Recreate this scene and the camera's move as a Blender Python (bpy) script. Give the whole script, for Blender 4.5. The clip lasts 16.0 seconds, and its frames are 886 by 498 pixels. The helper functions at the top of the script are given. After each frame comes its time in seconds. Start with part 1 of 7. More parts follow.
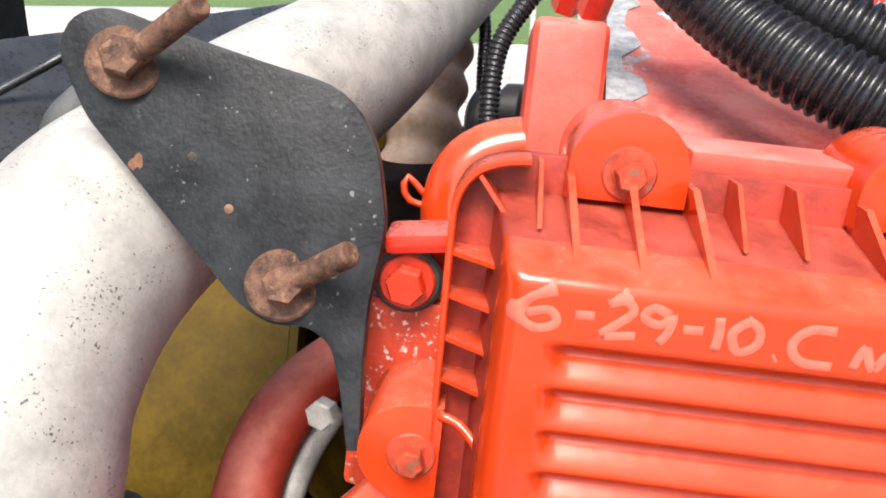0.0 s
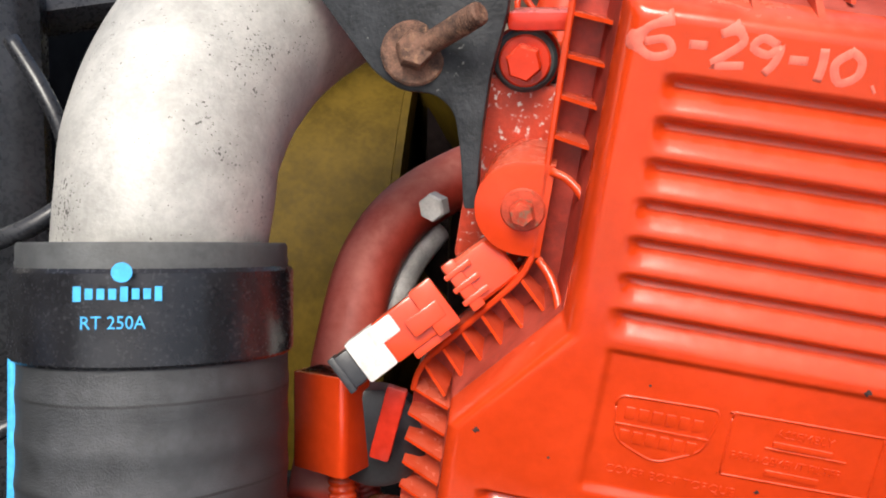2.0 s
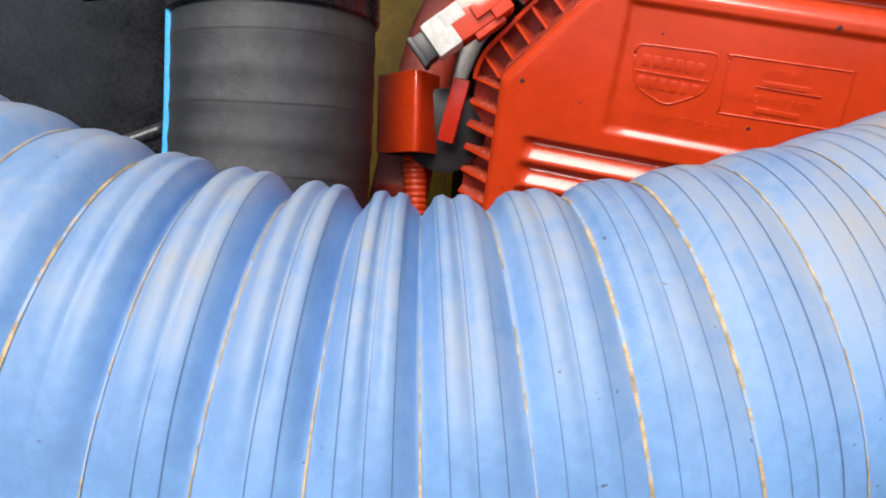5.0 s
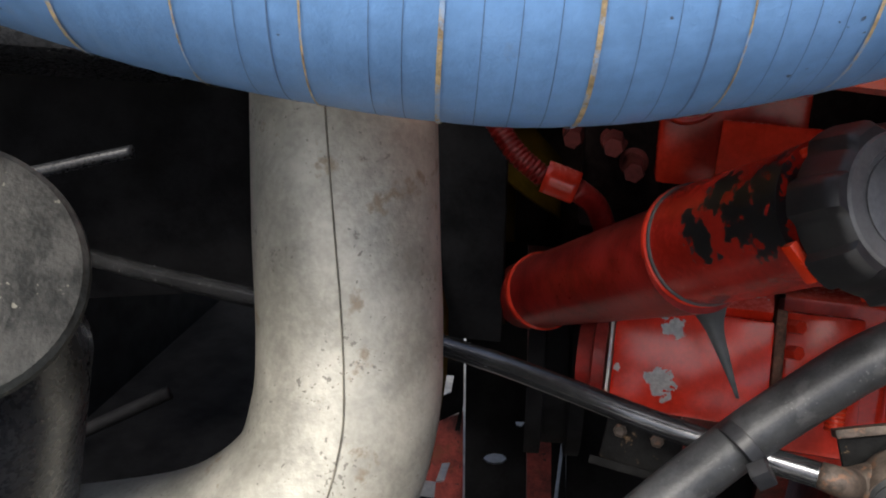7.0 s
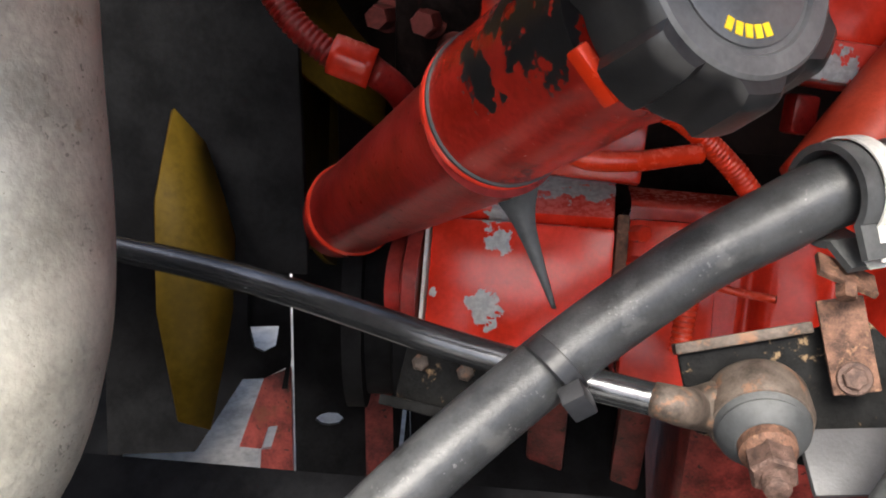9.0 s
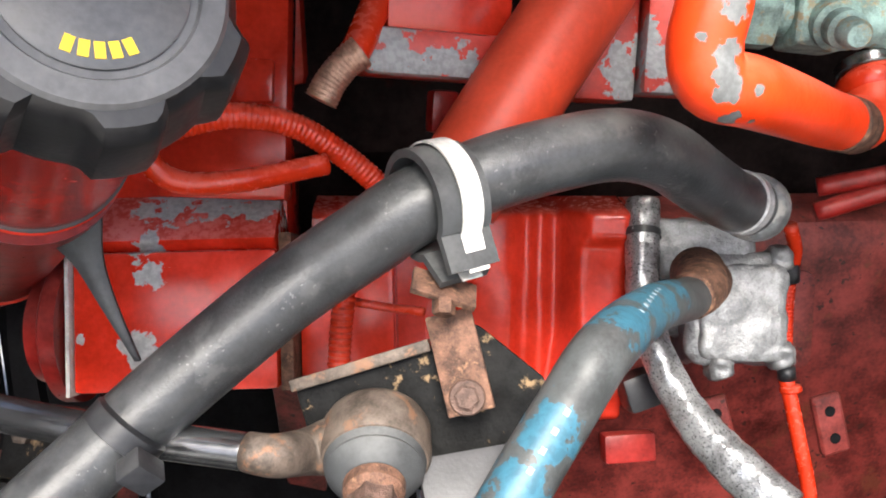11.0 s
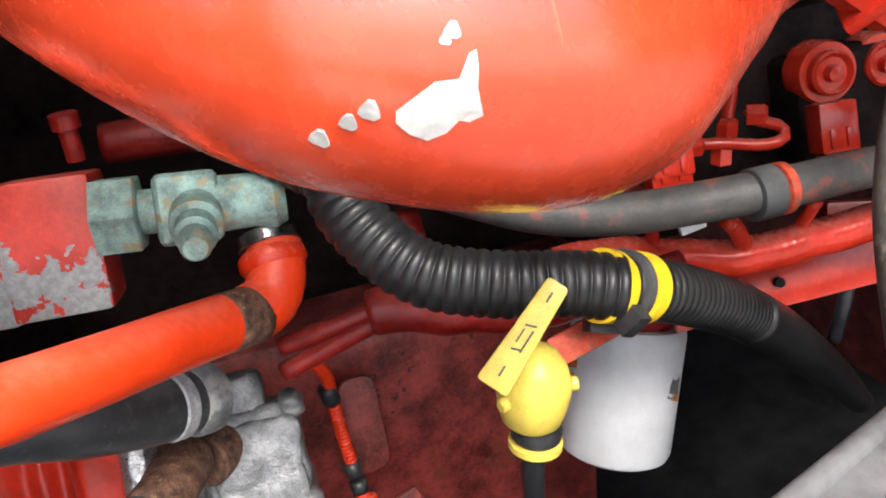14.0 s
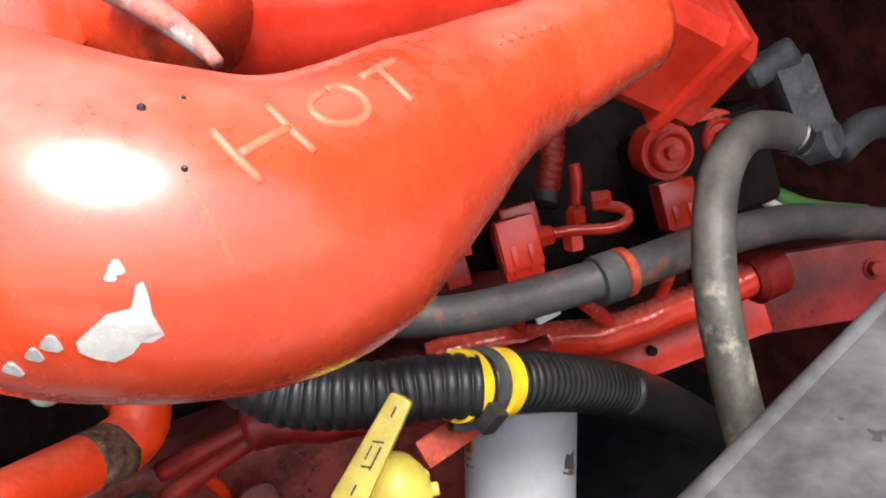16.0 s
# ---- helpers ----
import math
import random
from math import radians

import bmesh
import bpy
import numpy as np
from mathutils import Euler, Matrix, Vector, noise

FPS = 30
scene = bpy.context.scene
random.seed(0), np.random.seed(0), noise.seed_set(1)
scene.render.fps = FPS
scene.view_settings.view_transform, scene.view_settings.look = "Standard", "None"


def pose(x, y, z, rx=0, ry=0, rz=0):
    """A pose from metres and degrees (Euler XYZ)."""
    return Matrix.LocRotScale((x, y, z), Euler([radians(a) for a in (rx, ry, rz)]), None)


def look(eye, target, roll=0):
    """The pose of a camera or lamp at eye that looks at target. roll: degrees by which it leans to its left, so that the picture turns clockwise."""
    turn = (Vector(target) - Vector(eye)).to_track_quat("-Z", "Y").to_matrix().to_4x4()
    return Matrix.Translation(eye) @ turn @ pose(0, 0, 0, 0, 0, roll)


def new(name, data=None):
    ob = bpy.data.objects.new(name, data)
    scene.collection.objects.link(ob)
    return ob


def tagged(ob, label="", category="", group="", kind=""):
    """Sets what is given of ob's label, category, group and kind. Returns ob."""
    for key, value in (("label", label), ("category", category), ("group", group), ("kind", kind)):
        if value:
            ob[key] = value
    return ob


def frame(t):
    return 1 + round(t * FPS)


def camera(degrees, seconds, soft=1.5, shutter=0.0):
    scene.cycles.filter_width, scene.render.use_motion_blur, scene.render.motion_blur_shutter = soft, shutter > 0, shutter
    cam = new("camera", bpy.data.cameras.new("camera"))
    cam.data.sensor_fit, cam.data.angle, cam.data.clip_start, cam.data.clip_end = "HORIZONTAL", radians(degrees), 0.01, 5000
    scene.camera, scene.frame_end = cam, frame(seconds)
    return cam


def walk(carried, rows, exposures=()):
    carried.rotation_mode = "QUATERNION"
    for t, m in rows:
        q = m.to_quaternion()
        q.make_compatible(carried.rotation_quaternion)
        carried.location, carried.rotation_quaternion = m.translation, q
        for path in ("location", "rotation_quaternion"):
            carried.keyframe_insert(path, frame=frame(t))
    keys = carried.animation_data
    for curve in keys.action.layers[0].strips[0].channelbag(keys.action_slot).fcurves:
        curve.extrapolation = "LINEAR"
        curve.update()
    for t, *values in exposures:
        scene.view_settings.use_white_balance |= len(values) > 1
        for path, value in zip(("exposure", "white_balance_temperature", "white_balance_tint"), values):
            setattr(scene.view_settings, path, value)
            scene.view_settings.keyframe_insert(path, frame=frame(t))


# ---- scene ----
cam = camera(57.0, 16.0, soft=1.9)
PATH = [
    (0, (0.011, 0.018, 0.018), (-0.052, 1.914, -0.617), 0.9),
    (0.5, (-0.002, 0.007, 0.006), (-0.105, 1.88, -0.689), 1.3),
    (1, (-0.008, -0.01, -0.017), (-0.167, 1.851, -0.734), 1.6),
    (1.3, (-0.007, -0.02, -0.029), (-0.199, 1.836, -0.75), 1.8),
    (1.5, (-0.01, -0.026, -0.034), (-0.2, 1.821, -0.775), 1.8),
    (2, (-0.002, -0.05, -0.048), (-0.239, 1.781, -0.818), 1.7),
    (2.5, (0.005, -0.074, -0.062), (-0.256, 1.752, -0.836), 1.6),
    (3, (0.007, -0.104, -0.079), (-0.247, 1.723, -0.851), 1.5),
    (3.2, (0.009, -0.116, -0.085), (-0.25, 1.71, -0.86), 1.4),
    (5.3, (0.042, -0.23, -0.18), (-0.374, 1.52, -1.055), 1.3),
    (5.5, (0.034, -0.248, -0.201), (-0.359, 1.516, -1.058), 1.1),
    (6, (0.013, -0.286, -0.291), (-0.365, 1.563, -0.953), 1.3),
    (6.2, (0.006, -0.287, -0.308), (-0.366, 1.551, -1.002), 1.4),
    (6.5, (0.005, -0.285, -0.338), (-0.393, 1.547, -1.035), 1.3),
    (7, (-0.002, -0.254, -0.396), (-0.405, 1.562, -1.13), 0.3),
    (7.1, (-0.002, -0.258, -0.403), (-0.407, 1.56, -1.132), 0.2),
    (7.5, (0.005, -0.214, -0.445), (-0.363, 1.599, -1.205), 0.2),
    (8, (0.021, -0.173, -0.481), (-0.276, 1.646, -1.259), 1.0),
    (8.2, (0.031, -0.16, -0.49), (-0.247, 1.66, -1.272), 1.2),
    (10.5, (0.177, -0.064, -0.517), (0.311, 1.767, -1.309), 0.8),
    (11, (0.225, -0.057, -0.508), (0.422, 1.765, -1.309), 0.0),
    (11.5, (0.271, -0.051, -0.494), (0.547, 1.756, -1.304), -0.8),
    (12, (0.326, -0.046, -0.471), (0.65, 1.742, -1.306), -2.1),
    (12.5, (0.386, -0.034, -0.448), (0.748, 1.732, -1.316), -3.1),
    (13, (0.436, -0.033, -0.434), (0.86, 1.722, -1.293), -4.4),
    (13.5, (0.478, -0.023, -0.414), (1.006, 1.692, -1.298), -5.6),
    (14, (0.51, -0.022, -0.401), (1.145, 1.658, -1.28), -6.4),
    (14.5, (0.538, -0.027, -0.39), (1.275, 1.63, -1.233), -7.5),
    (15, (0.56, -0.032, -0.375), (1.352, 1.62, -1.177), -8.3),
    (15.5, (0.571, -0.039, -0.365), (1.395, 1.624, -1.111), -9.0),
    (16, (0.562, -0.048, -0.376), (1.367, 1.618, -1.137), -9.8),
]
EXPOSURES = [(0.0, 0.95, 6500, 8), (1.5, 0.66, 6500, 8), (3.2, 0.48, 6500, 8), (5.5, 0.15, 6350, 8), (7.0, 0.65, 6350, 8), (8.0, 1.1, 6500, 8), (10.5, 2.0, 6400, 8), (11.5, 1.90, 6400, 8), (12.5, 1.7, 6400, 8), (14.0, 1.55, 6300, 8), (15.0, 1.35, 6200, 8), (16.0, 1.25, 6200, 8)]
walk(cam, [(t, look(eye, target, roll)) for t, eye, target, roll in PATH], EXPOSURES)

# ---------------------------------------------------------------- light
world = bpy.data.worlds.new("sky")
scene.world = world
world.use_nodes = True
wn = world.node_tree.nodes
sky = wn.new("ShaderNodeTexSky")
sky.sky_type, sky.sun_disc = "NISHITA", False
sky.sun_elevation, sky.sun_rotation = radians(53), radians(186)
sky.air_density, sky.dust_density, sky.ozone_density = 0.8, 4.0, 0.6
world.node_tree.links.new(sky.outputs["Color"], wn["Background"].inputs["Color"])
wn["Background"].inputs["Strength"].default_value = 0.15
sun = new("sun", bpy.data.lights.new("sun", "SUN"))
sun.data.energy, sun.data.angle, sun.data.color = 2.7, radians(26), (1.0, 0.95, 0.88)
sun.matrix_world = look((-0.07, -0.71, 0.96), (0, 0, 0))


# ---------------------------------------------------------------- materials
def surf(name, col, rough=0.5, metal=0.0, var=0.18, scale=35.0, bump=0.08, bscale=500.0, dust=0.0, dustcol=(0.5, 0.42, 0.36), dustfrom=0.15,
         worn=None, worncol=(0.42, 0.43, 0.44), wornrough=0.45, stain=None, staincol=(0.02, 0.02, 0.02), stainscale=25.0, coat=0.0, specular=0.45, pits=0.0, pitcol=(0.10, 0.095, 0.085), pitscale=330.0):
    """Painted, cast or moulded surface: two scales of colour variation, grain, dust on what faces up, and worn patches near given places."""
    m = bpy.data.materials.new(name)
    m.use_nodes = True
    nt = m.node_tree
    n, link = nt.nodes, nt.links.new
    bsdf = n["Principled BSDF"]
    geo = n.new("ShaderNodeNewGeometry")
    tex = n.new("ShaderNodeTexCoord")
    pos = tex.outputs["Object"]

    def noise_node(sc, detail=4.0, rough_=0.6):
        k = n.new("ShaderNodeTexNoise")
        k.inputs["Scale"].default_value, k.inputs["Detail"].default_value, k.inputs["Roughness"].default_value = sc, detail, rough_
        link(pos, k.inputs["Vector"])
        return k.outputs["Fac"]

    def maths(op, a, b=0.0, c=None):
        k = n.new("ShaderNodeMath")
        k.operation = op
        for i, v in enumerate((a, b) if c is None else (a, b, c)):
            if isinstance(v, (int, float)):
                k.inputs[i].default_value = v
            else:
                link(v, k.inputs[i])
        return k.outputs[0]

    def step(v, lo, hi):
        k = n.new("ShaderNodeMapRange")
        k.interpolation_type = "SMOOTHSTEP"
        k.inputs["From Min"].default_value, k.inputs["From Max"].default_value = lo, hi
        link(v, k.inputs["Value"])
        return k.outputs["Result"]

    def blend(f, a, b):
        k = n.new("ShaderNodeMix")
        k.data_type = "RGBA"
        for sock, v in ((k.inputs[0], f), (k.inputs[6], a), (k.inputs[7], b)):
            if isinstance(v, (int, float)):
                sock.default_value = v
            elif isinstance(v, tuple):
                sock.default_value = (*v, 1)
            else:
                link(v, sock)
        return k.outputs[2]

    big, fine = noise_node(scale), noise_node(scale * 9, 3.0)
    dark = tuple(c * (1 - 1.6 * var) for c in col)
    light = tuple(min(1, c * (1 + var) + 0.02 * var) for c in col)
    mixed = maths("ADD", maths("MULTIPLY", big, 0.7), maths("MULTIPLY", fine, 0.3))
    colour = blend(step(mixed, 0.3, 0.7), dark, light)
    rr = maths("ADD", maths("MULTIPLY", maths("SUBTRACT", fine, 0.5), 0.25), rough)
    mm = metal
    if stain:
        f = step(maths("ADD", noise_node(stainscale, 6.0, 0.65), 0.0), 1 - stain - 0.04, 1 - stain + 0.05)
        colour = blend(f, colour, staincol)
    if pits:
        f = step(maths("ADD", noise_node(pitscale, 2.0, 0.5), maths("MULTIPLY", maths("SUBTRACT", noise_node(32.0, 3.0), 0.5), 0.55)), 1 - pits - 0.015, 1 - pits + 0.03)
        colour = blend(f, colour, pitcol)
    if dust:
        sep = n.new("ShaderNodeSeparateXYZ")
        link(geo.outputs["Normal"], sep.inputs[0])
        f = maths("MULTIPLY", step(sep.outputs["Z"], dustfrom, 0.97), maths("MULTIPLY", step(mixed, 0.25, 0.75), dust))
        f = maths("ADD", f, maths("MULTIPLY", step(big, 0.5, 0.8), dust * 0.06))
        colour = blend(f, colour, dustcol)
        rr = maths("ADD", rr, maths("MULTIPLY", f, 0.35))
    if worn:
        total = None
        for centre, radius in worn:
            d = n.new("ShaderNodeVectorMath")
            d.operation = "DISTANCE"
            link(pos, d.inputs[0])
            d.inputs[1].default_value = centre
            f = maths("SUBTRACT", 1.0, maths("DIVIDE", d.outputs["Value"], radius))
            total = f if total is None else maths("MAXIMUM", total, f)
        edge = maths("ADD", maths("MULTIPLY", noise_node(95.0, 6.0, 0.62), 1.6), maths("MULTIPLY", total, 0.55))
        f = step(edge, 0.98, 1.0)
        f = maths("MULTIPLY", f, step(total, 0.0, 0.05))
        grain = noise_node(220.0, 4.0)
        colour = blend(f, colour, blend(step(grain, 0.35, 0.65), tuple(c * 0.7 for c in worncol), worncol))
        rr = maths("ADD", maths("MULTIPLY", rr, maths("SUBTRACT", 1.0, f)), maths("MULTIPLY", f, wornrough))
        bumped = f
    mixm = n.new("ShaderNodeBump")
    mixm.inputs["Strength"].default_value = bump
    mixm.inputs["Distance"].default_value = 0.002
    height = maths("ADD", noise_node(bscale, 3.0), maths("MULTIPLY", big, 0.6))
    if worn:
        height = maths("SUBTRACT", height, maths("MULTIPLY", bumped, 2.0))
    if pits:
        height = maths("SUBTRACT", height, maths("MULTIPLY", noise_node(pitscale, 2.0, 0.5), 0.8))
    link(height, mixm.inputs["Height"])
    link(mixm.outputs[0], bsdf.inputs["Normal"])
    link(colour, bsdf.inputs["Base Color"])
    link(rr, bsdf.inputs["Roughness"])
    bsdf.inputs["Metallic"].default_value = mm
    bsdf.inputs["Specular IOR Level"].default_value = specular
    bsdf.inputs["Coat Weight"].default_value = coat
    bsdf.inputs["Coat Roughness"].default_value = 0.25
    return m


RED = (0.52, 0.027, 0.011)
DUST = (0.55, 0.36, 0.30)
red_plastic = surf("red_cover_plastic", (0.56, 0.042, 0.006), 0.15, var=0.10, scale=14, bump=0.025, dustfrom=0.55, dust=0.5, dustcol=(0.46, 0.20, 0.14), specular=0.5)
red_paint = surf("red_engine_paint", RED, 0.2, var=0.18, scale=22, bump=0.07, bscale=350, specular=0.4, dustfrom=0.55, dust=0.3, dustcol=DUST)
red_old = surf("old_red_paint_oily", (0.185, 0.026, 0.021), 0.40, specular=0.38, var=0.45, scale=30, bump=0.3, bscale=160, dust=0.14, dustcol=(0.32, 0.2, 0.18),
               stain=0.38, staincol=(0.15, 0.040, 0.022), stainscale=20, pits=0.30, pitcol=(0.045, 0.014, 0.011), pitscale=130)
# dark copy of the engine red; shade of set-back parts is put into it
red_dark_shade = surf("dark_red_paint_and_shade", (0.19, 0.007, 0.005), 0.32, specular=0.28, var=0.3, scale=26, bump=0.12, bscale=300, dust=0.08, dustcol=DUST)
orange_paint = surf("orange_red_paint", (0.60, 0.030, 0.005), 0.24, var=0.12, scale=20, bump=0.06, bscale=320, dust=0.2, dustcol=(0.7, 0.4, 0.3))
cast_alu = surf("weathered_cast_aluminium", (0.425, 0.415, 0.385), 0.55, 0.2, var=0.16, scale=40, bump=0.14, bscale=420, stain=0.28, staincol=(0.42, 0.40, 0.35), stainscale=45, pits=0.30, pitscale=620)
zinc = surf("blotchy_galvanised_metal", (0.22, 0.23, 0.235), 0.5, 0.3, var=0.35, scale=30, bump=0.15, stain=0.45, staincol=(0.33, 0.33, 0.31), stainscale=55)
old_alu = surf("dull_stained_aluminium", (0.38, 0.365, 0.31), 0.45, 0.3, var=0.22, scale=24, bump=0.2, bscale=300, pits=0.29, pitcol=(0.2, 0.19, 0.16), stain=0.36, staincol=(0.25, 0.21, 0.15), stainscale=30)
black_flaked = surf("flaked_black_paint", (0.006, 0.006, 0.006), 0.6, specular=0.08, var=0.3, scale=60, bump=0.35, bscale=300, stain=0.37, staincol=(0.22, 0.15, 0.085), stainscale=75)
black_plastic = surf("black_plastic", (0.018, 0.019, 0.022), 0.38, var=0.25, scale=40, bump=0.08, dust=0.12, dustcol=(0.2, 0.19, 0.18))
black_gloss = surf("black_glossy_convoluted_plastic", (0.012, 0.012, 0.014), 0.25, var=0.2, scale=50, bump=0.05)
rust = surf("rusty_steel", (0.125, 0.060, 0.036), 0.75, 0.15, var=0.5, scale=120, bump=0.5, bscale=500, stain=0.4, staincol=(0.22, 0.12, 0.07), stainscale=150)
dark_rust = surf("dark_rusty_steel", (0.11, 0.065, 0.05), 0.65, 0.3, var=0.4, scale=150, bump=0.5, bscale=600)
rubber = surf("dusty_black_rubber", (0.045, 0.048, 0.05), 0.6, var=0.22, scale=40, bump=0.15, bscale=600, dust=0.35, dustcol=(0.2, 0.2, 0.19))
rubber_grey = surf("grey_coolant_hose_rubber", (0.034, 0.036, 0.038), 0.36, var=0.25, scale=40, bump=0.16, bscale=750, specular=0.55, dust=0.28, dustfrom=0.25, dustcol=(0.20, 0.20, 0.195), stain=0.40, staincol=(0.065, 0.066, 0.066), stainscale=30, pits=0.27, pitcol=(0.12, 0.12, 0.118), pitscale=380)
steel_bar = surf("worn_black_steel", (0.2, 0.2, 0.2), 0.2, 0.9, var=0.4, scale=80, bump=0.15, bscale=400)
tan_plastic = surf("tan_plastic", (0.085, 0.052, 0.002), 0.6, specular=0.12, var=0.25, scale=18, bump=0.1)
foil = surf("crumpled_foil_wrap", (0.215, 0.22, 0.225), 0.42, 0.4, var=0.3, scale=70, bump=0.7, bscale=240)
brass_teal = surf("verdigris_brass", (0.24, 0.36, 0.33), 0.6, 0.3, var=0.35, scale=80, bump=0.4, bscale=300, stain=0.42, staincol=(0.30, 0.26, 0.16), stainscale=70)
yellow_plastic = surf("yellow_plastic", (0.66, 0.52, 0.085), 0.36, var=0.15, scale=60, bump=0.06, stain=0.25, staincol=(0.40, 0.30, 0.06), stainscale=60)
yellow_tape = surf("yellow_tape", (0.80, 0.52, 0.02), 0.35, var=0.12, scale=90, bump=0.1)
white_paint = surf("white_filter_paint", (0.56, 0.57, 0.58), 0.35, var=0.06, scale=40, bump=0.03, stain=0.26, staincol=(0.38, 0.36, 0.33), stainscale=40, pits=0.2, pitcol=(0.12, 0.11, 0.10), pitscale=200)
white_cloth = surf("white_band", (0.62, 0.61, 0.57), 0.7, var=0.15, scale=200, bump=0.4, bscale=900)
grey_panel = surf("dusty_grey_panel", (0.075, 0.075, 0.078), 0.7, var=0.35, scale=14, bump=0.25, bscale=250, pits=0.26, pitcol=(0.02, 0.02, 0.02), pitscale=90, dust=0.16, dustcol=(0.3, 0.28, 0.27))
grey_cap = surf("grey_dusty_rubber_cap", (0.02, 0.022, 0.021), 0.6, specular=0.2, var=0.4, scale=50, bump=0.35, bscale=250, dust=0.1, stain=0.35, staincol=(0.045, 0.047, 0.042), stainscale=45, pits=0.25, pitcol=(0.14, 0.135, 0.11), pitscale=180)
orange_mark = surf("grey_orange_print", (0.55, 0.2, 0.05), 0.5)
pale_print = surf("worn_pale_print", (0.22, 0.26, 0.29), 0.6, var=0.3, scale=300)
grey_print = surf("grey_print", (0.12, 0.12, 0.12), 0.5)
blue_print = surf("blue_print", (0.06, 0.42, 0.85), 0.5, var=0.15, scale=300)
pink_pen = surf("pink_paint_pen", (0.68, 0.13, 0.085), 0.6, var=0.15, scale=200)
chip_metal = surf("bare_cast_metal", (0.50, 0.485, 0.46), 0.55, 0.3, var=0.2, scale=60, bump=0.2, bscale=500, stain=0.3, staincol=(0.4, 0.3, 0.26), stainscale=120)
concrete = surf("gravel_ground", (0.46, 0.44, 0.41), 0.9, var=0.3, scale=9, bump=0.6, bscale=60)
grass_mat = surf("grass", (0.10, 0.17, 0.04), 0.9, var=0.5, scale=6, bump=0.6, bscale=40)
# black plastic; also colours sheets that stand for the bay's shade
shade_black = surf("black_plastic_and_bay_shade", (0.005, 0.005, 0.006), 0.7, var=0.3, scale=20, bump=0.1, dust=0.02, dustcol=(0.04, 0.04, 0.04), specular=0.08)
firewall_red = surf("dark_rough_firewall", (0.085, 0.014, 0.012), 0.6, var=0.4, scale=22, bump=0.6, bscale=120, stain=0.4, staincol=(0.03, 0.010, 0.008), stainscale=14, specular=0.15)


def ringed(name, col, pitch, linecol, width, second=None, secondcol=(0.05, 0.06, 0.09), rough=0.55, dust=0.3, weave=0.0):
    """Hose skin: lines round the hose every pitch metres along it (U), with a fine weave and dirt."""
    m = surf(name, col, rough, var=0.2, scale=22, bump=0.3, bscale=900, dust=dust, dustcol=(0.36, 0.36, 0.38), stain=0.3, staincol=tuple(c * 0.62 for c in col), stainscale=26)
    nt = m.node_tree
    n, link = nt.nodes, nt.links.new
    bsdf = n["Principled BSDF"]
    uv = n.new("ShaderNodeUVMap")
    sep = n.new("ShaderNodeSeparateXYZ")
    link(uv.outputs[0], sep.inputs[0])

    def maths(op, a, b=0.0):
        k = n.new("ShaderNodeMath")
        k.operation = op
        for i, v in enumerate((a, b)):
            if isinstance(v, (int, float)):
                k.inputs[i].default_value = v
            else:
                link(v, k.inputs[i])
        return k.outputs[0]

    wob = n.new("ShaderNodeTexNoise")
    wob.inputs["Scale"].default_value = 14.0
    tex = n.new("ShaderNodeTexCoord")
    link(tex.outputs["Object"], wob.inputs["Vector"])
    along = maths("ADD", sep.outputs["X"], maths("MULTIPLY", maths("SUBTRACT", wob.outputs["Fac"], 0.5), 0.004))

    def line(p, w, shift=0.0):
        a = maths("FRACT", maths("DIVIDE", maths("ADD", along, shift), p))
        return maths("LESS_THAN", maths("ABSOLUTE", maths("SUBTRACT", a, 0.5)), w / p / 2)

    source = bsdf.inputs["Base Color"].links[0].from_socket
    if second:
        mx = n.new("ShaderNodeMix")
        mx.data_type = "RGBA"
        right = maths("GREATER_THAN", along, second[1])
        link(maths("MULTIPLY", line(second[0], second[2], pitch / 2), right), mx.inputs[0])
        link(source, mx.inputs[6])
        mx.inputs[7].default_value = (*secondcol, 1)
        source = mx.outputs[2]
    dots = n.new("ShaderNodeTexNoise")
    dots.inputs["Scale"].default_value, dots.inputs["Detail"].default_value = 45.0, 5.0
    link(tex.outputs["Object"], dots.inputs["Vector"])
    tone = n.new("ShaderNodeMix")
    tone.data_type = "RGBA"
    ramp = n.new("ShaderNodeMapRange")
    ramp.inputs["From Min"].default_value, ramp.inputs["From Max"].default_value = 0.42, 0.58
    link(dots.outputs["Fac"], ramp.inputs["Value"])
    link(ramp.outputs["Result"], tone.inputs[0])
    tone.inputs[6].default_value = (*linecol, 1)
    tone.inputs[7].default_value = (*(1.6 * c for c in linecol), 1)
    mx = n.new("ShaderNodeMix")
    mx.data_type = "RGBA"
    here = line(pitch, width)
    link(maths("MULTIPLY", here, 0.9), mx.inputs[0])
    link(source, mx.inputs[6])
    link(tone.outputs[2], mx.inputs[7])
    link(mx.outputs[2], bsdf.inputs["Base Color"])
    return m


blue_hose_skin = surf("blue_silicone_hose", (0.165, 0.33, 0.62), 0.45, var=0.12, scale=18, bump=0.13, bscale=800, dust=1.0, dustcol=(0.34, 0.335, 0.32), stain=0.33, staincol=(0.165, 0.30, 0.54), stainscale=60, pits=0.21, pitcol=(0.08, 0.11, 0.17), pitscale=260)
black_hose_skin = ringed("ribbed_black_hose", (0.034, 0.036, 0.038), 0.041, (0.014, 0.014, 0.014), 0.0012, dust=0.3)


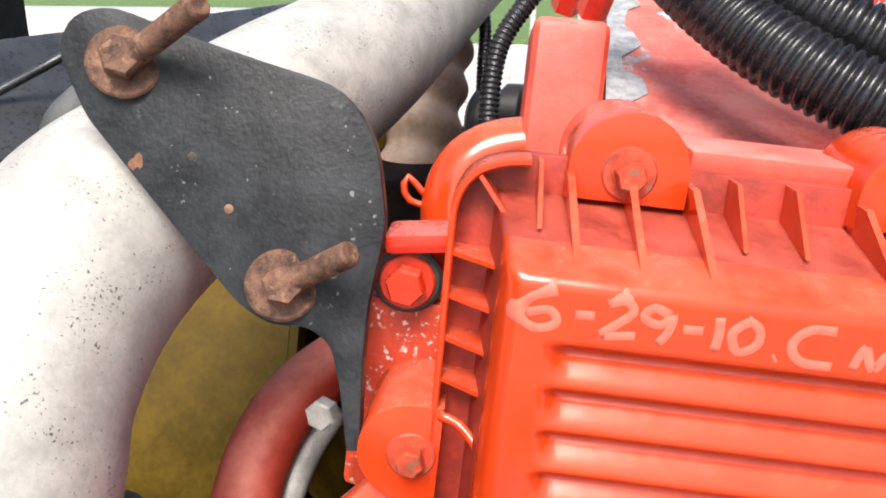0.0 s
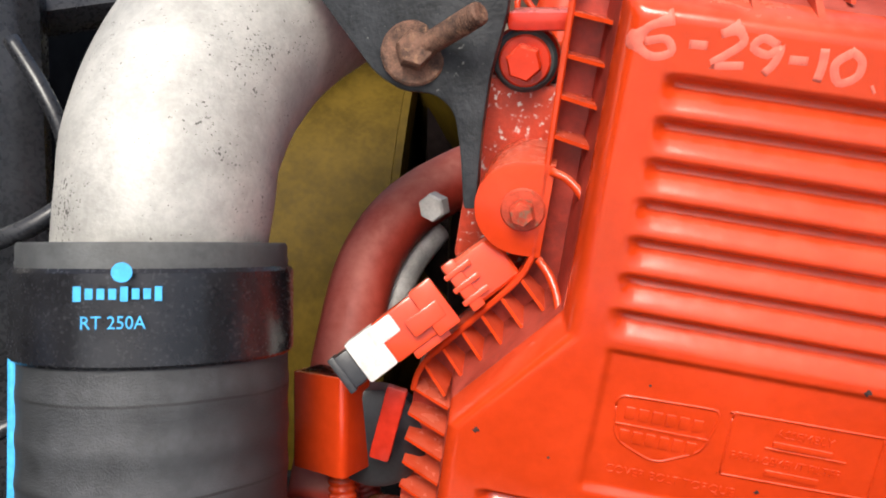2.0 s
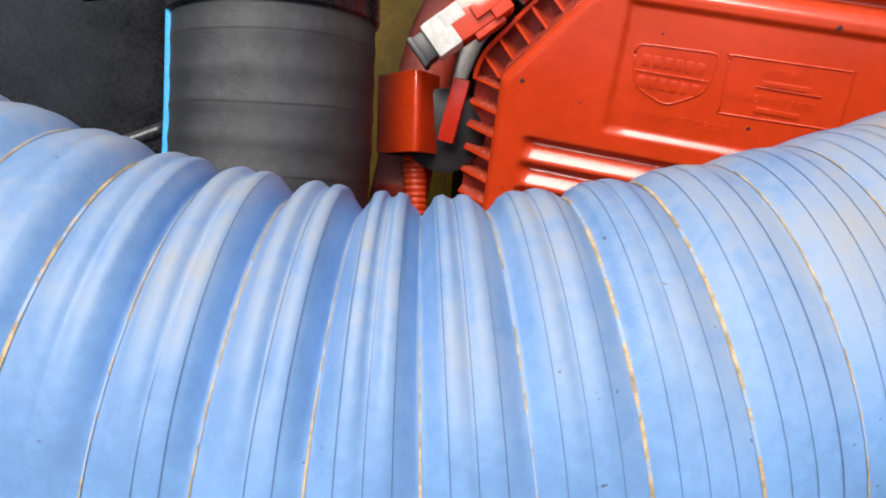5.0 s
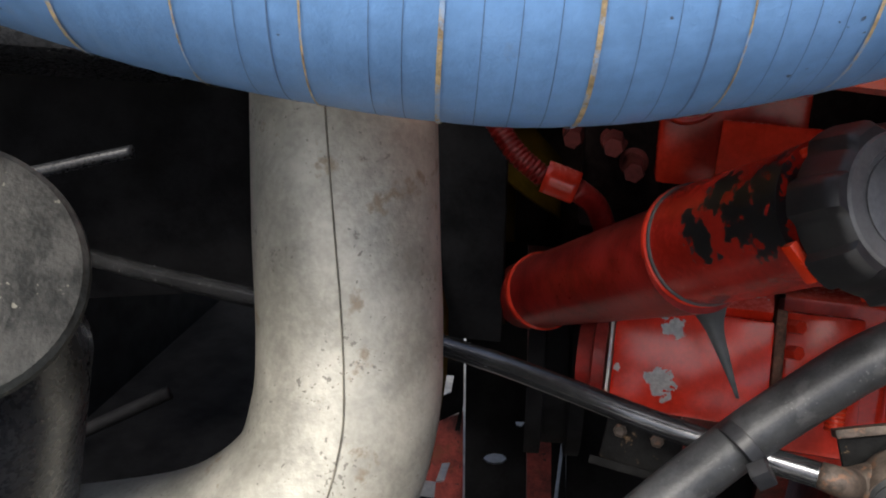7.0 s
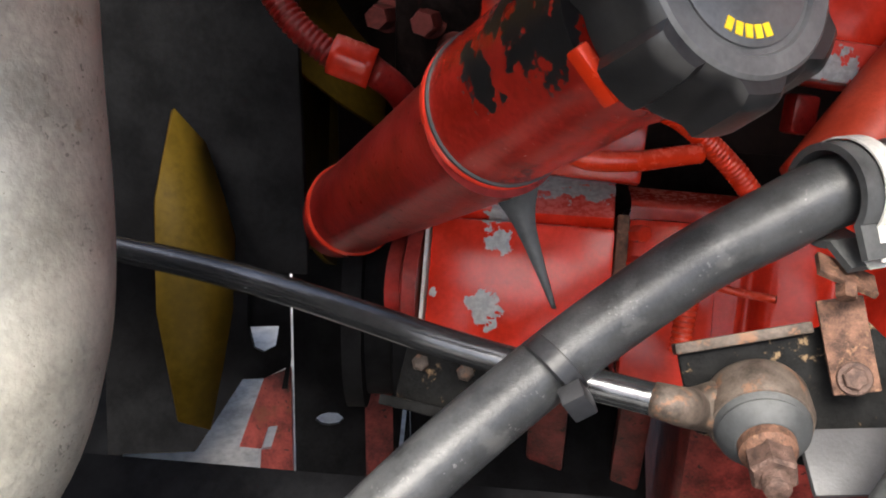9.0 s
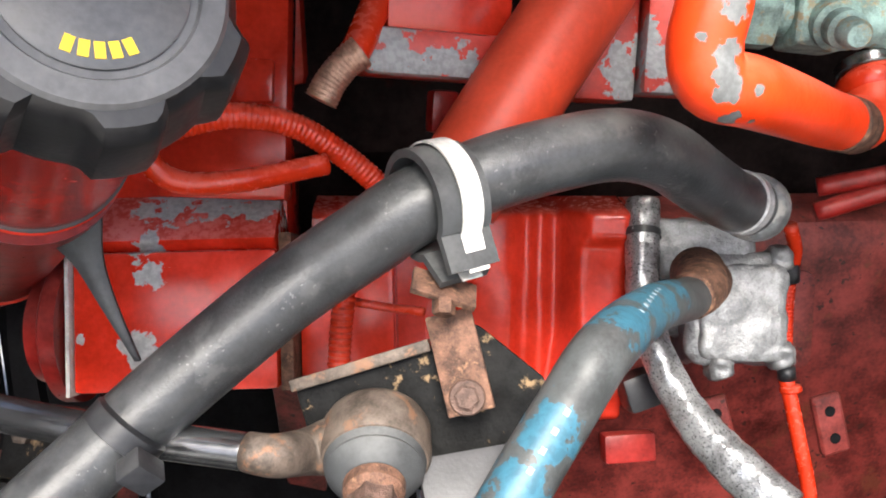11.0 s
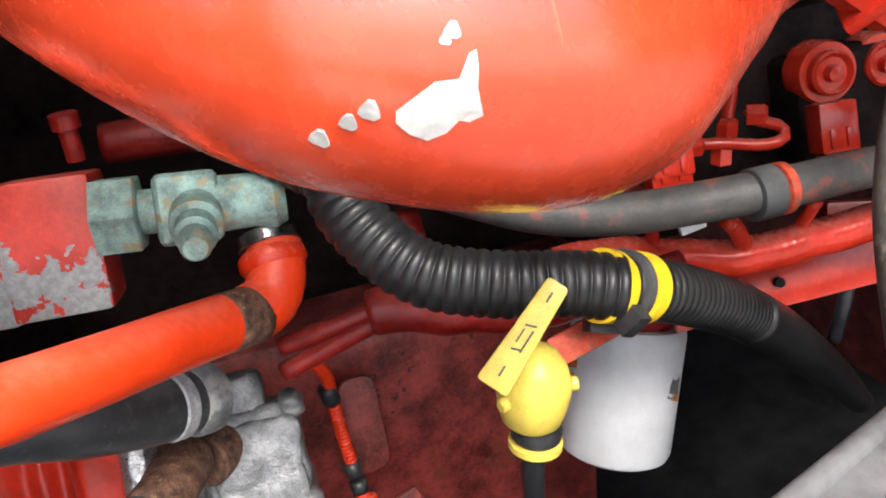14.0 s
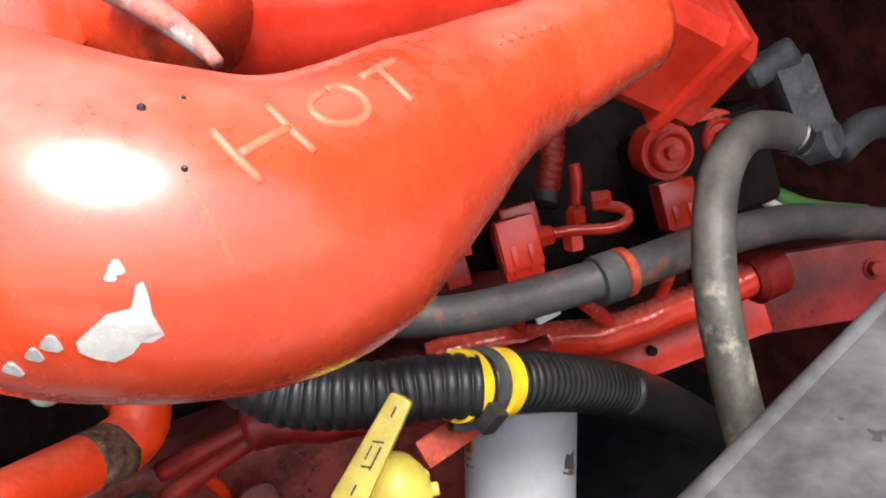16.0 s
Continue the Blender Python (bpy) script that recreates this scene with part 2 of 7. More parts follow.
# ---------------------------------------------------------------- shapes
def mesh_from(name, verts, faces, material, smooth=True, uvs=None):
    me = bpy.data.meshes.new(name)
    me.from_pydata([tuple(v) for v in verts], [], faces)
    if uvs:
        layer = me.uv_layers.new(name="UVMap")
        for loop in me.loops:
            layer.data[loop.index].uv = uvs[loop.vertex_index]
    me.materials.append(material)
    if smooth:
        me.polygons.foreach_set("use_smooth", [True] * len(me.polygons))
    me.update()
    return me


def thing(name, label, category, group="", kind="", at=(0, 0, 0)):
    ob = new(name)
    ob.location = at
    ob.empty_display_size = 0.02
    return tagged(ob, label, category, group, kind)


def hang(name, me, parent, label=""):
    ob = new(name, me)
    if parent is not None:
        ob.parent = parent
        up, off = parent, Vector((0, 0, 0))
        while up is not None:
            off += Vector(up.location)
            up = up.parent
        ob.location = -off
    return tagged(ob, label)


def part(name, bm, material, parent, label="", smooth=False):
    me = bpy.data.meshes.new(name)
    bm.to_mesh(me)
    bm.free()
    me.materials.append(material)
    if smooth:
        me.polygons.foreach_set("use_smooth", [True] * len(me.polygons))
    return hang(name, me, parent, label)


def spline(points, per=10):
    """Even Catmull-Rom samples through the points."""
    p = [np.array(q, float) for q in points]
    p = [2 * p[0] - p[1], *p, 2 * p[-1] - p[-2]]
    out = []
    for i in range(1, len(p) - 2):
        a, b, c, d = p[i - 1:i + 3]
        for k in range(per):
            t = k / per
            out.append(0.5 * (2 * b + (c - a) * t + (2 * a - 5 * b + 4 * c - d) * t * t + (3 * b - a - 3 * c + d) * t ** 3))
    out.append(p[-2])
    return np.array(out)


def resample(line, step):
    seg = np.linalg.norm(np.diff(line, axis=0), axis=1)
    s = np.r_[0, np.cumsum(seg)]
    count = max(2, int(round(s[-1] / step)) + 1)
    want = np.linspace(0, s[-1], count)
    return np.stack([np.interp(want, s, line[:, i]) for i in range(3)], 1), want, s[-1]


def tube_mesh(name, points, radius, material, sides=24, step=0.006, shape=None, caps=True, start_up=(0, 0, 1), window=None, lift=0.0):
    """A tube through the points. radius: a number, or one for each point. shape(s, total, angle) scales the radius."""
    line = spline(points, 12)
    pts, s, total = resample(line, step)
    if isinstance(radius, (int, float)):
        rad = np.full(len(pts), float(radius))
    else:
        fine = np.interp(np.linspace(0, len(radius) - 1, len(line)), range(len(radius)), radius)
        seg = np.r_[0, np.cumsum(np.linalg.norm(np.diff(line, axis=0), axis=1))]
        rad = np.interp(s, seg, fine)
    tang = np.gradient(pts, axis=0)
    tang /= np.linalg.norm(tang, axis=1)[:, None]
    up = np.array(start_up, float)
    verts, uvs, faces = [], [], []
    rows = 0
    for i in range(len(pts)):
        up = up - tang[i] * (up @ tang[i])
        if np.linalg.norm(up) < 1e-6:
            up = np.array((1.0, 0.3, 0.1))
            up = up - tang[i] * (up @ tang[i])
        up /= np.linalg.norm(up)
        side = np.cross(tang[i], up)
        if window and not window[0] <= s[i] <= window[1]:
            continue
        rows += 1
        for k in range(sides):
            a = 2 * math.pi * k / sides
            r = rad[i] * (shape(s[i], total, a) if shape else 1.0) + lift
            verts.append(pts[i] + r * (math.cos(a) * up + math.sin(a) * side))
            uvs.append((s[i], k / sides))
    for i in range(rows - 1):
        for k in range(sides):
            a, b = i * sides + k, i * sides + (k + 1) % sides
            faces.append((a, b, b + sides, a + sides))
    if caps:
        faces.append(tuple(range(sides))[::-1])
        faces.append(tuple((rows - 1) * sides + k for k in range(sides)))
    return mesh_from(name, verts, faces, material, True, uvs)


def skin_of(points, radius):
    """A function that moves a place onto the skin of that tube."""
    line = spline(points, 24)
    rad = np.full(len(line), float(radius)) if isinstance(radius, (int, float)) else np.interp(np.linspace(0, len(radius) - 1, len(line)), range(len(radius)), radius)

    def onto(p, lift=0.0):
        p = np.array(p, float)
        i = int(np.argmin(np.linalg.norm(line - p, axis=1)))
        d = p - line[i]
        return tuple(line[i] + d / np.linalg.norm(d) * (rad[i] + lift))

    return onto


def tube(name, points, radius, material, parent, label="", **more):
    return hang(name, tube_mesh(name, points, radius, material, **more), parent, label)


def lathe_mesh(name, base, axis, profile, material, sides=32, smooth=True, wave=None):
    """A turned shape: profile rows of (along, radius) from base along axis. wave(k, sides, row) scales the radius."""
    w = Vector(axis).normalized()
    u = w.orthogonal().normalized()
    v = w.cross(u)
    b = Vector(base)
    verts, faces = [], []
    for j, (h, r) in enumerate(profile):
        for k in range(sides):
            a = 2 * math.pi * k / sides
            q = r * (wave(k, sides, j) if wave else 1.0)
            verts.append(b + w * h + (u * math.cos(a) + v * math.sin(a)) * q)
    for j in range(len(profile) - 1):
        for k in range(sides):
            a, c = j * sides + k, j * sides + (k + 1) % sides
            faces.append((a, c, c + sides, a + sides))
    faces.append(tuple(range(sides))[::-1])
    faces.append(tuple((len(profile) - 1) * sides + k for k in range(sides)))
    return mesh_from(name, verts, faces, material, smooth)


def lathe(name, base, axis, profile, material, parent, label="", **more):
    ob = hang(name, lathe_mesh(name, base, axis, profile, material, **more), parent, label)
    if more.get("smooth", True):
        for p in ob.data.polygons:
            if len(p.vertices) > 4:
                p.use_smooth = False
        ob.data.set_sharp_from_angle(angle=radians(35))
    return ob


def frame_at(origin, x, z):
    """A pose with its x axis near x and its z axis along z."""
    z = Vector(z).normalized()
    x = Vector(x)
    x = (x - z * x.dot(z)).normalized()
    m = Matrix((x, z.cross(x), z)).transposed().to_4x4()
    m.translation = Vector(origin)
    return m


def block(name, m, size, material, parent, label="", bevel=0.003, taper=1.0, segments=2):
    """A bevelled box of the size, centred at the pose m; taper narrows its top."""
    bm = bmesh.new()
    bmesh.ops.create_cube(bm, size=1)
    for v in bm.verts:
        k = taper if v.co.z > 0 else 1
        v.co = Vector((v.co.x * size[0] * k, v.co.y * size[1] * k, v.co.z * size[2]))
    if bevel:
        bmesh.ops.bevel(bm, geom=bm.edges[:], offset=bevel, segments=segments, affect="EDGES", profile=0.6)
    bmesh.ops.transform(bm, matrix=m, verts=bm.verts)
    ob = part(name, bm, material, parent, label, smooth=True)
    ob.data.set_sharp_from_angle(angle=radians(32))
    return ob


def lumpy_block(name, m, size, material, parent, amount, seed, label=""):
    """A soft box with a crumpled skin: a rounded grid box whose faces are pushed in and out."""
    bm = bmesh.new()
    bmesh.ops.create_cube(bm, size=1)
    bmesh.ops.subdivide_edges(bm, edges=bm.edges[:], cuts=9, use_grid_fill=True)
    for v in bm.verts:
        q = Vector((v.co.x * size[0], v.co.y * size[1], v.co.z * size[2]))
        inner = Vector([max(-s / 2 + 0.008, min(s / 2 - 0.008, c)) for c, s in zip(q, size)])
        d = q - inner
        q = inner + d.normalized() * min(d.length, 0.008) if d.length > 1e-6 else q
        away = d.normalized() if d.length > 1e-6 else Vector((0, 0, 0))
        v.co = q + away * amount * noise.noise(q * 55 + Vector((seed * 3.1, seed, 0))) + away * amount * 0.6 * noise.noise(q * 140 + Vector((0, seed, 5)))
    bmesh.ops.transform(bm, matrix=m, verts=bm.verts)
    return part(name, bm, material, parent, label, smooth=True)


def plate(name, m, outline, depth, material, parent, label="", bevel=0.0015, holes=()):
    """A flat plate: the outline (x, y) in the pose m, from z = 0 down to -depth."""
    bm = bmesh.new()
    top = [bm.verts.new((x, y, 0)) for x, y in outline]
    f = bm.faces.new(top)
    if f.normal.z < 0:
        f.normal_flip()
    f.normal_update()
    r = bmesh.ops.extrude_face_region(bm, geom=[f])
    moved = [g for g in r["geom"] if isinstance(g, bmesh.types.BMVert)]
    bm.normal_update()
    for v in moved:
        v.co.z = -depth
    bmesh.ops.recalc_face_normals(bm, faces=bm.faces[:])
    if bevel:
        rim = [e for e in bm.edges if abs(e.verts[0].co.z - e.verts[1].co.z) < 1e-6]
        bmesh.ops.bevel(bm, geom=rim, offset=bevel, segments=2, affect="EDGES", profile=0.6)
    bmesh.ops.transform(bm, matrix=m, verts=bm.verts)
    ob = part(name, bm, material, parent, label, smooth=True)
    ob.data.set_sharp_from_angle(angle=radians(40))
    return ob


def rounded(points, radius, n=6):
    """The closed outline with its corners rounded."""
    out = []
    k = len(points)
    for i in range(k):
        a, b, c = (Vector(points[j % k]) for j in (i - 1, i, i + 1))
        r = radius[i] if isinstance(radius, (list, tuple)) else radius
        d1, d2 = (a - b), (c - b)
        q = min(r, d1.length * 0.49, d2.length * 0.49)
        p1, p2 = b + d1.normalized() * q, b + d2.normalized() * q
        for j in range(n + 1):
            t = j / n
            out.append(tuple((1 - t) ** 2 * p1 + 2 * t * (1 - t) * b + t * t * p2))
    return out


def hex_bolt(name, base, axis, across, height, material, parent, washer=0.0, washer_mat=None, stud=0.0, stud_r=0.0, label="", stud_axis=None):
    """A hexagon head on its washer, with a threaded stud if asked for."""
    w = Vector(axis).normalized()
    r = across / math.sqrt(3)
    head = lathe(name, Vector(base) + w * (0.002 if washer else 0), w, [(0, r), (height * 0.85, r), (height, r * 0.88)], material, parent, label, sides=6, smooth=False)
    if washer:
        lathe("washer", base, w, [(0, washer), (0.0015, washer), (0.0025, washer * 0.93)], washer_mat or material, head, sides=28)
    if stud:
        rows = []
        h = height * 0.6
        while h < stud - 0.003:
            rows += [(h, stud_r), (h + 0.0006, stud_r * 0.86), (h + 0.0012, stud_r)]
            h += 0.0016
        rows += [(stud - 0.001, stud_r * 0.95), (stud, stud_r * 0.75)]
        lathe("stud", Vector(base), w if stud_axis is None else Vector(stud_axis).normalized(), rows, material, head, sides=20)
    return head


def letters(name, text, m, size, depth, material, parent, label="", squeeze=1.0):
    """Raised or printed writing in the pose m."""
    cu = bpy.data.curves.new(name, "FONT")
    cu.body, cu.size, cu.extrude, cu.align_x, cu.align_y = text, size, depth, "LEFT", "BOTTOM_BASELINE"
    cu.resolution_u = 3
    tmp = bpy.data.objects.new(name, cu)
    me = bpy.data.meshes.new_from_object(tmp)
    bpy.data.objects.remove(tmp)
    me.transform(m @ Matrix.Diagonal((squeeze, 1, 1, 1)))
    me.materials.clear()
    me.materials.append(material)
    return hang(name, me, parent, label)


def smooth_step(x):
    x = max(0.0, min(1.0, x))
    return x * x * (3 - 2 * x)


def convoluted(pitch, depth):
    return lambda s, total, a: 1 - depth * (0.5 + 0.5 * math.cos(2 * math.pi * s / pitch)) ** 2


def ribbed(pitch, depth):
    """Broad round ribs with narrow grooves between them."""
    return lambda s, total, a: 1 - depth * (1 - abs(math.sin(math.pi * s / pitch)) ** 0.6)


heater_skin = surf("worn_blue_hose", (0.050, 0.054, 0.055), 0.46, var=0.3, scale=50, bump=0.12, bscale=500, specular=0.35, stain=0.35, staincol=(0.085, 0.088, 0.085), stainscale=30,
                   worn=[((0.4190, 0.3960, -0.7420), 0.020), ((0.4008, 0.3677, -0.7330), 0.030), ((0.3780, 0.3330, -0.7250), 0.032), ((0.3560, 0.2960, -0.7130), 0.028), ((0.3080, 0.2470, -0.7350), 0.022), ((0.2900, 0.2300, -0.7550), 0.022)], worncol=(0.035, 0.115, 0.165), wornrough=0.45)
filler_paint = surf("red_paint_with_black_patches", (0.30, 0.013, 0.007), 0.22, var=0.2, scale=30, bump=0.08,
                    worn=[((0.0640, 0.2850, -0.5530), 0.022), ((0.0713, 0.2486, -0.5544), 0.032), ((0.0801, 0.2410, -0.5398), 0.032), ((0.0825, 0.2215, -0.5561), 0.030), ((0.0742, 0.2371, -0.5639), 0.028), ((0.0483, 0.2868, -0.5861), 0.018), ((0.0550, 0.2738, -0.5942), 0.018), ((0.0627, 0.2637, -0.5975), 0.009), ((0.0450, 0.2993, -0.5807), 0.009)], worncol=(0.012, 0.012, 0.013), wornrough=0.4)
black_cap = surf("worn_black_cap_plastic", (0.010, 0.010, 0.011), 0.36, var=0.25, scale=40, bump=0.05, bscale=500, dust=0.2, dustcol=(0.12, 0.12, 0.12))
rust_red = surf("red_bolt_worn_to_rust", (0.5, 0.06, 0.025), 0.5, 0.2, var=0.3, scale=150, bump=0.2, stain=0.42, staincol=(0.22, 0.10, 0.06), stainscale=160)
red_speck = surf("red_paint_white_corrosion", (0.5, 0.05, 0.02), 0.5, var=0.2, scale=40, bump=0.2, stain=0.40, staincol=(0.62, 0.56, 0.52), stainscale=230)
red_dusty = surf("dusty_red_pipe_paint", (0.42, 0.04, 0.022), 0.5, var=0.2, scale=16, bump=0.1, dust=0.6, dustcol=(0.40, 0.27, 0.22))
black_chipped = surf("scuffed_black_paint", (0.016, 0.018, 0.021), 0.5, 0.0, specular=0.25, var=0.35, scale=45, bump=0.22, bscale=420, dust=0.05, stain=0.33, staincol=(0.045, 0.047, 0.048), stainscale=120, pits=0.24, pitcol=(0.15, 0.15, 0.14), pitscale=300,
                     worn=[((-0.1756, 0.4033, -0.0101), 0.011), ((-0.1135, 0.3557, -0.0954), 0.008), ((-0.0930, 0.3494, -0.1163), 0.008), ((-0.1384, 0.3757, -0.0648), 0.007), ((-0.0756, 0.4429, -0.0278), 0.008), ((-0.0495, 0.3687, -0.1575), 0.008)], worncol=(0.20, 0.10, 0.06), wornrough=0.7)
red_worn = surf("red_paint_flaking_to_metal", (0.58, 0.06, 0.035), 0.42, var=0.2, scale=24, bump=0.15, bscale=300, dust=0.6, dustcol=(0.62, 0.36, 0.32),
                worn=[((0.1083, 0.5588, -0.0152), 0.03), ((0.1672, 0.6294, 0.0007), 0.03), ((0.1796, 0.4458, -0.0759), 0.03)], worncol=(0.46, 0.465, 0.47))
bare_edge = surf("bare_scuffed_metal_edge", (0.42, 0.425, 0.43), 0.5, 0.3, var=0.3, scale=120, bump=0.4, bscale=400)
brown_rubber = surf("dusty_brown_rubber", (0.36, 0.25, 0.18), 0.7, var=0.25, scale=20, bump=0.15, dust=0.5, dustcol=(0.5, 0.42, 0.36))
black_shiny = surf("black_shiny_moulding", (0.016, 0.017, 0.02), 0.28, var=0.25, scale=25, bump=0.05, dust=0.15, dustcol=(0.15, 0.15, 0.15))
red_pump = surf("red_pump_paint_flaked", (0.62, 0.026, 0.009), 0.2, var=0.18, scale=26, bump=0.06, bscale=320, specular=0.45, dustfrom=0.45, dust=0.5, dustcol=(0.62, 0.36, 0.33),
                worn=[((0.0598, 0.5614, -0.7352), 0.016), ((0.0631, 0.5314, -0.7524), 0.016), ((0.0665, 0.5145, -0.769), 0.016), ((0.055, 0.4923, -0.8186), 0.018), ((0.0581, 0.4896, -0.8236), 0.018), ((0.0832, 0.573, -0.7299), 0.038), ((0.1198, 0.5699, -0.7292), 0.038), ((0.1446, 0.5641, -0.7295), 0.038), ((0.1323, 0.6124, -0.7009), 0.038), ((0.0143, 0.4988, -0.8129), 0.006)], worncol=(0.46, 0.465, 0.46))
red_chips = surf("red_paint_big_flakes", (0.50, 0.035, 0.02), 0.35, var=0.2, scale=26, bump=0.12, bscale=320, dust=0.3, dustcol=(0.5, 0.3, 0.28),
                 worn=[((0.4128, 0.5009, -0.6173), 0.02), ((0.4313, 0.4794, -0.6109), 0.02), ((0.4488, 0.4767, -0.6129), 0.02), ((0.4636, 0.4753, -0.611), 0.02), ((0.4169, 0.4957, -0.6344), 0.02), ((0.4345, 0.4761, -0.6339), 0.02), ((0.4528, 0.4714, -0.6314), 0.02), ((0.4647, 0.4712, -0.6255), 0.02), ((0.2483, 0.4701, -0.588), 0.022), ((0.244, 0.4641, -0.6063), 0.022), ((0.2583, 0.4663, -0.6142), 0.022), ((0.273, 0.4685, -0.6149), 0.022), ((0.2917, 0.4713, -0.614), 0.022), ((0.4227, 0.4942, -0.5964), 0.018), ((0.4237, 0.505, -0.6097), 0.018), ((0.4148, 0.4987, -0.6241), 0.018), ((0.4272, 0.4774, -0.6201), 0.018)], worncol=(0.33, 0.34, 0.345))
red_worn2 = surf("dusty_dull_red", (0.30, 0.07, 0.06), 0.6, var=0.3, scale=26, bump=0.2, dust=0.6, dustcol=(0.34, 0.24, 0.23))
orange_chips = surf("orange_red_paint_flaked", (0.72, 0.044, 0.005), 0.36, var=0.12, scale=24, bump=0.1, bscale=320, dust=0.2, dustcol=(0.7, 0.4, 0.3),
                    worn=[((0.3982, 0.3077, -0.5564), 0.01), ((0.396, 0.306, -0.5739), 0.01), ((0.3952, 0.3036, -0.5838), 0.01), ((0.3962, 0.3034, -0.5946), 0.008), ((0.4039, 0.3092, -0.6072), 0.008), ((0.3985, 0.3033, -0.5888), 0.008), ((0.4157, 0.3122, -0.6095), 0.004), ((0.3829, 0.3085, -0.5683), 0.004), ((0.4059, 0.3151, -0.5395), 0.004), ((0.4144, 0.3066, -0.5937), 0.004), ((0.4055, 0.313, -0.4895), 0.01), ((0.404, 0.3089, -0.5019), 0.01), ((0.392, 0.3196, -0.4857), 0.007), ((0.4254, 0.3186, -0.4816), 0.007), ((0.3827, 0.3206, -0.5016), 0.007), ((0.4315, 0.3322, -0.5241), 0.007), ((0.4399, 0.3321, -0.5041), 0.007), ((0.5474, 0.4273, -0.6524), 0.01), ((0.405, 0.311, -0.512), 0.009)], worncol=(0.15, 0.155, 0.155))
hot_paint = surf("glossy_orange_red_paint", (0.60, 0.052, 0.014), 0.26, coat=1.0, specular=0.7, var=0.12, scale=16, bump=0.05, bscale=180, dust=0.6, dustfrom=0.45, dustcol=(0.40, 0.24, 0.19))
hot_letter = surf("dusty_raised_letters", (0.72, 0.13, 0.07), 0.45, var=0.15, scale=120)
braid_metal = surf("copper_braid", (0.45, 0.28, 0.2), 0.4, 0.7, var=0.3, scale=200, bump=0.4, bscale=800)
overspray = surf("grey_rubber_with_red_overspray", (0.055, 0.053, 0.051), 0.55, var=0.25, scale=40, bump=0.2, bscale=350, dust=0.2, dustcol=(0.14, 0.13, 0.125), stain=0.40, staincol=(0.18, 0.06, 0.045), stainscale=40)
breather = surf("dark_rubber_worn_pale", (0.08, 0.075, 0.065), 0.5, var=0.3, scale=30, bump=0.15, dust=0.2, dustcol=(0.3, 0.28, 0.24), stain=0.42, staincol=(0.25, 0.23, 0.19), stainscale=18)
green_line = surf("green_line_paint", (0.07, 0.20, 0.04), 0.45)
gold_thread = surf("gold_thread", (0.50, 0.38, 0.21), 0.6, var=0.35, scale=160, bump=0.3, bscale=1500, stain=0.46, staincol=(0.30, 0.42, 0.60), stainscale=70)
weld = surf("dark_weld_line", (0.16, 0.145, 0.11), 0.6, var=0.4, scale=120)
seam_dark = surf("dark_wrap_seam", (0.10, 0.17, 0.31), 0.6)
rust_edge = surf("black_edge_rusting", (0.03, 0.03, 0.03), 0.6, 0.1, var=0.3, scale=60, bump=0.4, stain=0.5, staincol=(0.17, 0.10, 0.06), stainscale=70)
# grey of the black cap's top: dust plus sky sheen put into the colour
cap_grey = surf("cap_top_dust_and_sheen", (0.075, 0.076, 0.08), 0.36, var=0.2, scale=40, bump=0.04, dust=0.25, dustcol=(0.2, 0.2, 0.2))
# recess shade put into colour: near-black red for masses behind the parts
recess_shade = surf("near_black_recess_shade", (0.007, 0.0025, 0.0022), 0.6, specular=0.06, var=0.5, scale=16, bump=0.3, bscale=140, stain=0.32, staincol=(0.024, 0.004, 0.003), stainscale=18)
# darker cover red: dirt together with the shade of the trough
red_grime_shade = surf("red_plastic_grime_and_shade", (0.34, 0.030, 0.014), 0.5, var=0.3, scale=30, bump=0.15, dust=0.3, dustcol=(0.30, 0.15, 0.11))
red_pipe_paint = surf("dull_red_pipe_paint", (0.56, 0.052, 0.018), 0.48, var=0.15, scale=24, bump=0.14, bscale=260, dust=0.25, dustfrom=0.4, dustcol=(0.55, 0.26, 0.2))
foil_shiny = surf("shiny_foil_tape", (0.36, 0.37, 0.38), 0.30, 0.7, var=0.35, scale=60, bump=0.5, bscale=130, stain=0.38, staincol=(0.14, 0.145, 0.15), stainscale=60)
rust_worn = surf("brown_rust_over_dark_steel", (0.10, 0.075, 0.058), 0.6, 0.3, var=0.4, scale=70, bump=0.35, bscale=420, stain=0.42, staincol=(0.20, 0.10, 0.055), stainscale=60, dust=0.25, dustcol=(0.26, 0.23, 0.2))
rod_skin = surf("black_rod_paint_rubbed_bare", (0.11, 0.112, 0.116), 0.22, 0.8, var=0.3, scale=22, bump=0.02, bscale=300, stain=0.30, staincol=(0.30, 0.29, 0.27), stainscale=22)
slider_grey = surf("light_grey_machined_foot", (0.06, 0.06, 0.063), 0.5, 0.2, var=0.15, scale=50, bump=0.1)
dusty_seam = surf("dusty_worn_casting_ridge", (0.36, 0.13, 0.10), 0.7, var=0.4, scale=60, bump=0.3, bscale=300, stain=0.45, staincol=(0.34, 0.32, 0.30), stainscale=70)
loom_plastic = surf("black_convoluted_plastic", (0.010, 0.0102, 0.011), 0.40, var=0.2, scale=50, bump=0.0, dust=0.04, dustcol=(0.10, 0.10, 0.10))
sensor_grey = surf("dull_dark_grey_sensor", (0.045, 0.046, 0.048), 0.6, var=0.4, scale=60, bump=0.2, stain=0.35, staincol=(0.10, 0.095, 0.085), stainscale=70)
dirt = surf("dark_dirt_speck", (0.035, 0.015, 0.012), 0.8)

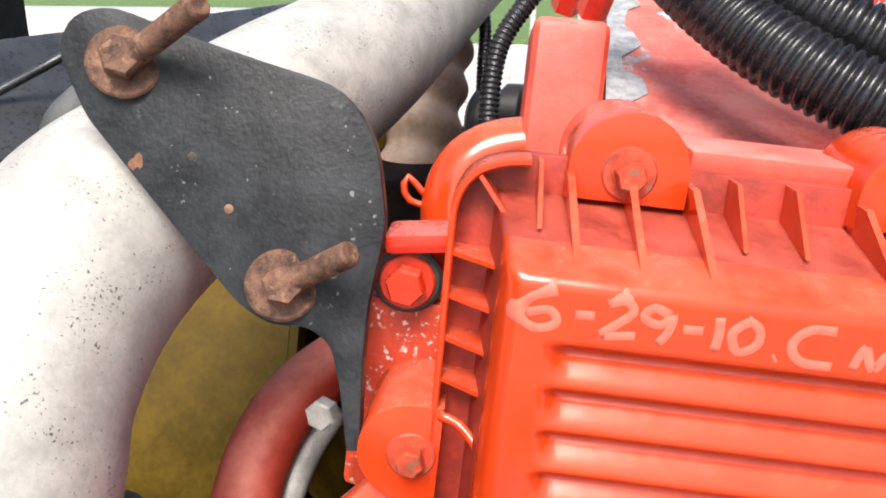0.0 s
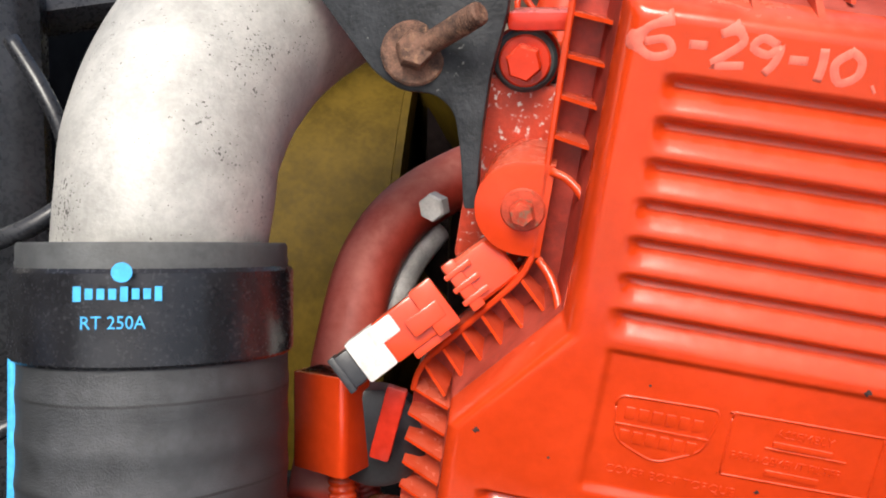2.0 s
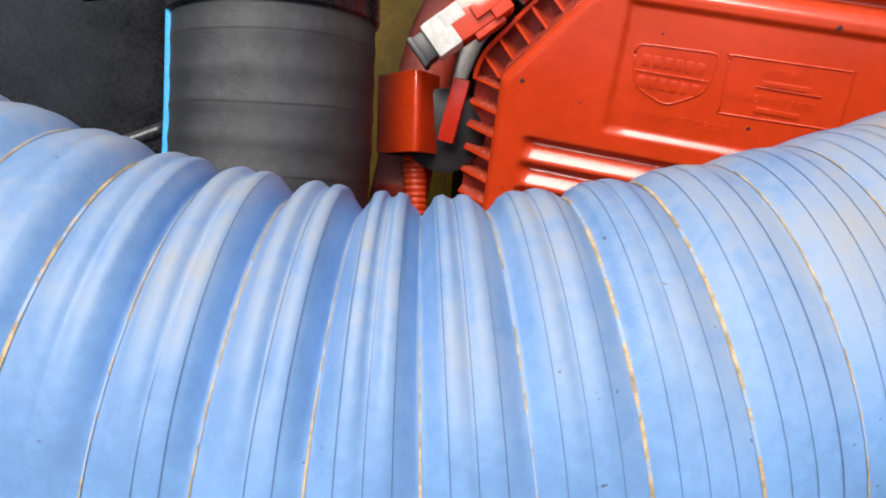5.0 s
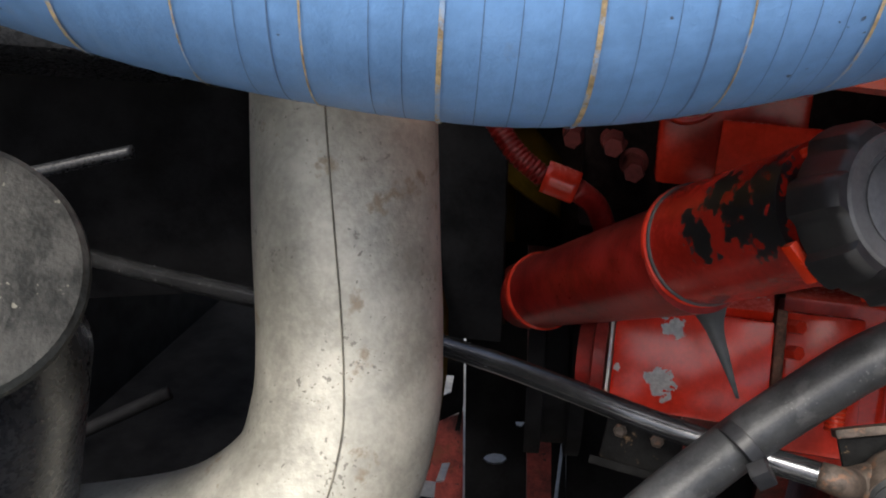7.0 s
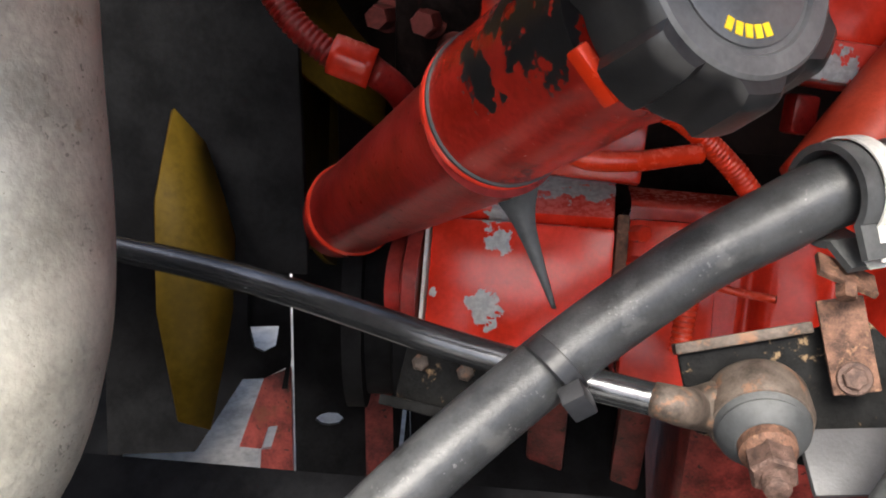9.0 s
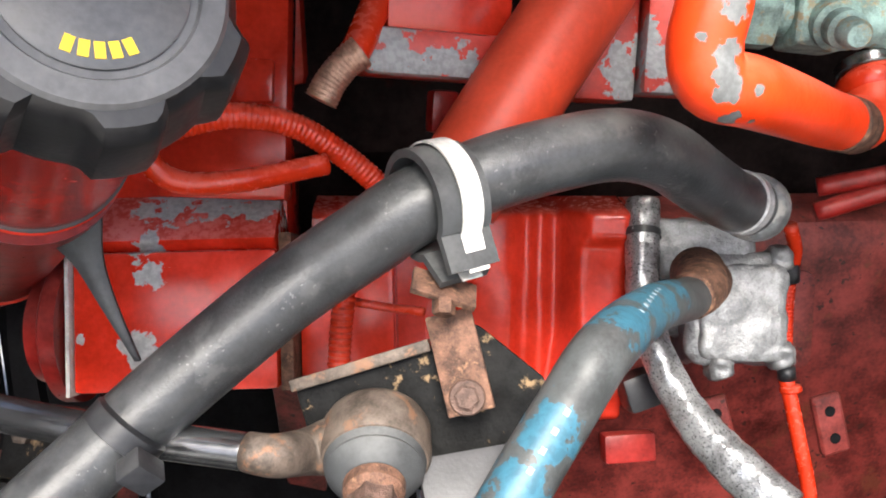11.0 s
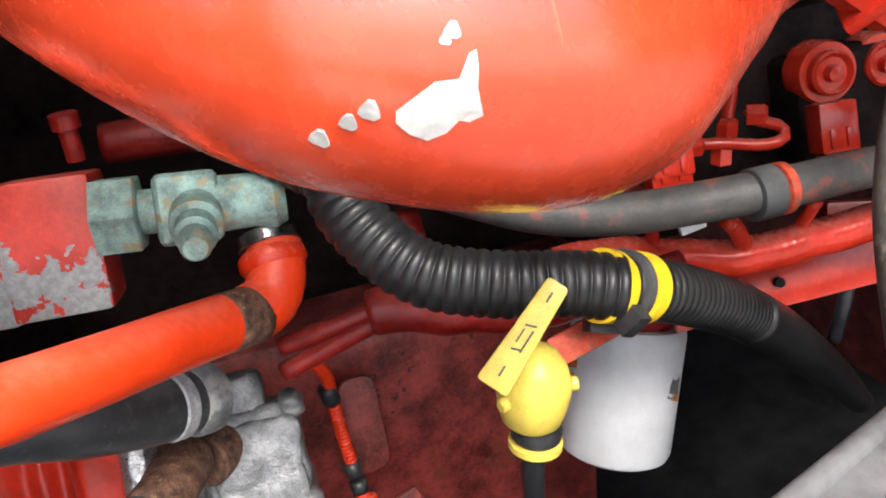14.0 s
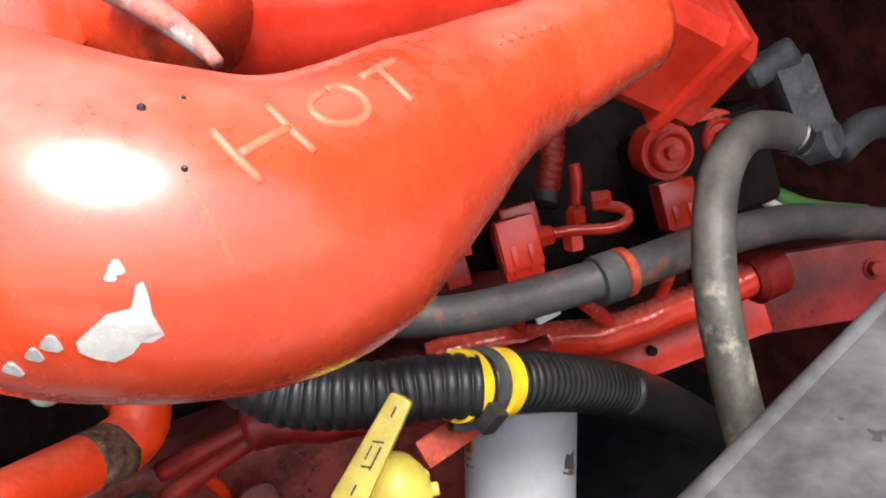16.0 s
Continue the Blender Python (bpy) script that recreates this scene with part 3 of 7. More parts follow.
# ---------------------------------------------------------------- ground, distance and the shell of the engine bay
def sheet(name, m, w, h, material, label, category, kind="structure", n=1, thick=0.01):
    bm = bmesh.new()
    bmesh.ops.create_cube(bm, size=1)
    bmesh.ops.scale(bm, vec=(w, h, thick), verts=bm.verts)
    bmesh.ops.transform(bm, matrix=m @ pose(0, 0, -thick / 2), verts=bm.verts)
    return tagged(part(name, bm, material, None), label, category, kind=kind)


sheet("ground", pose(0, 0, -1.5), 900, 900, concrete, "pale grey gravel ground under the truck", "ground")
sheet("lawn", pose(0, 130, -1.46), 900, 220, grass_mat, "green grass beyond the gravel yard", "lawn", thick=0.06)

# engine block: the long mass that everything is bolted to
block_thing = thing("engine_block", "red painted cast iron engine block, oily and dirty low down", "engine block")
block("crankcase", pose(0.625, 0.967, -1.10, 0, 0, -3), (0.65, 0.64, 0.60), red_old, block_thing, bevel=0.035, segments=4)
# upper masses are coloured near black for the shade they sit in
block("cylinder_wall", pose(0.56, 1.03, -0.56, 0, 0, -3), (1.15, 0.62, 0.58), recess_shade, block_thing, bevel=0.02)
# three added blocks: two throw shade into the recesses, one fills a bright gap
block("front_shade_block", pose(0.08, 0.66, -0.34, 0, 0, -3), (0.30, 0.26, 0.16), recess_shade, block_thing, bevel=0.015)
block("overhead_shade_block", pose(0.68, 0.60, -0.235, 0, 0, -3), (0.74, 0.40, 0.25), recess_shade, block_thing, bevel=0.012)
block("gap_filler", pose(-0.04, 0.98, -0.50), (0.20, 0.30, 0.64), recess_shade, block_thing, bevel=0.01)
block("head_deck", pose(0.62, 0.85, -0.20, 0, 4, -3), (0.9, 0.55, 0.20), recess_shade, block_thing, bevel=0.015)

# dark plastic round the radiator side of the bay
shroud = thing("fan_shroud", "tan moulded plastic fan shroud behind the pipes", "fan shroud")
lathe("ring", (-0.37, 1.04, -0.58), (1, 0.03, 0), [(0, 0.44), (0.02, 0.42), (0.10, 0.41), (0.18, 0.405), (0.205, 0.405), (0.205, 0.395), (0.10, 0.395), (0.01, 0.41)], tan_plastic, shroud, sides=72)
lathe("rim", (-0.17, 1.04, -0.58), (1, 0.03, 0), [(0, 0.406), (0.004, 0.422), (0.012, 0.422), (0.014, 0.396), (0, 0.396)], tan_plastic, shroud, "rolled shroud rim", sides=72)

# added sheet: the shade on the lower shroud, made as a dark plate
block("lower_shade_sheet", pose(-0.27, 0.606, -0.72), (0.30, 0.012, 0.27), shade_black, shroud, "added dark sheet standing in for shade over the lower shroud", bevel=0.004)

fan = thing("engine_fan", "tan plastic cooling fan with broad blades", "fan", at=(-0.12, 1.05, -0.48))
lathe("hub", (-0.16, 1.05, -0.48), (1, 0, 0), [(0, 0.10), (0.06, 0.10), (0.09, 0.06)], black_plastic, fan)
for i in range(9):
    a = 2 * math.pi * (i + 0.3) / 9
    ca, sa = math.cos(a), math.sin(a)
    rows = []
    for r in (0.09, 0.2, 0.30, 0.39):
        for k in (-1, -0.5, 0, 0.5, 1):
            w = 0.045 + 0.12 * r
            tx = -0.13 + k * w * 0.62 - 0.03 * (1 - k * k) * 0.5
            tt = k * w * 0.8
            rows.append((tx, 1.05 + ca * r - sa * tt, -0.48 + sa * r + ca * tt))
    faces = [(j * 5 + k, j * 5 + k + 1, j * 5 + k + 6, j * 5 + k + 5) for j in range(3) for k in range(4)]
    blade = hang("blade", mesh_from("blade", rows, faces, tan_plastic), fan)
    blade.modifiers.new("thickness", "SOLIDIFY").thickness = 0.005

low_blade = [(-0.232, 0.5766, -0.689), (-0.2106, 0.5877, -0.7226), (-0.1909, 0.5709, -0.7694), (-0.1797, 0.5593, -0.8007), (-0.1712, 0.5159, -0.8541), (-0.1729, 0.4871, -0.895), (-0.1752, 0.4567, -0.9396), (-0.1986, 0.4473, -0.9268), (-0.2218, 0.4802, -0.8411), (-0.2295, 0.5168, -0.7527)]
mid_blade = sum((Vector(q) for q in low_blade), Vector()) / len(low_blade)
bm = bmesh.new()
ring_ = [bm.verts.new(q) for q in low_blade]
hub_ = bm.verts.new(mid_blade + Vector((0.01, -0.012, 0)))
for k in range(len(ring_)):
    bm.faces.new((ring_[k], ring_[(k + 1) % len(ring_)], hub_))
blade = part("blade", bm, tan_plastic, fan, "broad tan blade hanging beside the pipe", smooth=True)
blade.modifiers.new("thickness", "SOLIDIFY").thickness = 0.005

# front and far walls are added to close the bay against stray light
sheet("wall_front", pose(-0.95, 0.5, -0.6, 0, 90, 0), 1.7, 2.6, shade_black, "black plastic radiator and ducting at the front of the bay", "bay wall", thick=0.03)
sheet("wall_far", pose(0.6, 1.75, -0.62, 90, 0, 0), 3.4, 0.66, shade_black, "added dark wall closing the far side of the bay", "bay wall", thick=0.03)
# unseen sheet below the viewpoint, added to cut light from the ground
sheet("wall_bounce_block", pose(0.25, -0.85, -0.80, 12, 0, 0), 2.6, 0.95, shade_black, "added unseen dark sheet that blocks light bounced off the ground", "bay wall", thick=0.03)
# firewall carried up beyond view to block sky from the rear
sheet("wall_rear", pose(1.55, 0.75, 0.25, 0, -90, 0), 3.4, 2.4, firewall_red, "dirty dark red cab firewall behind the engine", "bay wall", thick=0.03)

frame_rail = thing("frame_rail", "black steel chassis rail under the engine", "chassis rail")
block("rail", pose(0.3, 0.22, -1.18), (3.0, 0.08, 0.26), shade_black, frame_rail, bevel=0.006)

# unseen slab overhead, added to shade the back of the engine
sheet("wall_rear_shade", pose(1.19, 0.85, 0.0), 0.72, 2.1, shade_black, "added unseen dark slab that shades the back of the engine", "bay wall", thick=0.05)

# dark plates added below the engine to stop light from the ground
closing_plates = thing("closing_plates", "added dark plates that close the underside of the bay", "under tray")
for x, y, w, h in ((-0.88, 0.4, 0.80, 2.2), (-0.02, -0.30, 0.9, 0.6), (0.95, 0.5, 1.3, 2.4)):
    block("plate", pose(x, y, -1.28), (w, h, 0.02), shade_black, closing_plates, bevel=0.004)

# frame parts below the fan, with gaps down to the ground
lower_frame = thing("chassis_ladder", "dark dirty chassis plates below the fan with gaps to the ground", "chassis")
LX = Vector((-0.0454, 0.8247, -1.0801)) - Vector((-0.2024, 0.7980, -1.0826))
LY = Vector((-0.2087, 0.8283, -1.0093)) - Vector((-0.2024, 0.7980, -1.0826))
LM = frame_at((-0.2024, 0.7980, -1.0826), LX, LX.cross(LY))
K_ = LX.length / 200


def low_plate(corners, lift, material, label=""):
    """A plate of the lower frame, its outline in the ladder's own grid."""
    plate("plate", LM @ pose(0, 0, lift), [((x - 700) * K_, (650 - y) * K_) for x, y in corners], 0.012, material, lower_frame, label, bevel=0)


# outlines start high: dark sheet for the shade above the frame parts
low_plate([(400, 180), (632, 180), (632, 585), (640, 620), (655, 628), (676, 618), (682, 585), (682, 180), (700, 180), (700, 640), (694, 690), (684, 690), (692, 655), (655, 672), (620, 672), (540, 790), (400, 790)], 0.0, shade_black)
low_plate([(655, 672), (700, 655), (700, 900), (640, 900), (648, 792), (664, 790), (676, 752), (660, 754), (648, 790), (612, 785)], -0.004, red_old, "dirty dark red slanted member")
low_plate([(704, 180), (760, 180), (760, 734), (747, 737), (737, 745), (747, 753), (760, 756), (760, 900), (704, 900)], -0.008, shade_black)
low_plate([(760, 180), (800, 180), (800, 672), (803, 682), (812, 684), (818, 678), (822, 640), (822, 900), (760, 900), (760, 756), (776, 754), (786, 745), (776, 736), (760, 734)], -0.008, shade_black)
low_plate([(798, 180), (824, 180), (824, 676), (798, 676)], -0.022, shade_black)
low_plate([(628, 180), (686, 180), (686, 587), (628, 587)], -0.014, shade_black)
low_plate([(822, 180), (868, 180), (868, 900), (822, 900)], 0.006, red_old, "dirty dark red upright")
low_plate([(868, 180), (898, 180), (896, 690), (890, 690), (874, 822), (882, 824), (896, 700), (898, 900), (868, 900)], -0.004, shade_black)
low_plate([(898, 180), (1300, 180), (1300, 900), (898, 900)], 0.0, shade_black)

# ---------------------------------------------------------------- upper charge pipe, its hose and the lower pipe
upper_pipe = thing("charge_air_pipe", "grey white cast aluminium elbow pipe, rough and pitted", "pipe", at=(-0.18, 0.29, -0.2))
tube("elbow", [(-0.1933, 0.3078, -0.2171), (-0.1873, 0.3127, -0.1831), (-0.1886, 0.3292, -0.1605), (-0.1870, 0.3708, -0.1325), (-0.1737, 0.4227, -0.1065), (-0.1511, 0.5095, -0.0894), (-0.1169, 0.5654, -0.0675), (-0.0756, 0.6605, -0.0398), (-0.0171, 0.8397, 0.0168), (0.0896, 1.1110, 0.1233)], [0.0515, 0.0518, 0.0527, 0.0557, 0.0580, 0.0590, 0.0580, 0.0560, 0.0540, 0.052], cast_alu, upper_pipe, sides=64)

charge_hose = thing("charge_air_hose", "black fabric wrapped rubber hose with a blue stripe, joining two pipes", "hose")
tube("hose_wall", [(-0.1929, 0.3049, -0.2162), (-0.1880, 0.2855, -0.2587), (-0.1836, 0.2630, -0.3133), (-0.1812, 0.2439, -0.3593), (-0.1794, 0.2320, -0.3881)], 0.064, black_hose_skin, charge_hose, sides=56, step=0.004,
     shape=lambda s, total, a: 1 + 0.012 * math.cos(2 * math.pi * s / 0.041) ** 8)
charge_skin = skin_of([(-0.1929, 0.3049, -0.2162), (-0.1880, 0.2855, -0.2587), (-0.1836, 0.2630, -0.3133), (-0.1812, 0.2439, -0.3593), (-0.1794, 0.2320, -0.3881)], 0.064)
tube("stripe", [charge_skin(p, 0.0002) for p in ((-0.2311, 0.2578, -0.2451), (-0.2302, 0.2479, -0.2690), (-0.2280, 0.2344, -0.3016), (-0.2266, 0.2231, -0.3288), (-0.2260, 0.2163, -0.3451))], 0.0030, blue_print, charge_hose, "bright blue stripe", sides=8)

lathe("upper_end", (-0.1884, 0.2860, -0.2573), np.subtract((-0.1920, 0.3031, -0.2156), (-0.1884, 0.2860, -0.2573)), [(0.030, 0.0640), (0.0530, 0.0640), (0.0545, 0.0630), (0.0545, 0.050)], rubber, charge_hose, "bare rubber hose end", sides=56)
clamp = thing("hose_clamp_band", "black heat shrink clamp band with blue print round the hose", "hose clamp")
lathe("band", (-0.1884, 0.2860, -0.2573), np.subtract((-0.1920, 0.3031, -0.2156), (-0.1884, 0.2860, -0.2573)), [(0.0, 0.0655), (0.0015, 0.067), (0.041, 0.067), (0.043, 0.0655), (0.043, 0.062), (0.0, 0.062)], black_gloss, clamp, sides=64)

LOWER_PIPE = [(-0.1794, 0.2299, -0.3981), (-0.1894, 0.2755, -0.4407), (-0.1822, 0.2562, -0.4924), (-0.1719, 0.2217, -0.5779), (-0.1643, 0.1986, -0.6472), (-0.1627, 0.1771, -0.6929), (-0.1758, 0.1530, -0.7364), (-0.2268, 0.1327, -0.7773), (-0.3062, 0.1201, -0.8023), (-0.4465, 0.1161, -0.8351)]
lower_pipe = thing("lower_charge_air_pipe", "stained dull aluminium pipe with a long weld seam", "pipe", at=(-0.15, 0.2, -0.6))
tube("cuff", [(-0.1812, 0.2414, -0.3704), (-0.1787, 0.2264, -0.4068)], 0.0685, zinc, lower_pipe, "flared grey pipe end", sides=48)
tube("pipe_wall", LOWER_PIPE,
     [0.061] * 10, old_alu, lower_pipe, sides=56)
low_skin = skin_of(LOWER_PIPE, 0.062)
tube("weld_seam", [low_skin(p, -0.0004) for p in ((-0.1740, 0.1994, -0.4822), (-0.1683, 0.1869, -0.5160), (-0.1602, 0.1675, -0.5578), (-0.1530, 0.1505, -0.5927), (-0.1498, 0.1427, -0.6139), (-0.1472, 0.1359, -0.6321), (-0.1475, 0.1365, -0.6343), (-0.1445, 0.1249, -0.6623), (-0.1478, 0.1178, -0.6880), (-0.1550, 0.1107, -0.7148))], 0.0006, weld, lower_pipe, "dark weld seam", sides=6)

# ---------------------------------------------------------------- blue hose in front
PITCH, THREAD = 0.0358, 0.4545


def pinched(s, total, a):
    top = max(0.0, math.cos(a - 0.15)) ** 0.8
    here = math.exp(-((s - 0.445) / 0.16) ** 2)
    wave = 2 * math.sqrt(math.sin(math.pi * (s - THREAD) / PITCH) ** 2 * 0.97 + 0.03) - 1
    wave += 0.55 * here * top * (2 * abs(math.sin(2 * math.pi * (s - THREAD) / PITCH)) - 1.2)
    fine = -0.0022 * abs(math.cos(4 * math.pi * (s - THREAD) / PITCH)) ** 6 * (0.4 + 0.6 * math.sin(2 * a + 9 * s) ** 2)
    oval = 1 / math.sqrt(math.cos(a + 0.4) ** 2 + (math.sin(a + 0.4) / 0.80) ** 2)
    return oval + wave * (0.004 + 0.064 * top * here) * (0.3 + 0.7 * top) + 0.004 * math.sin(3 * a + 37 * s) + fine


BLUE = [(-0.5072, 0.0838, -0.3012), (-0.3504, 0.0611, -0.3168), (-0.2644, 0.0431, -0.3312), (-0.2062, 0.0397, -0.3443), (-0.1286, 0.0439, -0.3629), (-0.0420, 0.0564, -0.3729), (0.0367, 0.0810, -0.3664), (0.1143, 0.1166, -0.3507), (0.1802, 0.1566, -0.3355), (0.2564, 0.2109, -0.3188), (0.3911, 0.3173, -0.2902)]
BLUE_R = [0.0928] * 6 + [0.0915, 0.0900, 0.0885, 0.088, 0.088]
blue_hose = thing("blue_hose", "large blue silicone hose with gold thread, wrinkled on its inner bend", "hose", at=(0, 0.13, -0.35))
tube("hose_wall", BLUE, BLUE_R, blue_hose_skin, blue_hose, sides=128, step=0.0014, shape=pinched)
for k in range(-12, 17):
    at = THREAD + PITCH * k
    tube("gold_thread", BLUE, BLUE_R, gold_thread, blue_hose, sides=128, step=0.0007, shape=pinched, window=(at - 0.0008, at + 0.0008), lift=0.0007, caps=False)
    for third in (0.25, 0.50, 0.75):
        if k >= 0 or (third >= 0.50 and k >= -2):
            tube("wrap_seam", BLUE, BLUE_R, seam_dark, blue_hose, sides=128, step=0.0003, shape=pinched, window=(at + PITCH * third, at + PITCH * third + 0.0006), lift=0.0004, caps=False)

# ---------------------------------------------------------------- tie rod with its ball joint and bracket
rod = thing("tie_rod", "worn dark steel rod with rusty ends", "rod")
tube("bar", [(-0.7805, 0.5344, -0.7325), (-0.4953, 0.4576, -0.7381), (-0.1543, 0.3925, -0.7504), (0.0547, 0.3201, -0.7631), (0.1687, 0.2913, -0.7709)], 0.0098, rod_skin, rod, sides=24, step=0.01)
tube("end", [(0.1621, 0.2928, -0.7702), (0.1760, 0.2895, -0.7714), (0.1897, 0.3083, -0.7845), (0.2048, 0.312, -0.7848)], [0.0102, 0.0112, 0.0125, 0.0165], rust_worn, rod, "rusty rod end", sides=24)
joint = thing("ball_joint", "rusty round ball joint with a rubber boot and nut", "ball joint")
BJ, BA = Vector((0.2277, 0.3095, -0.7848)), Vector((-0.0609, -0.9894, -0.1319))
lathe("housing", BJ - BA * 0.018, BA, [(0, 0.024), (0.003, 0.0285), (0.008, 0.0305), (0.026, 0.0305), (0.031, 0.0285), (0.032, 0.024)], rust_worn, joint, sides=44)
lathe("boot", BJ + BA * 0.010, BA, [(0, 0.0275), (0.004, 0.0275), (0.007, 0.0255), (0.009, 0.0262), (0.014, 0.0225), (0.018, 0.0170)], rubber, joint, "dusty rubber boot", sides=44)
lathe("stem", BJ + BA * 0.026, BA, [(0, 0.0165), (0.008, 0.0160), (0.012, 0.0125)], rust, joint, "rusty stem collar", sides=28)
hex_bolt("nut", BJ + BA * 0.037, BA, 0.024, 0.016, dark_rust, joint, stud=0.026, stud_r=0.0075)

support = thing("angle_bracket", "black painted steel bracket with rusty worn edges", "bracket")
sm = frame_at((0.1835, 0.3438, -0.7677), (0.0825, 0.0056, 0.0205), (-0.1, -0.91, 0.4))
plate("web", sm, rounded([(0, 0), (0.079, 0), (0.110, 0.006), (0.139, -0.036), (0.128, -0.064), (0.07, -0.085), (0.0, -0.05)], 0.004), 0.006, black_flaked, support)
block("top_edge", sm @ pose(0.040, 0.0015, -0.008, -6, 0, 0), (0.082, 0.007, 0.030), rust_worn, support, "rusty worn upper flange", bevel=0.0012)
block("slider", frame_at((0.2813, 0.291, -0.8012), (0.0383, -0.0005, 0.0084), (0, -0.55, 0.84)), (0.06, 0.040, 0.006), slider_grey, support, "dull grey metal foot")

mount = thing("engine_mount_arm", "flaked black steel mount arm below the rod", "mount")
mm_ = frame_at((0.0346, 0.3521, -0.8271), (0.0654, -0.0127, -0.0032), (-0.1, -0.80, 0.59))
block("arm", mm_ @ pose(0, 0.022, -0.012), (0.0667, 0.046, 0.02), black_flaked, mount, bevel=0.003)
block("lower_flange", mm_ @ pose(0, -0.004, 0.004), (0.0767, 0.007, 0.03), black_flaked, mount, "rusty lower flange", bevel=0.001)
for x in (-0.02, 0.012):
    lathe("bolt_head", mm_ @ Vector((x, 0.026, -0.002)), mm_.to_3x3() @ Vector((0, 0, 1)), [(0, 0.006), (0.006, 0.006), (0.007, 0.004)], rust_worn, mount, sides=6, smooth=False)

# ---------------------------------------------------------------- grey coolant hose, its clamp and tie
coolant = thing("coolant_hose", "grey black rubber coolant hose curving across the engine", "hose")
tube("hose_wall", [(-0.0628, 0.1859, -0.8957), (0.0187, 0.2393, -0.8146), (0.1025, 0.2992, -0.7567), (0.1666, 0.3325, -0.715), (0.1953, 0.3455, -0.6985), (0.2264, 0.3503, -0.6798), (0.2545, 0.3547, -0.663), (0.2968, 0.3649, -0.6493), (0.3439, 0.381, -0.6435), (0.3777, 0.3916, -0.6436), (0.4102, 0.404, -0.6547), (0.4427, 0.4213, -0.6773), (0.4767, 0.4458, -0.7007), (0.5053, 0.4669, -0.7155)], [0.0195, 0.0195, 0.020, 0.0207, 0.021, 0.0213, 0.0213, 0.0213, 0.0213, 0.0213, 0.0213, 0.0213, 0.0213, 0.0213], rubber_grey, coolant, sides=40)
lathe("worm_clamp", (0.4867, 0.4532, -0.7059), (0.0285, 0.0211, -0.0149), [(0, 0.0215), (0.001, 0.0228), (0.010, 0.0228), (0.011, 0.0215)], bare_edge, coolant, "plain steel worm clamp", sides=36)
tie = thing("cable_tie", "black cable tie round the coolant hose", "cable tie")
ta = np.subtract((0.1511, 0.3185, -0.7101), (0.1056, 0.2901, -0.7506))
lathe("strap", (0.1012, 0.2884, -0.7551), ta, [(0, 0.0196), (0.0005, 0.0208), (0.0105, 0.0208), (0.011, 0.0196)], black_plastic, tie, sides=36)
block("lock", frame_at((0.1164, 0.2673, -0.7585), ta, (0.2, -0.9, -0.2)), (0.014, 0.018, 0.013), black_plastic, tie, bevel=0.0015)
pclamp = thing("rubber_lined_clamp", "rubber lined hose clamp with white band and rusty strap", "hose clamp")



def loop_band(name, centre, axis, down, r, drop, width, thick, material, parent, label=""):
    """A strap round a hose that closes to a neck below it."""
    ax, c = Vector(axis).normalized(), Vector(centre)
    dn = Vector(down)
    dn = (dn - ax * ax.dot(dn)).normalized()
    sd = ax.cross(dn).normalized()
    path = []
    for i in range(41):
        a = radians(-158 + 316 * i / 40)
        path.append((-math.cos(a) * r, math.sin(a) * r))
    path = [(drop, -0.004), *[(x, y) for x, y in path], (drop, 0.004)]
    vs_, fs_ = [], []
    n = len(path)
    for i, (x, y) in enumerate(path):
        x0, y0 = path[max(i - 1, 0)]
        x1, y1 = path[min(i + 1, n - 1)]
        l = math.hypot(x1 - x0, y1 - y0)
        nx, ny = -(y1 - y0) / l, (x1 - x0) / l
        for w, t in ((-0.5, 0), (-0.5, 1), (0.5, 1), (0.5, 0)):
            vs_.append(c + dn * (x + nx * thick * t) + sd * (y + ny * thick * t) + ax * (w * width))
    for i in range(n - 1):
        for k in range(4):
            fs_.append((i * 4 + k, i * 4 + (k + 1) % 4, i * 4 + 4 + (k + 1) % 4, i * 4 + 4 + k))
    fs_ += [(0, 1, 2, 3), (4 * n - 1, 4 * n - 2, 4 * n - 3, 4 * n - 4)]
    ob = hang(name, mesh_from(name, vs_, fs_, material), parent, label)
    ob.data.set_sharp_from_angle(angle=radians(40))
    return ob


dn_ = Vector((-0.0080, -0.0524, -0.0392))
pb = Vector((0.06, 0.03, 0.0))
PC = Vector((0.266, 0.3576, -0.6581)) + dn_.normalized() * 0.004
loop_band("rubber_lining", PC, pb, dn_, 0.0262, 0.044, 0.030, 0.0045, rubber, pclamp)
loop_band("band", PC + Vector((0.0026, 0.0005, 0.0015)), pb, dn_, 0.0308, 0.047, 0.0125, 0.0012, white_cloth, pclamp, "frayed white band")
block("ear", frame_at((0.2674, 0.3301, -0.7014), (1, -0.25, 0.3), (0.3, -0.3, 0.9)), (0.036, 0.018, 0.004), rust, pclamp, bevel=0.0008)
hex_bolt("bolt", (0.2667, 0.3250, -0.7057), np.subtract((0.2650, 0.3117, -0.7191), (0.2674, 0.3301, -0.7014)), 0.011, 0.008, rust, pclamp)
block("strap", frame_at((0.2755, 0.3243, -0.7437), np.subtract((0.2665, 0.3202, -0.7168), (0.2798, 0.3141, -0.7667)), np.subtract((0.2424, 0.1937, -0.6675), (0.2755, 0.3243, -0.7437))), (0.056, 0.026, 0.004), rust, pclamp, "rusty steel strap", bevel=0.001)
hex_bolt("lower_bolt", (0.2784, 0.3130, -0.7593), np.subtract((0.2449, 0.1884, -0.6793), (0.2784, 0.3130, -0.7593)), 0.012, 0.004, dark_rust, pclamp, washer=0.010)

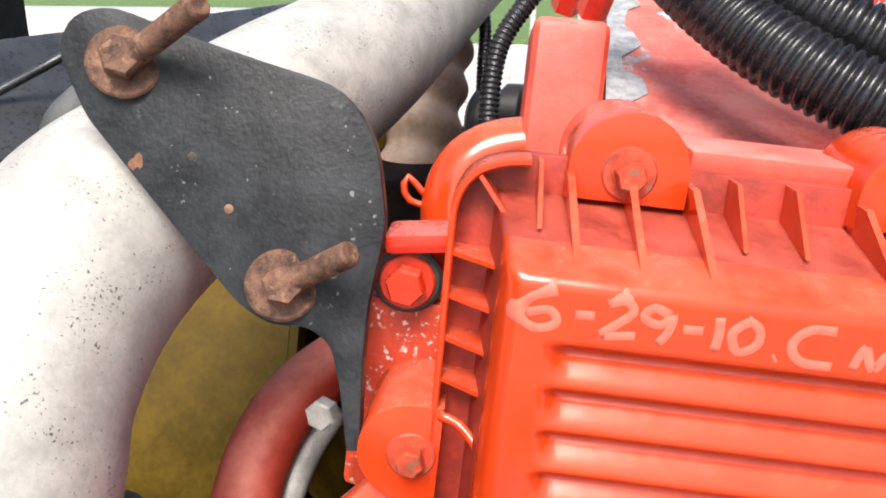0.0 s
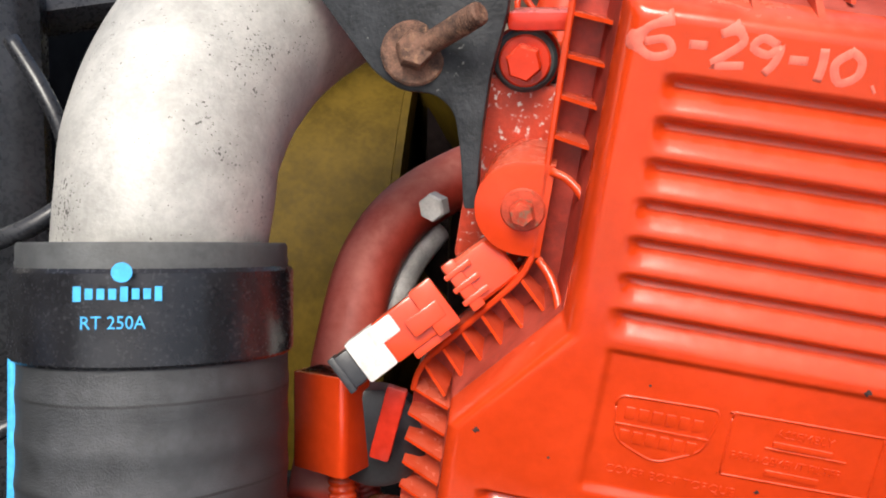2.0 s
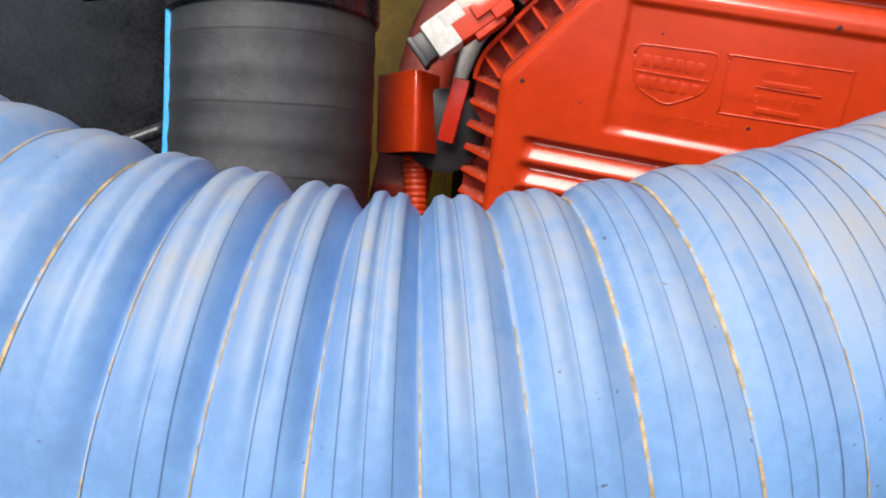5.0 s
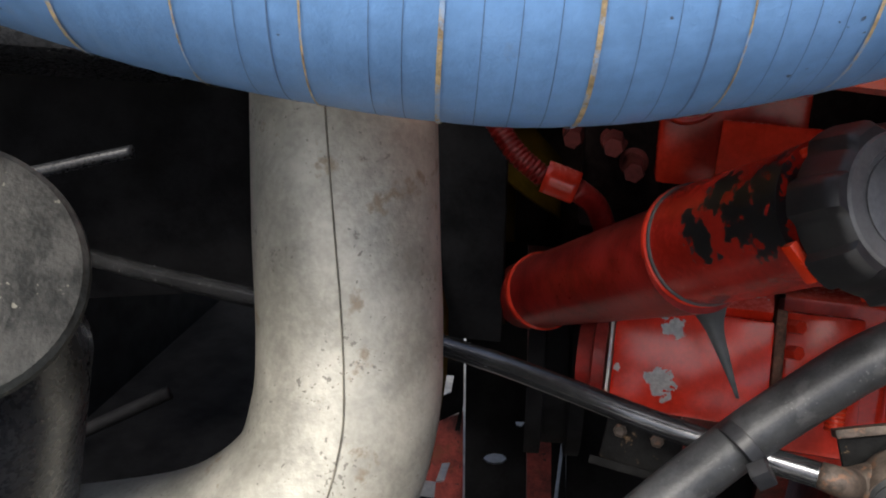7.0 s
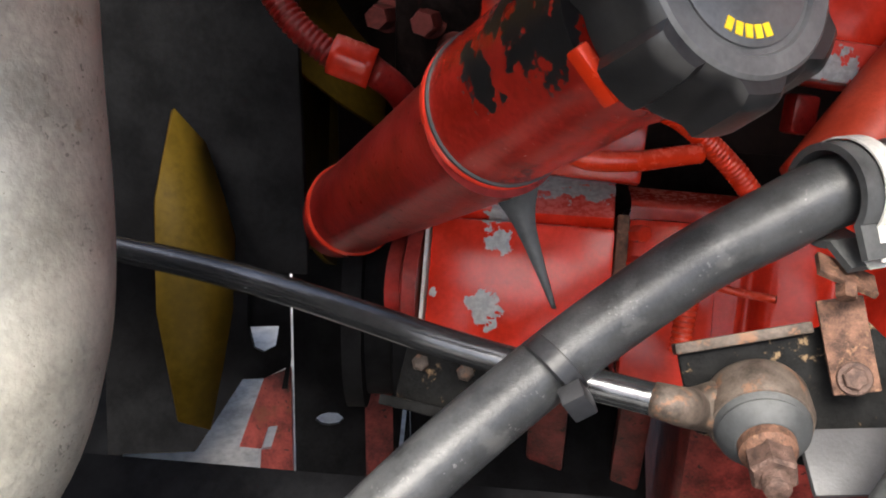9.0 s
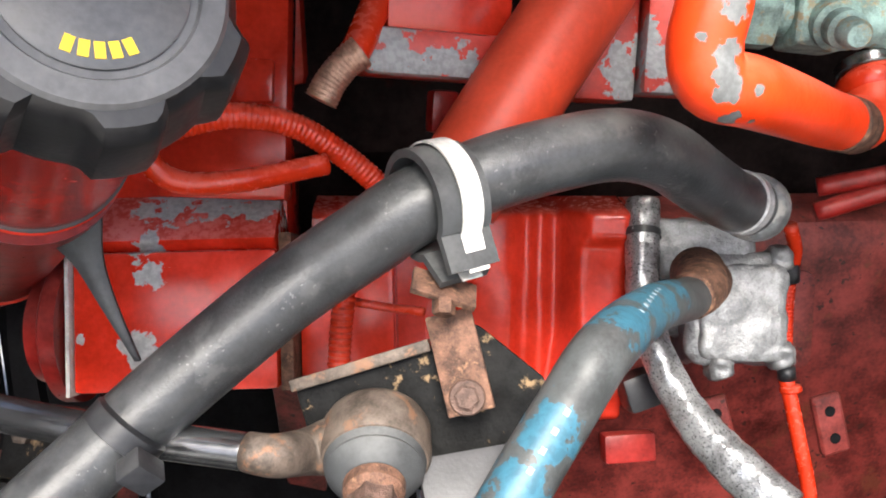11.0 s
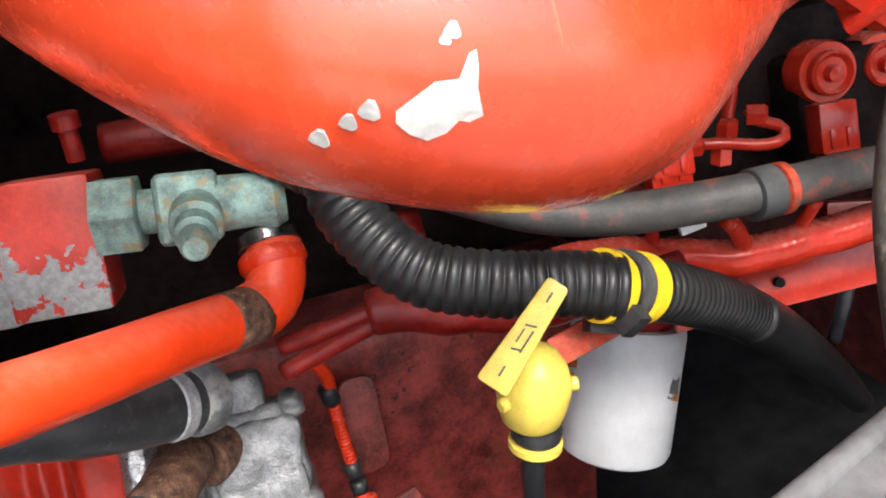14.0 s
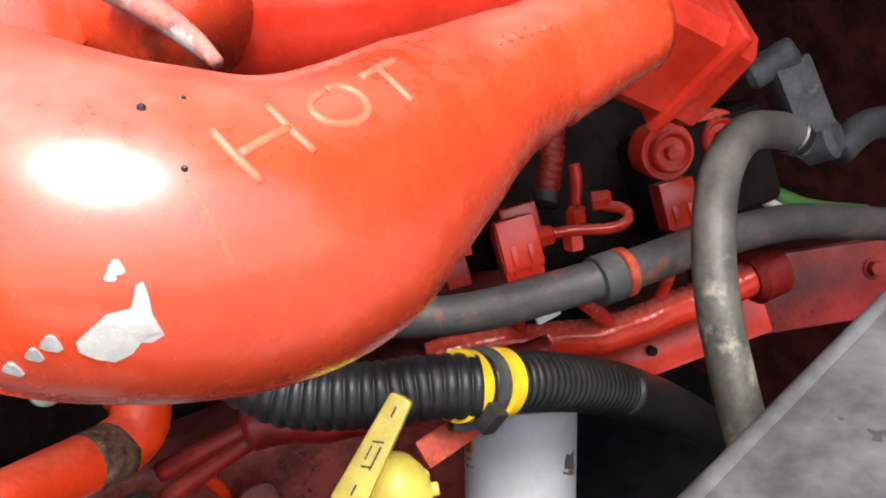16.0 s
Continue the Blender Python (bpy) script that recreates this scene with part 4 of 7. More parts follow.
# ---------------------------------------------------------------- blue heater hose and the foil wrapped housing
heater = thing("heater_hose", "worn blue heater hose, its colour rubbed to grey", "hose")
HEATER = [(0.4884, 0.5026, -0.7844), (0.4734, 0.4641, -0.7768), (0.4522, 0.4364, -0.7716), (0.4047, 0.3783, -0.7460), (0.3448, 0.2867, -0.7161), (0.3179, 0.2631, -0.7381), (0.2909, 0.2394, -0.7642), (0.2559, 0.2086, -0.8048)]
tube("hose_wall", HEATER, 0.0155, heater_skin, heater, sides=36)
heater_skin_at = skin_of(HEATER[1:7], 0.0155)
for i in range(11):
    f = i / 10
    a_, b_ = np.array((0.4008, 0.3677, -0.7309)), np.array((0.3421, 0.2744, -0.7080))
    if i > 6:
        a_, b_ = np.array((0.3161, 0.2513, -0.7290)), np.array((0.2960, 0.2330, -0.7460))
        f = (i - 7) / 3
    q = Vector(heater_skin_at(a_ + (b_ - a_) * f))
    n_ = Vector(heater_skin_at(q, 0.01)) - q
    block("print", frame_at(q + n_.normalized() * 0.0002, b_ - a_, n_), (0.0035, 0.0028, 0.0003), pale_print, heater, "worn white printed mark", bevel=0)
tube("end_clamp", [(0.4884, 0.5026, -0.7844), (0.4734, 0.4641, -0.7768), (0.4560, 0.4410, -0.7730)], [0.0215, 0.0200, 0.0168], rust, heater, "rusty clamped hose end", sides=32)

housing = thing("thermostat_housing", "thermostat housing wrapped in crumpled silver foil", "housing")
hm = frame_at((0.5332, 0.5171, -0.8254), (0.0822, -0.0142, 0.0016), (-0.1589, -0.8675, 0.4714))
lumpy_block("body", hm @ pose(0, 0, -0.030), (0.0834, 0.0942, 0.060), foil, housing, 0.0045, 3)
lumpy_block("cover_plate", hm @ pose(0.004, -0.004, -0.002), (0.0718, 0.0791, 0.012), foil, housing, 0.0040, 7)
lumpy_block("shoulder", hm @ pose(-0.024, 0.050, -0.026), (0.085, 0.050, 0.045), foil, housing, 0.004, 11)
lathe("neck", (0.5175, 0.543, -0.8119), (-0.0279, -0.0352, 0.0096), [(0, 0.022), (0.03, 0.022), (0.032, 0.020)], rust, housing, "rusty outlet neck", sides=28)
lathe("upper_neck", (0.511, 0.4711, -0.7185), (-0.0285, -0.0211, 0.0149), [(-0.006, 0.0215), (-0.004, 0.0242), (0.0, 0.0245), (0.010, 0.0245), (0.014, 0.022)], zinc, housing, "bare metal outlet neck", sides=28)
for x, y in ((0.0387, 0.0411), (0.0387, -0.0391), (-0.0117, -0.0491)):
    lumpy_block("corner_boss", hm @ pose(x, y, -0.012), (0.020, 0.020, 0.026), foil, housing, 0.006, 17)
lumpy_block("side_flange", hm @ pose(-0.056, 0.012, -0.040), (0.050, 0.075, 0.035), foil, housing, 0.004, 23)
foil_strip = thing("foil_wrapped_hose", "hose wrapped in shiny silver foil tape hanging down", "hose")
tube("wrap", [(0.4631, 0.5713, -0.7486), (0.4581, 0.5498, -0.7724), (0.4544, 0.5314, -0.7942), (0.4522, 0.5099, -0.8244), (0.457, 0.4867, -0.8483), (0.4678, 0.4627, -0.8715), (0.4787, 0.4369, -0.8865), (0.4975, 0.4043, -0.9011), (0.5168, 0.3725, -0.9139)], [0.0135, 0.0135, 0.013, 0.0125, 0.0125, 0.0135, 0.015, 0.017, 0.018], foil_shiny, foil_strip, sides=28, step=0.002, shape=lambda s, total, a: 1 + 0.09 * noise.noise(Vector((math.cos(a) * 3, math.sin(a) * 3, s * 90))) + 0.10 * abs(math.sin(2 * a + 9 * s)))
lathe("tie", (0.4581, 0.5498, -0.7724), (0.0049, 0.0214, 0.0238), [(0, 0.0155), (0.006, 0.0155)], black_plastic, foil_strip, "black cable tie", sides=24)

# ---------------------------------------------------------------- oil filler
filler = thing("oil_filler", "red painted oil filler tube with black patches and a black cap", "oil filler", at=(0.05, 0.3, -0.6))
a2 = Vector((0.131, 0.2287, -0.550))
a1, a0 = Vector((0.0630, 0.3560, -0.6210)), Vector((-0.0752, 0.5989, -0.7819))
fa = (a2 - a0).normalized()
tube_l = (a1 - a0).length
lathe("lower_tube", a0, fa, [(-0.062, 0.020), (-0.058, 0.034), (-0.050, 0.0405), (-0.004, 0.0420), (0.0, 0.0425), (0.010, 0.0425), (0.014, 0.0410), (tube_l, 0.0455)], red_dark_shade, filler, sides=56)
lathe("bead", a0 - fa * 0.002, fa, [(0, 0.0425), (0.002, 0.0448), (0.009, 0.0448), (0.012, 0.0425)], red_paint, filler, "raised red ring", sides=56)
lathe("bead", a1 - fa * 0.004, fa, [(0, 0.0455), (0.002, 0.0482), (0.006, 0.0482), (0.008, 0.0465)], red_paint, filler, "raised red bead", sides=56)
lathe("upper_tube", a1, fa, [(0, 0.0465), (0.05, 0.0455), (0.125, 0.0430), (0.130, 0.0440), (0.150, 0.0440)], filler_paint, filler, sides=56)
for q in ((0.1046, 0.2022, -0.5678), (0.1531, 0.2151, -0.5873), (0.0931, 0.2746, -0.5291)):
    w = Vector(q) - a2
    w = (w - fa * w.dot(fa)).normalized()
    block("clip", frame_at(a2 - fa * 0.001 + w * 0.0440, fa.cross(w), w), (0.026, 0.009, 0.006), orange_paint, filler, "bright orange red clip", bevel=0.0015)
cb = a2 + fa * 0.003 + Vector((0.004, 0, 0.002))


def lobes(k, sides, j):
    a = 2 * math.pi * k / sides
    return 1.0 if j in (0, 6, 7, 8) else 1 + (0.045 if j < 3 else 0.06) * max(-1, min(1, 4 * math.cos(7 * a)))


cap = lathe("cap", cb, fa, [(0, 0.046), (0.002, 0.0505), (0.006, 0.0505), (0.027, 0.0470), (0.031, 0.0455), (0.0335, 0.0425), (0.0335, 0.039), (0.032, 0.037), (0.0318, 0.001)], black_cap, filler, "black ribbed plastic cap", sides=96, wave=lobes)
lathe("top", cb + fa * 0.0318, fa, [(0, 0.0405), (0.0018, 0.040), (0.003, 0.0385), (0.003, 0.0315), (0.0012, 0.0305), (0.0012, 0.0005)], cap_grey, cap, "cap top, dust and sky sheen put into its grey", sides=64)
lathe("disc", cb + fa * 0.0325, fa, [(0, 0.028), (0.0016, 0.028), (0.002, 0.0272)], cap_grey, cap, sides=64)
cu_ = fa.orthogonal().normalized()
for ang0, ang1 in ((20, 75), (200, 250)):
    for i in range(5):
        ang = radians(ang0 + (ang1 - ang0) * i / 5)
        w = cu_ * math.cos(ang) + fa.cross(cu_) * math.sin(ang)
        block("mark", frame_at(cb + fa * 0.0347 + w * 0.0225, fa.cross(w), fa), (0.003, 0.005, 0.0006), yellow_tape, cap, "worn yellow mark", bevel=0)
lanyard = thing("cap_lanyard", "flat black rubber strap hanging from the filler neck", "strap")
lathe("loop", a1 + fa * 0.005, fa, [(0, 0.0465), (0.0005, 0.0478), (0.003, 0.0478), (0.0035, 0.0465)], rubber, lanyard, sides=48)
near = [(0.0597, 0.3552, -0.672), (0.0737, 0.3512, -0.6877), (0.087, 0.3408, -0.7081), (0.1023, 0.3312, -0.7361)]
away = [(0.0903, 0.3558, -0.6631), (0.0889, 0.3507, -0.685), (0.0955, 0.3399, -0.7081), (0.105, 0.3309, -0.7361)]
rib = [*spline(near, 8), *spline(away, 8)]
n_ = len(rib) // 2
tail = hang("tail", mesh_from("tail", rib, [(k, k + 1, n_ + k + 1, n_ + k) for k in range(n_ - 1)], rubber), lanyard, "flat strap narrowing downwards")
tail.modifiers.new("thickness", "SOLIDIFY").thickness = 0.003

# ---------------------------------------------------------------- crankcase filter cover and what is round it
CU, CV, CN = Vector((0.9957, -0.0316, -0.0869)), Vector((0.0879, 0.0305, 0.9957)), Vector((-0.0288, -0.999, 0.0332))
CM = Matrix((CU, CV, CN)).transposed().to_4x4()
CM.translation = Vector((0.044, 0.283, -0.114))


def cov(u, v, n=0.0):
    return CM @ Vector((u, v, n))


def smooth(x):
    x = max(0.0, min(1.0, x))
    return x * x * (3 - 2 * x)


RIGHT, TOP, BOTTOM = 0.285, 0.031, -0.36
UPPER = [(-0.001, 0.0 - 0.0173 * i) for i in range(7)]
LOWER = [(-0.047, -0.2129 - 0.0167 * i) for i in range(8)]


def left_edge(v):
    """Left edge of the raised face: straight, then a slope, then straight again."""
    if v > -0.1126:
        return -0.0185
    if v > -0.173:
        return -0.0185 + (v + 0.1126) / 0.0604 * 0.0475
    return -0.066


def relief(u, v):
    d = 0.0
    for u0, v0 in UPPER + LOWER:
        if abs(v - v0 - 0.004) < 0.012:
            w = v - v0
            upper = 1 - smooth((w - 0.0045) / 0.0045)
            k = max(0.0, min(1.0, (w + 0.0068) / 0.0094))
            lower = k ** 1.3
            d -= 0.0072 * upper * lower * smooth((u - u0 + 0.004) / 0.008)
    if -0.20 < v < -0.11:
        d -= 0.003 * smooth((v + 0.1945) / 0.006) * (1 - smooth((v + 0.1185) / 0.004)) * smooth((u + 0.003) / 0.004)
    return d


cover = thing("filter_cover", "orange red plastic filter cover with long grooves and moulded writing", "engine cover", at=tuple(cov(0.1, -0.15)))
vs = [TOP + 0.018, TOP + 0.0145, TOP + 0.012, TOP + 0.008, TOP + 0.003, TOP - 0.0005]
v = TOP - 0.003
while v > BOTTOM:
    vs.append(v)
    v -= 0.0011
base = [-0.0100, -0.0087, -0.0074, -0.0055, -0.003, 0.0005, 0.003]
verts, faces = [], []
for v in vs:
    le = left_edge(v)
    us = [le + b for b in base]
    us += [le + 0.003 + k * 0.0022 for k in range(1, 30)]
    far = us[-1]
    us += [far + (RIGHT - far) * (k / 26) for k in range(1, 27)]
    for u in us:
        s = u - le
        s = -0.003 - (-0.003 - s) * 15 / 7 if s < -0.003 else s
        s = min(s, TOP - v)
        if s >= 0.003:
            n = relief(u, v)
        elif s > -0.003:
            k = (0.003 - s) / 0.006
            n = -0.0035 * k * k
        else:
            n = -0.0035 - (-0.003 - s) / 0.015 * 0.064
        verts.append(cov(u, v, n))
cols = len(base) + 29 + 26
for j in range(len(vs) - 1):
    for k in range(cols - 1):
        a = j * cols + k
        faces.append((a, a + cols, a + cols + 1, a + 1))
# deep wall faces split off to carry the trough's shade in their colour
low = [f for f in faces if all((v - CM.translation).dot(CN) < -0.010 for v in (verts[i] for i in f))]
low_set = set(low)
hang("shell", mesh_from("shell", verts, [f for f in faces if f not in low_set], red_plastic), cover)
hang("skirt", mesh_from("skirt", verts, low, red_grime_shade), cover, "cover side wall, dirt and trough shade in its colour")
block("right_side", CM @ pose(RIGHT + 0.004, (TOP + BOTTOM) / 2, -0.024), (0.012, TOP - BOTTOM, 0.046), red_plastic, cover, bevel=0.003)

RIM = [(0.31, 0.0645), (-0.024, 0.0645), (-0.039, 0.0585), (-0.0465, 0.045), (-0.0440, -0.104), (-0.0965, -0.173), (-0.0975, -0.37)]
plate("flange", CM @ pose(0, 0, -0.064), [*rounded(RIM + [(0.31, -0.37)], [0.001, 0.012, 0.008, 0.012, 0.014, 0.014, 0.001, 0.001])], 0.008, red_grime_shade, cover, "flange, dirt and trough shade in its colour", bevel=0.0008)


def rim_strip(points, depth0, depth1, thick):
    """The upstanding lip along the flange's edge."""
    line = [Vector((x, y)) for x, y in points]
    vs_, fs_ = [], []
    for i, p in enumerate(line):
        a, b = line[max(i - 1, 0)], line[min(i + 1, len(line) - 1)]
        t = (b - a).normalized()
        q = Vector((-t.y, t.x))
        for off, n in ((0, depth0), (0, depth1 - 0.0008), (0.0008 * (1 if thick > 0 else -1), depth1), (thick - 0.0008 * (1 if thick > 0 else -1), depth1), (thick, depth1 - 0.0008), (thick, depth0)):
            w = p + q * off
            vs_.append(cov(w.x, w.y, n))
    for i in range(len(line) - 1):
        for k in range(5):
            a = i * 6 + k
            fs_.append((a, a + 1, a + 7, a + 6))
    return mesh_from("lip", vs_, fs_, red_plastic)


lip_line = rounded(RIM, [0.001, 0.012, 0.008, 0.012, 0.014, 0.014, 0.001])[7:-7]
lip = hang("lip", rim_strip(lip_line, -0.072, -0.050, 0.0032), cover)
lip.data.set_sharp_from_angle(angle=radians(40))


def gusset(u0, v0, u1, v1, n0=-0.0515, n1=-0.041, thick=0.0018):
    """A thin web from the lip (u0, v0) to the wall (u1, v1)."""
    d = Vector((u1 - u0, v1 - v0)).normalized()
    q = Vector((-d.y, d.x)) * thick / 2
    vs_ = []
    for sgn in (1, -1):
        for (u, v), n in (((u0, v0), -0.066), ((u1, v1), -0.066), ((u1, v1), n1), ((u0, v0), n0)):
            vs_.append(cov(u + q.x * sgn, v + q.y * sgn, n))
    fs_ = [(0, 1, 2, 3), (7, 6, 5, 4), (3, 2, 6, 7), (0, 3, 7, 4), (1, 5, 6, 2)]
    hang("gusset", mesh_from("gusset", vs_, fs_, red_plastic, False), cover)


for v in (0.022, 0.003, -0.016, -0.035):
    gusset(-0.0435, v, -0.0255, v - 0.001)
gusset(-0.036, 0.056, -0.020, 0.038)
for k in range(6):
    f = 0.08 + k * 0.17
    u, v = -0.044 - 0.0525 * f, -0.104 - 0.069 * f
    gusset(u + 0.001, v - 0.001, u + 0.0165, v - 0.013)
for v in (-0.186, -0.203, -0.2195, -0.236, -0.2525, -0.269, -0.2855):
    gusset(-0.0965, v, -0.0735, v - 0.003)
for u in (-0.012, 0.066, 0.089, 0.183, 0.204):
    gusset(u, 0.0635, u + 0.001, 0.042, -0.051, -0.030)
for u in (0.0, 0.024, 0.049, 0.116, 0.139, 0.164):
    gusset(u, 0.0600, u + 0.003, 0.034, -0.048, -0.008, 0.0028)


def lug(u, v, n, towards=-90):
    """A bolt boss: round outside, cut flat on the side towards the cover's face."""
    turn = radians(towards)
    c_, s_ = math.cos(turn), math.sin(turn)
    rim_ = [(-0.0245 * math.sin(a), 0.0245 * math.cos(a)) for a in (math.pi * k / 24 for k in range(25))]
    rim_ = [(x, y) for x, y in rim_] + [(0.0125, -0.0245), (0.0125, 0.0245)]
    outline = [(u + x * c_ - y * s_, v + x * s_ + y * c_) for x, y in rim_]
    plate("lug", CM @ pose(0, 0, n), outline, 0.052, red_plastic, cover, bevel=0.0014)
    hex_bolt("cover_bolt", cov(u, v, n - 0.001), CN, 0.0112, 0.0085, rust_red, cover, washer=0.0112, label="red cover bolt with worn rusty edges")


lug(0.0235, 0.0620, -0.056)
lug(0.139, 0.0625, -0.056)
lug(0.2545, 0.063, -0.056)
lug(-0.0515, -0.0735, -0.050, 0)
lug(-0.107, -0.325, -0.050, 0)
for pts in ([(-0.041, -0.052, -0.050), (-0.032, -0.054, -0.047), (-0.023, -0.061, -0.040), (-0.017, -0.072, -0.028)], [(-0.040, -0.098, -0.050), (-0.033, -0.104, -0.046), (-0.027, -0.113, -0.038), (-0.024, -0.124, -0.028)]):
    tube("curved_web", [cov(*q) for q in pts], 0.0022, red_plastic, cover, sides=10, step=0.003)

# moulded writing
letters("cover_writing", "COVER BOLT TORQUE", CM @ pose(0.0085, -0.1815, -0.0030), 0.0064, 0.0005, red_plastic, cover, squeeze=0.92)
letters("cover_writing", "ASSEMBLY", CM @ pose(0.0795, -0.1455, -0.0030), 0.0060, 0.0005, red_plastic, cover, squeeze=0.95)
letters("cover_writing", "REPLACEMENT FILTER", CM @ pose(0.0625, -0.1610, -0.0030), 0.0060, 0.0005, red_plastic, cover, squeeze=0.85)
for u, v, w in ((0.0795, -0.1515, 0.026), (0.0795, -0.1670, 0.024), (0.0765, -0.1540, 0.036)):
    block("cover_mark", CM @ pose(u + w / 2, v + 0.002, -0.0028), (w, 0.0030 if v != -0.154 else 0.0008, 0.0014), red_plastic, cover, bevel=0.0003)


def outline_bead(points, radius):
    line = [cov(u, v, -0.0030) for u, v in points]
    tube("moulded_line", [*line, line[0]], radius, red_plastic, cover, sides=6, step=0.003)


outline_bead(rounded([(0.0590, -0.1370), (0.1250, -0.1358), (0.1265, -0.1690), (0.0605, -0.1705)], 0.003, 3), 0.0007)
outline_bead(rounded([(0.0060, -0.1390), (0.0545, -0.1375), (0.0500, -0.1610), (0.0300, -0.1720), (0.0100, -0.1630)], 0.006, 3), 0.0007)
for v, u0, u1, h in ((-0.1475, 0.0120, 0.0470, 0.0062), (-0.1540, 0.0080, 0.0520, 0.0010), (-0.1600, 0.0115, 0.0480, 0.0062)):
    k = u0
    while k < u1:
        w = (u1 - u0) if h < 0.002 else 0.0042
        block("emblem_bar", CM @ pose(k + w / 2, v, -0.0029), (w, h, 0.0014), red_plastic, cover, bevel=0.0003)
        k += (u1 - u0 + 1) if h < 0.002 else 0.0062
# date in paint pen
PEN = [
    [(-0.004, 0.030), (-0.013, 0.025), (-0.016, 0.014), (-0.010, 0.008), (-0.003, 0.012), (-0.006, 0.019), (-0.014, 0.016)],
    [(0.003, 0.018), (0.010, 0.0185)],
    [(0.014, 0.026), (0.020, 0.029), (0.023, 0.023), (0.017, 0.014), (0.013, 0.008), (0.025, 0.010)],
    [(0.036, 0.024), (0.030, 0.027), (0.027, 0.021), (0.033, 0.018), (0.037, 0.024), (0.036, 0.014), (0.033, 0.007)],
    [(0.041, 0.017), (0.048, 0.0175)],
    [(0.053, 0.026), (0.0535, 0.016), (0.053, 0.007)],
    [(0.063, 0.026), (0.058, 0.018), (0.061, 0.008), (0.067, 0.013), (0.067, 0.022), (0.062, 0.027)],
    [(0.0735, 0.0065), (0.0745, 0.0075)],
    [(0.093, 0.026), (0.084, 0.025), (0.079, 0.016), (0.083, 0.007), (0.094, 0.006)],
    [(0.101, 0.006), (0.104, 0.019), (0.108, 0.007), (0.113, 0.018), (0.117, 0.006), (0.124, 0.017), (0.128, 0.007)]]
for row in PEN:
    tube("pen_writing", [cov(u, 0.0125 + (v - 0.006) * 0.66, -0.0052) for u, v in row], 0.0055, pink_pen, cover, "faded pink paint pen date", sides=20, step=0.0015)

# housing behind the cover
body = thing("filter_housing", "red painted filter housing behind the plastic cover", "engine housing")
block("back", CM @ pose(0.145, -0.17, -0.130), (0.36, 0.40, 0.11), red_dark_shade, body, bevel=0.01)
plate("speckled_flange", CM @ pose(0, 0, -0.100), rounded([(-0.085, -0.020), (-0.040, -0.020), (-0.040, -0.13), (-0.088, -0.125)], 0.004), 0.012, red_speck, body, "red flange speckled with white corrosion")
arm = thing("flange_bolt", "red hexagon bolt with a rubber ring in a red ear", "bolt")
am = cov(-0.064, -0.008, -0.094)
lathe("ear", am + CN * -0.02, CN, [(0, 0.018), (0.012, 0.018), (0.014, 0.016)], red_paint, arm, sides=32)
lathe("rubber_ring", am + CN * -0.006, CN, [(0, 0.0165), (0.003, 0.0168), (0.005, 0.0150)], rubber, arm, "black rubber ring", sides=32)
hex_bolt("head", am + CN * -0.001, CN, 0.0165, 0.010, orange_paint, arm, washer=0.0135)
block("arm", CM @ pose(-0.058, 0.0135, -0.100, 0, 0, 8), (0.036, 0.010, 0.03), red_paint, arm, "dusty red arm", bevel=0.004)

# black bracket with its two studs
BM = Matrix((Vector((1, 0, 0)), Vector((0, 0.243, 0.970)), Vector((0, -0.970, 0.243)))).transposed().to_4x4()
BM.translation = Vector((-0.098, 0.366, -0.09))
bracket = thing("pipe_bracket", "black painted steel bracket plate with chipped rusty edges", "bracket", at=(-0.098, 0.366, -0.09))
EDGE = rounded([(-0.0776, 0.0773), (-0.0705, 0.0930), (-0.0526, 0.0967), (-0.0235, 0.0857), (0.0169, 0.0729), (0.0523, 0.0624), (0.0672, 0.0392), (0.0720, 0.0016), (0.0644, -0.0343), (0.0623, -0.0603), (0.0614, -0.1023), (0.0552, -0.1025), (0.0517, -0.0736), (0.0475, -0.0534), (0.0371, -0.0454), (0.0198, -0.0447), (0.0061, -0.0373), (-0.0288, 0.0041), (-0.0646, 0.0476)],
      [0.012, 0.014, 0.014, 0.004, 0.004, 0.014, 0.01, 0.01, 0.004, 0.004, 0.002, 0.002, 0.004, 0.01, 0.006, 0.004, 0.008, 0.003, 0.006], 4)
plate("plate", BM, EDGE, 0.004, black_chipped, bracket, bevel=0.0015)
plate("edge", BM @ pose(0, 0, -0.004), EDGE, 0.009, rust_edge, bracket, "edge with rust through the paint", bevel=0.0008)
for flat_at, tip in (((-0.0460, 0.0712), (-0.0983, 0.3532, 0.0058)), ((0.0253, -0.0264), (-0.0375, 0.3364, -0.0914))):
    at = BM @ Vector((*flat_at, 0.0))
    ax = Vector(tip) - Vector(at)
    stud = hex_bolt("nut", Vector(at) + BM.to_3x3() @ Vector((0, 0, 0.001)), BM.to_3x3() @ Vector((0.25, 0.15, 1)), 0.0165, 0.011, rust, bracket, washer=0.0165, stud=ax.length, stud_r=0.0058, stud_axis=ax, label="rusty nut on a threaded stud")
for px_, py_ in ((-0.0159, 0.0303), (0.0007, 0.0074)):
    lathe("dimple", BM @ Vector((px_, py_, 0.0)), BM.to_3x3() @ Vector((0, 0, 1)), [(0, 0.0022), (0.0004, 0.0016)], rust_edge, bracket, sides=12)

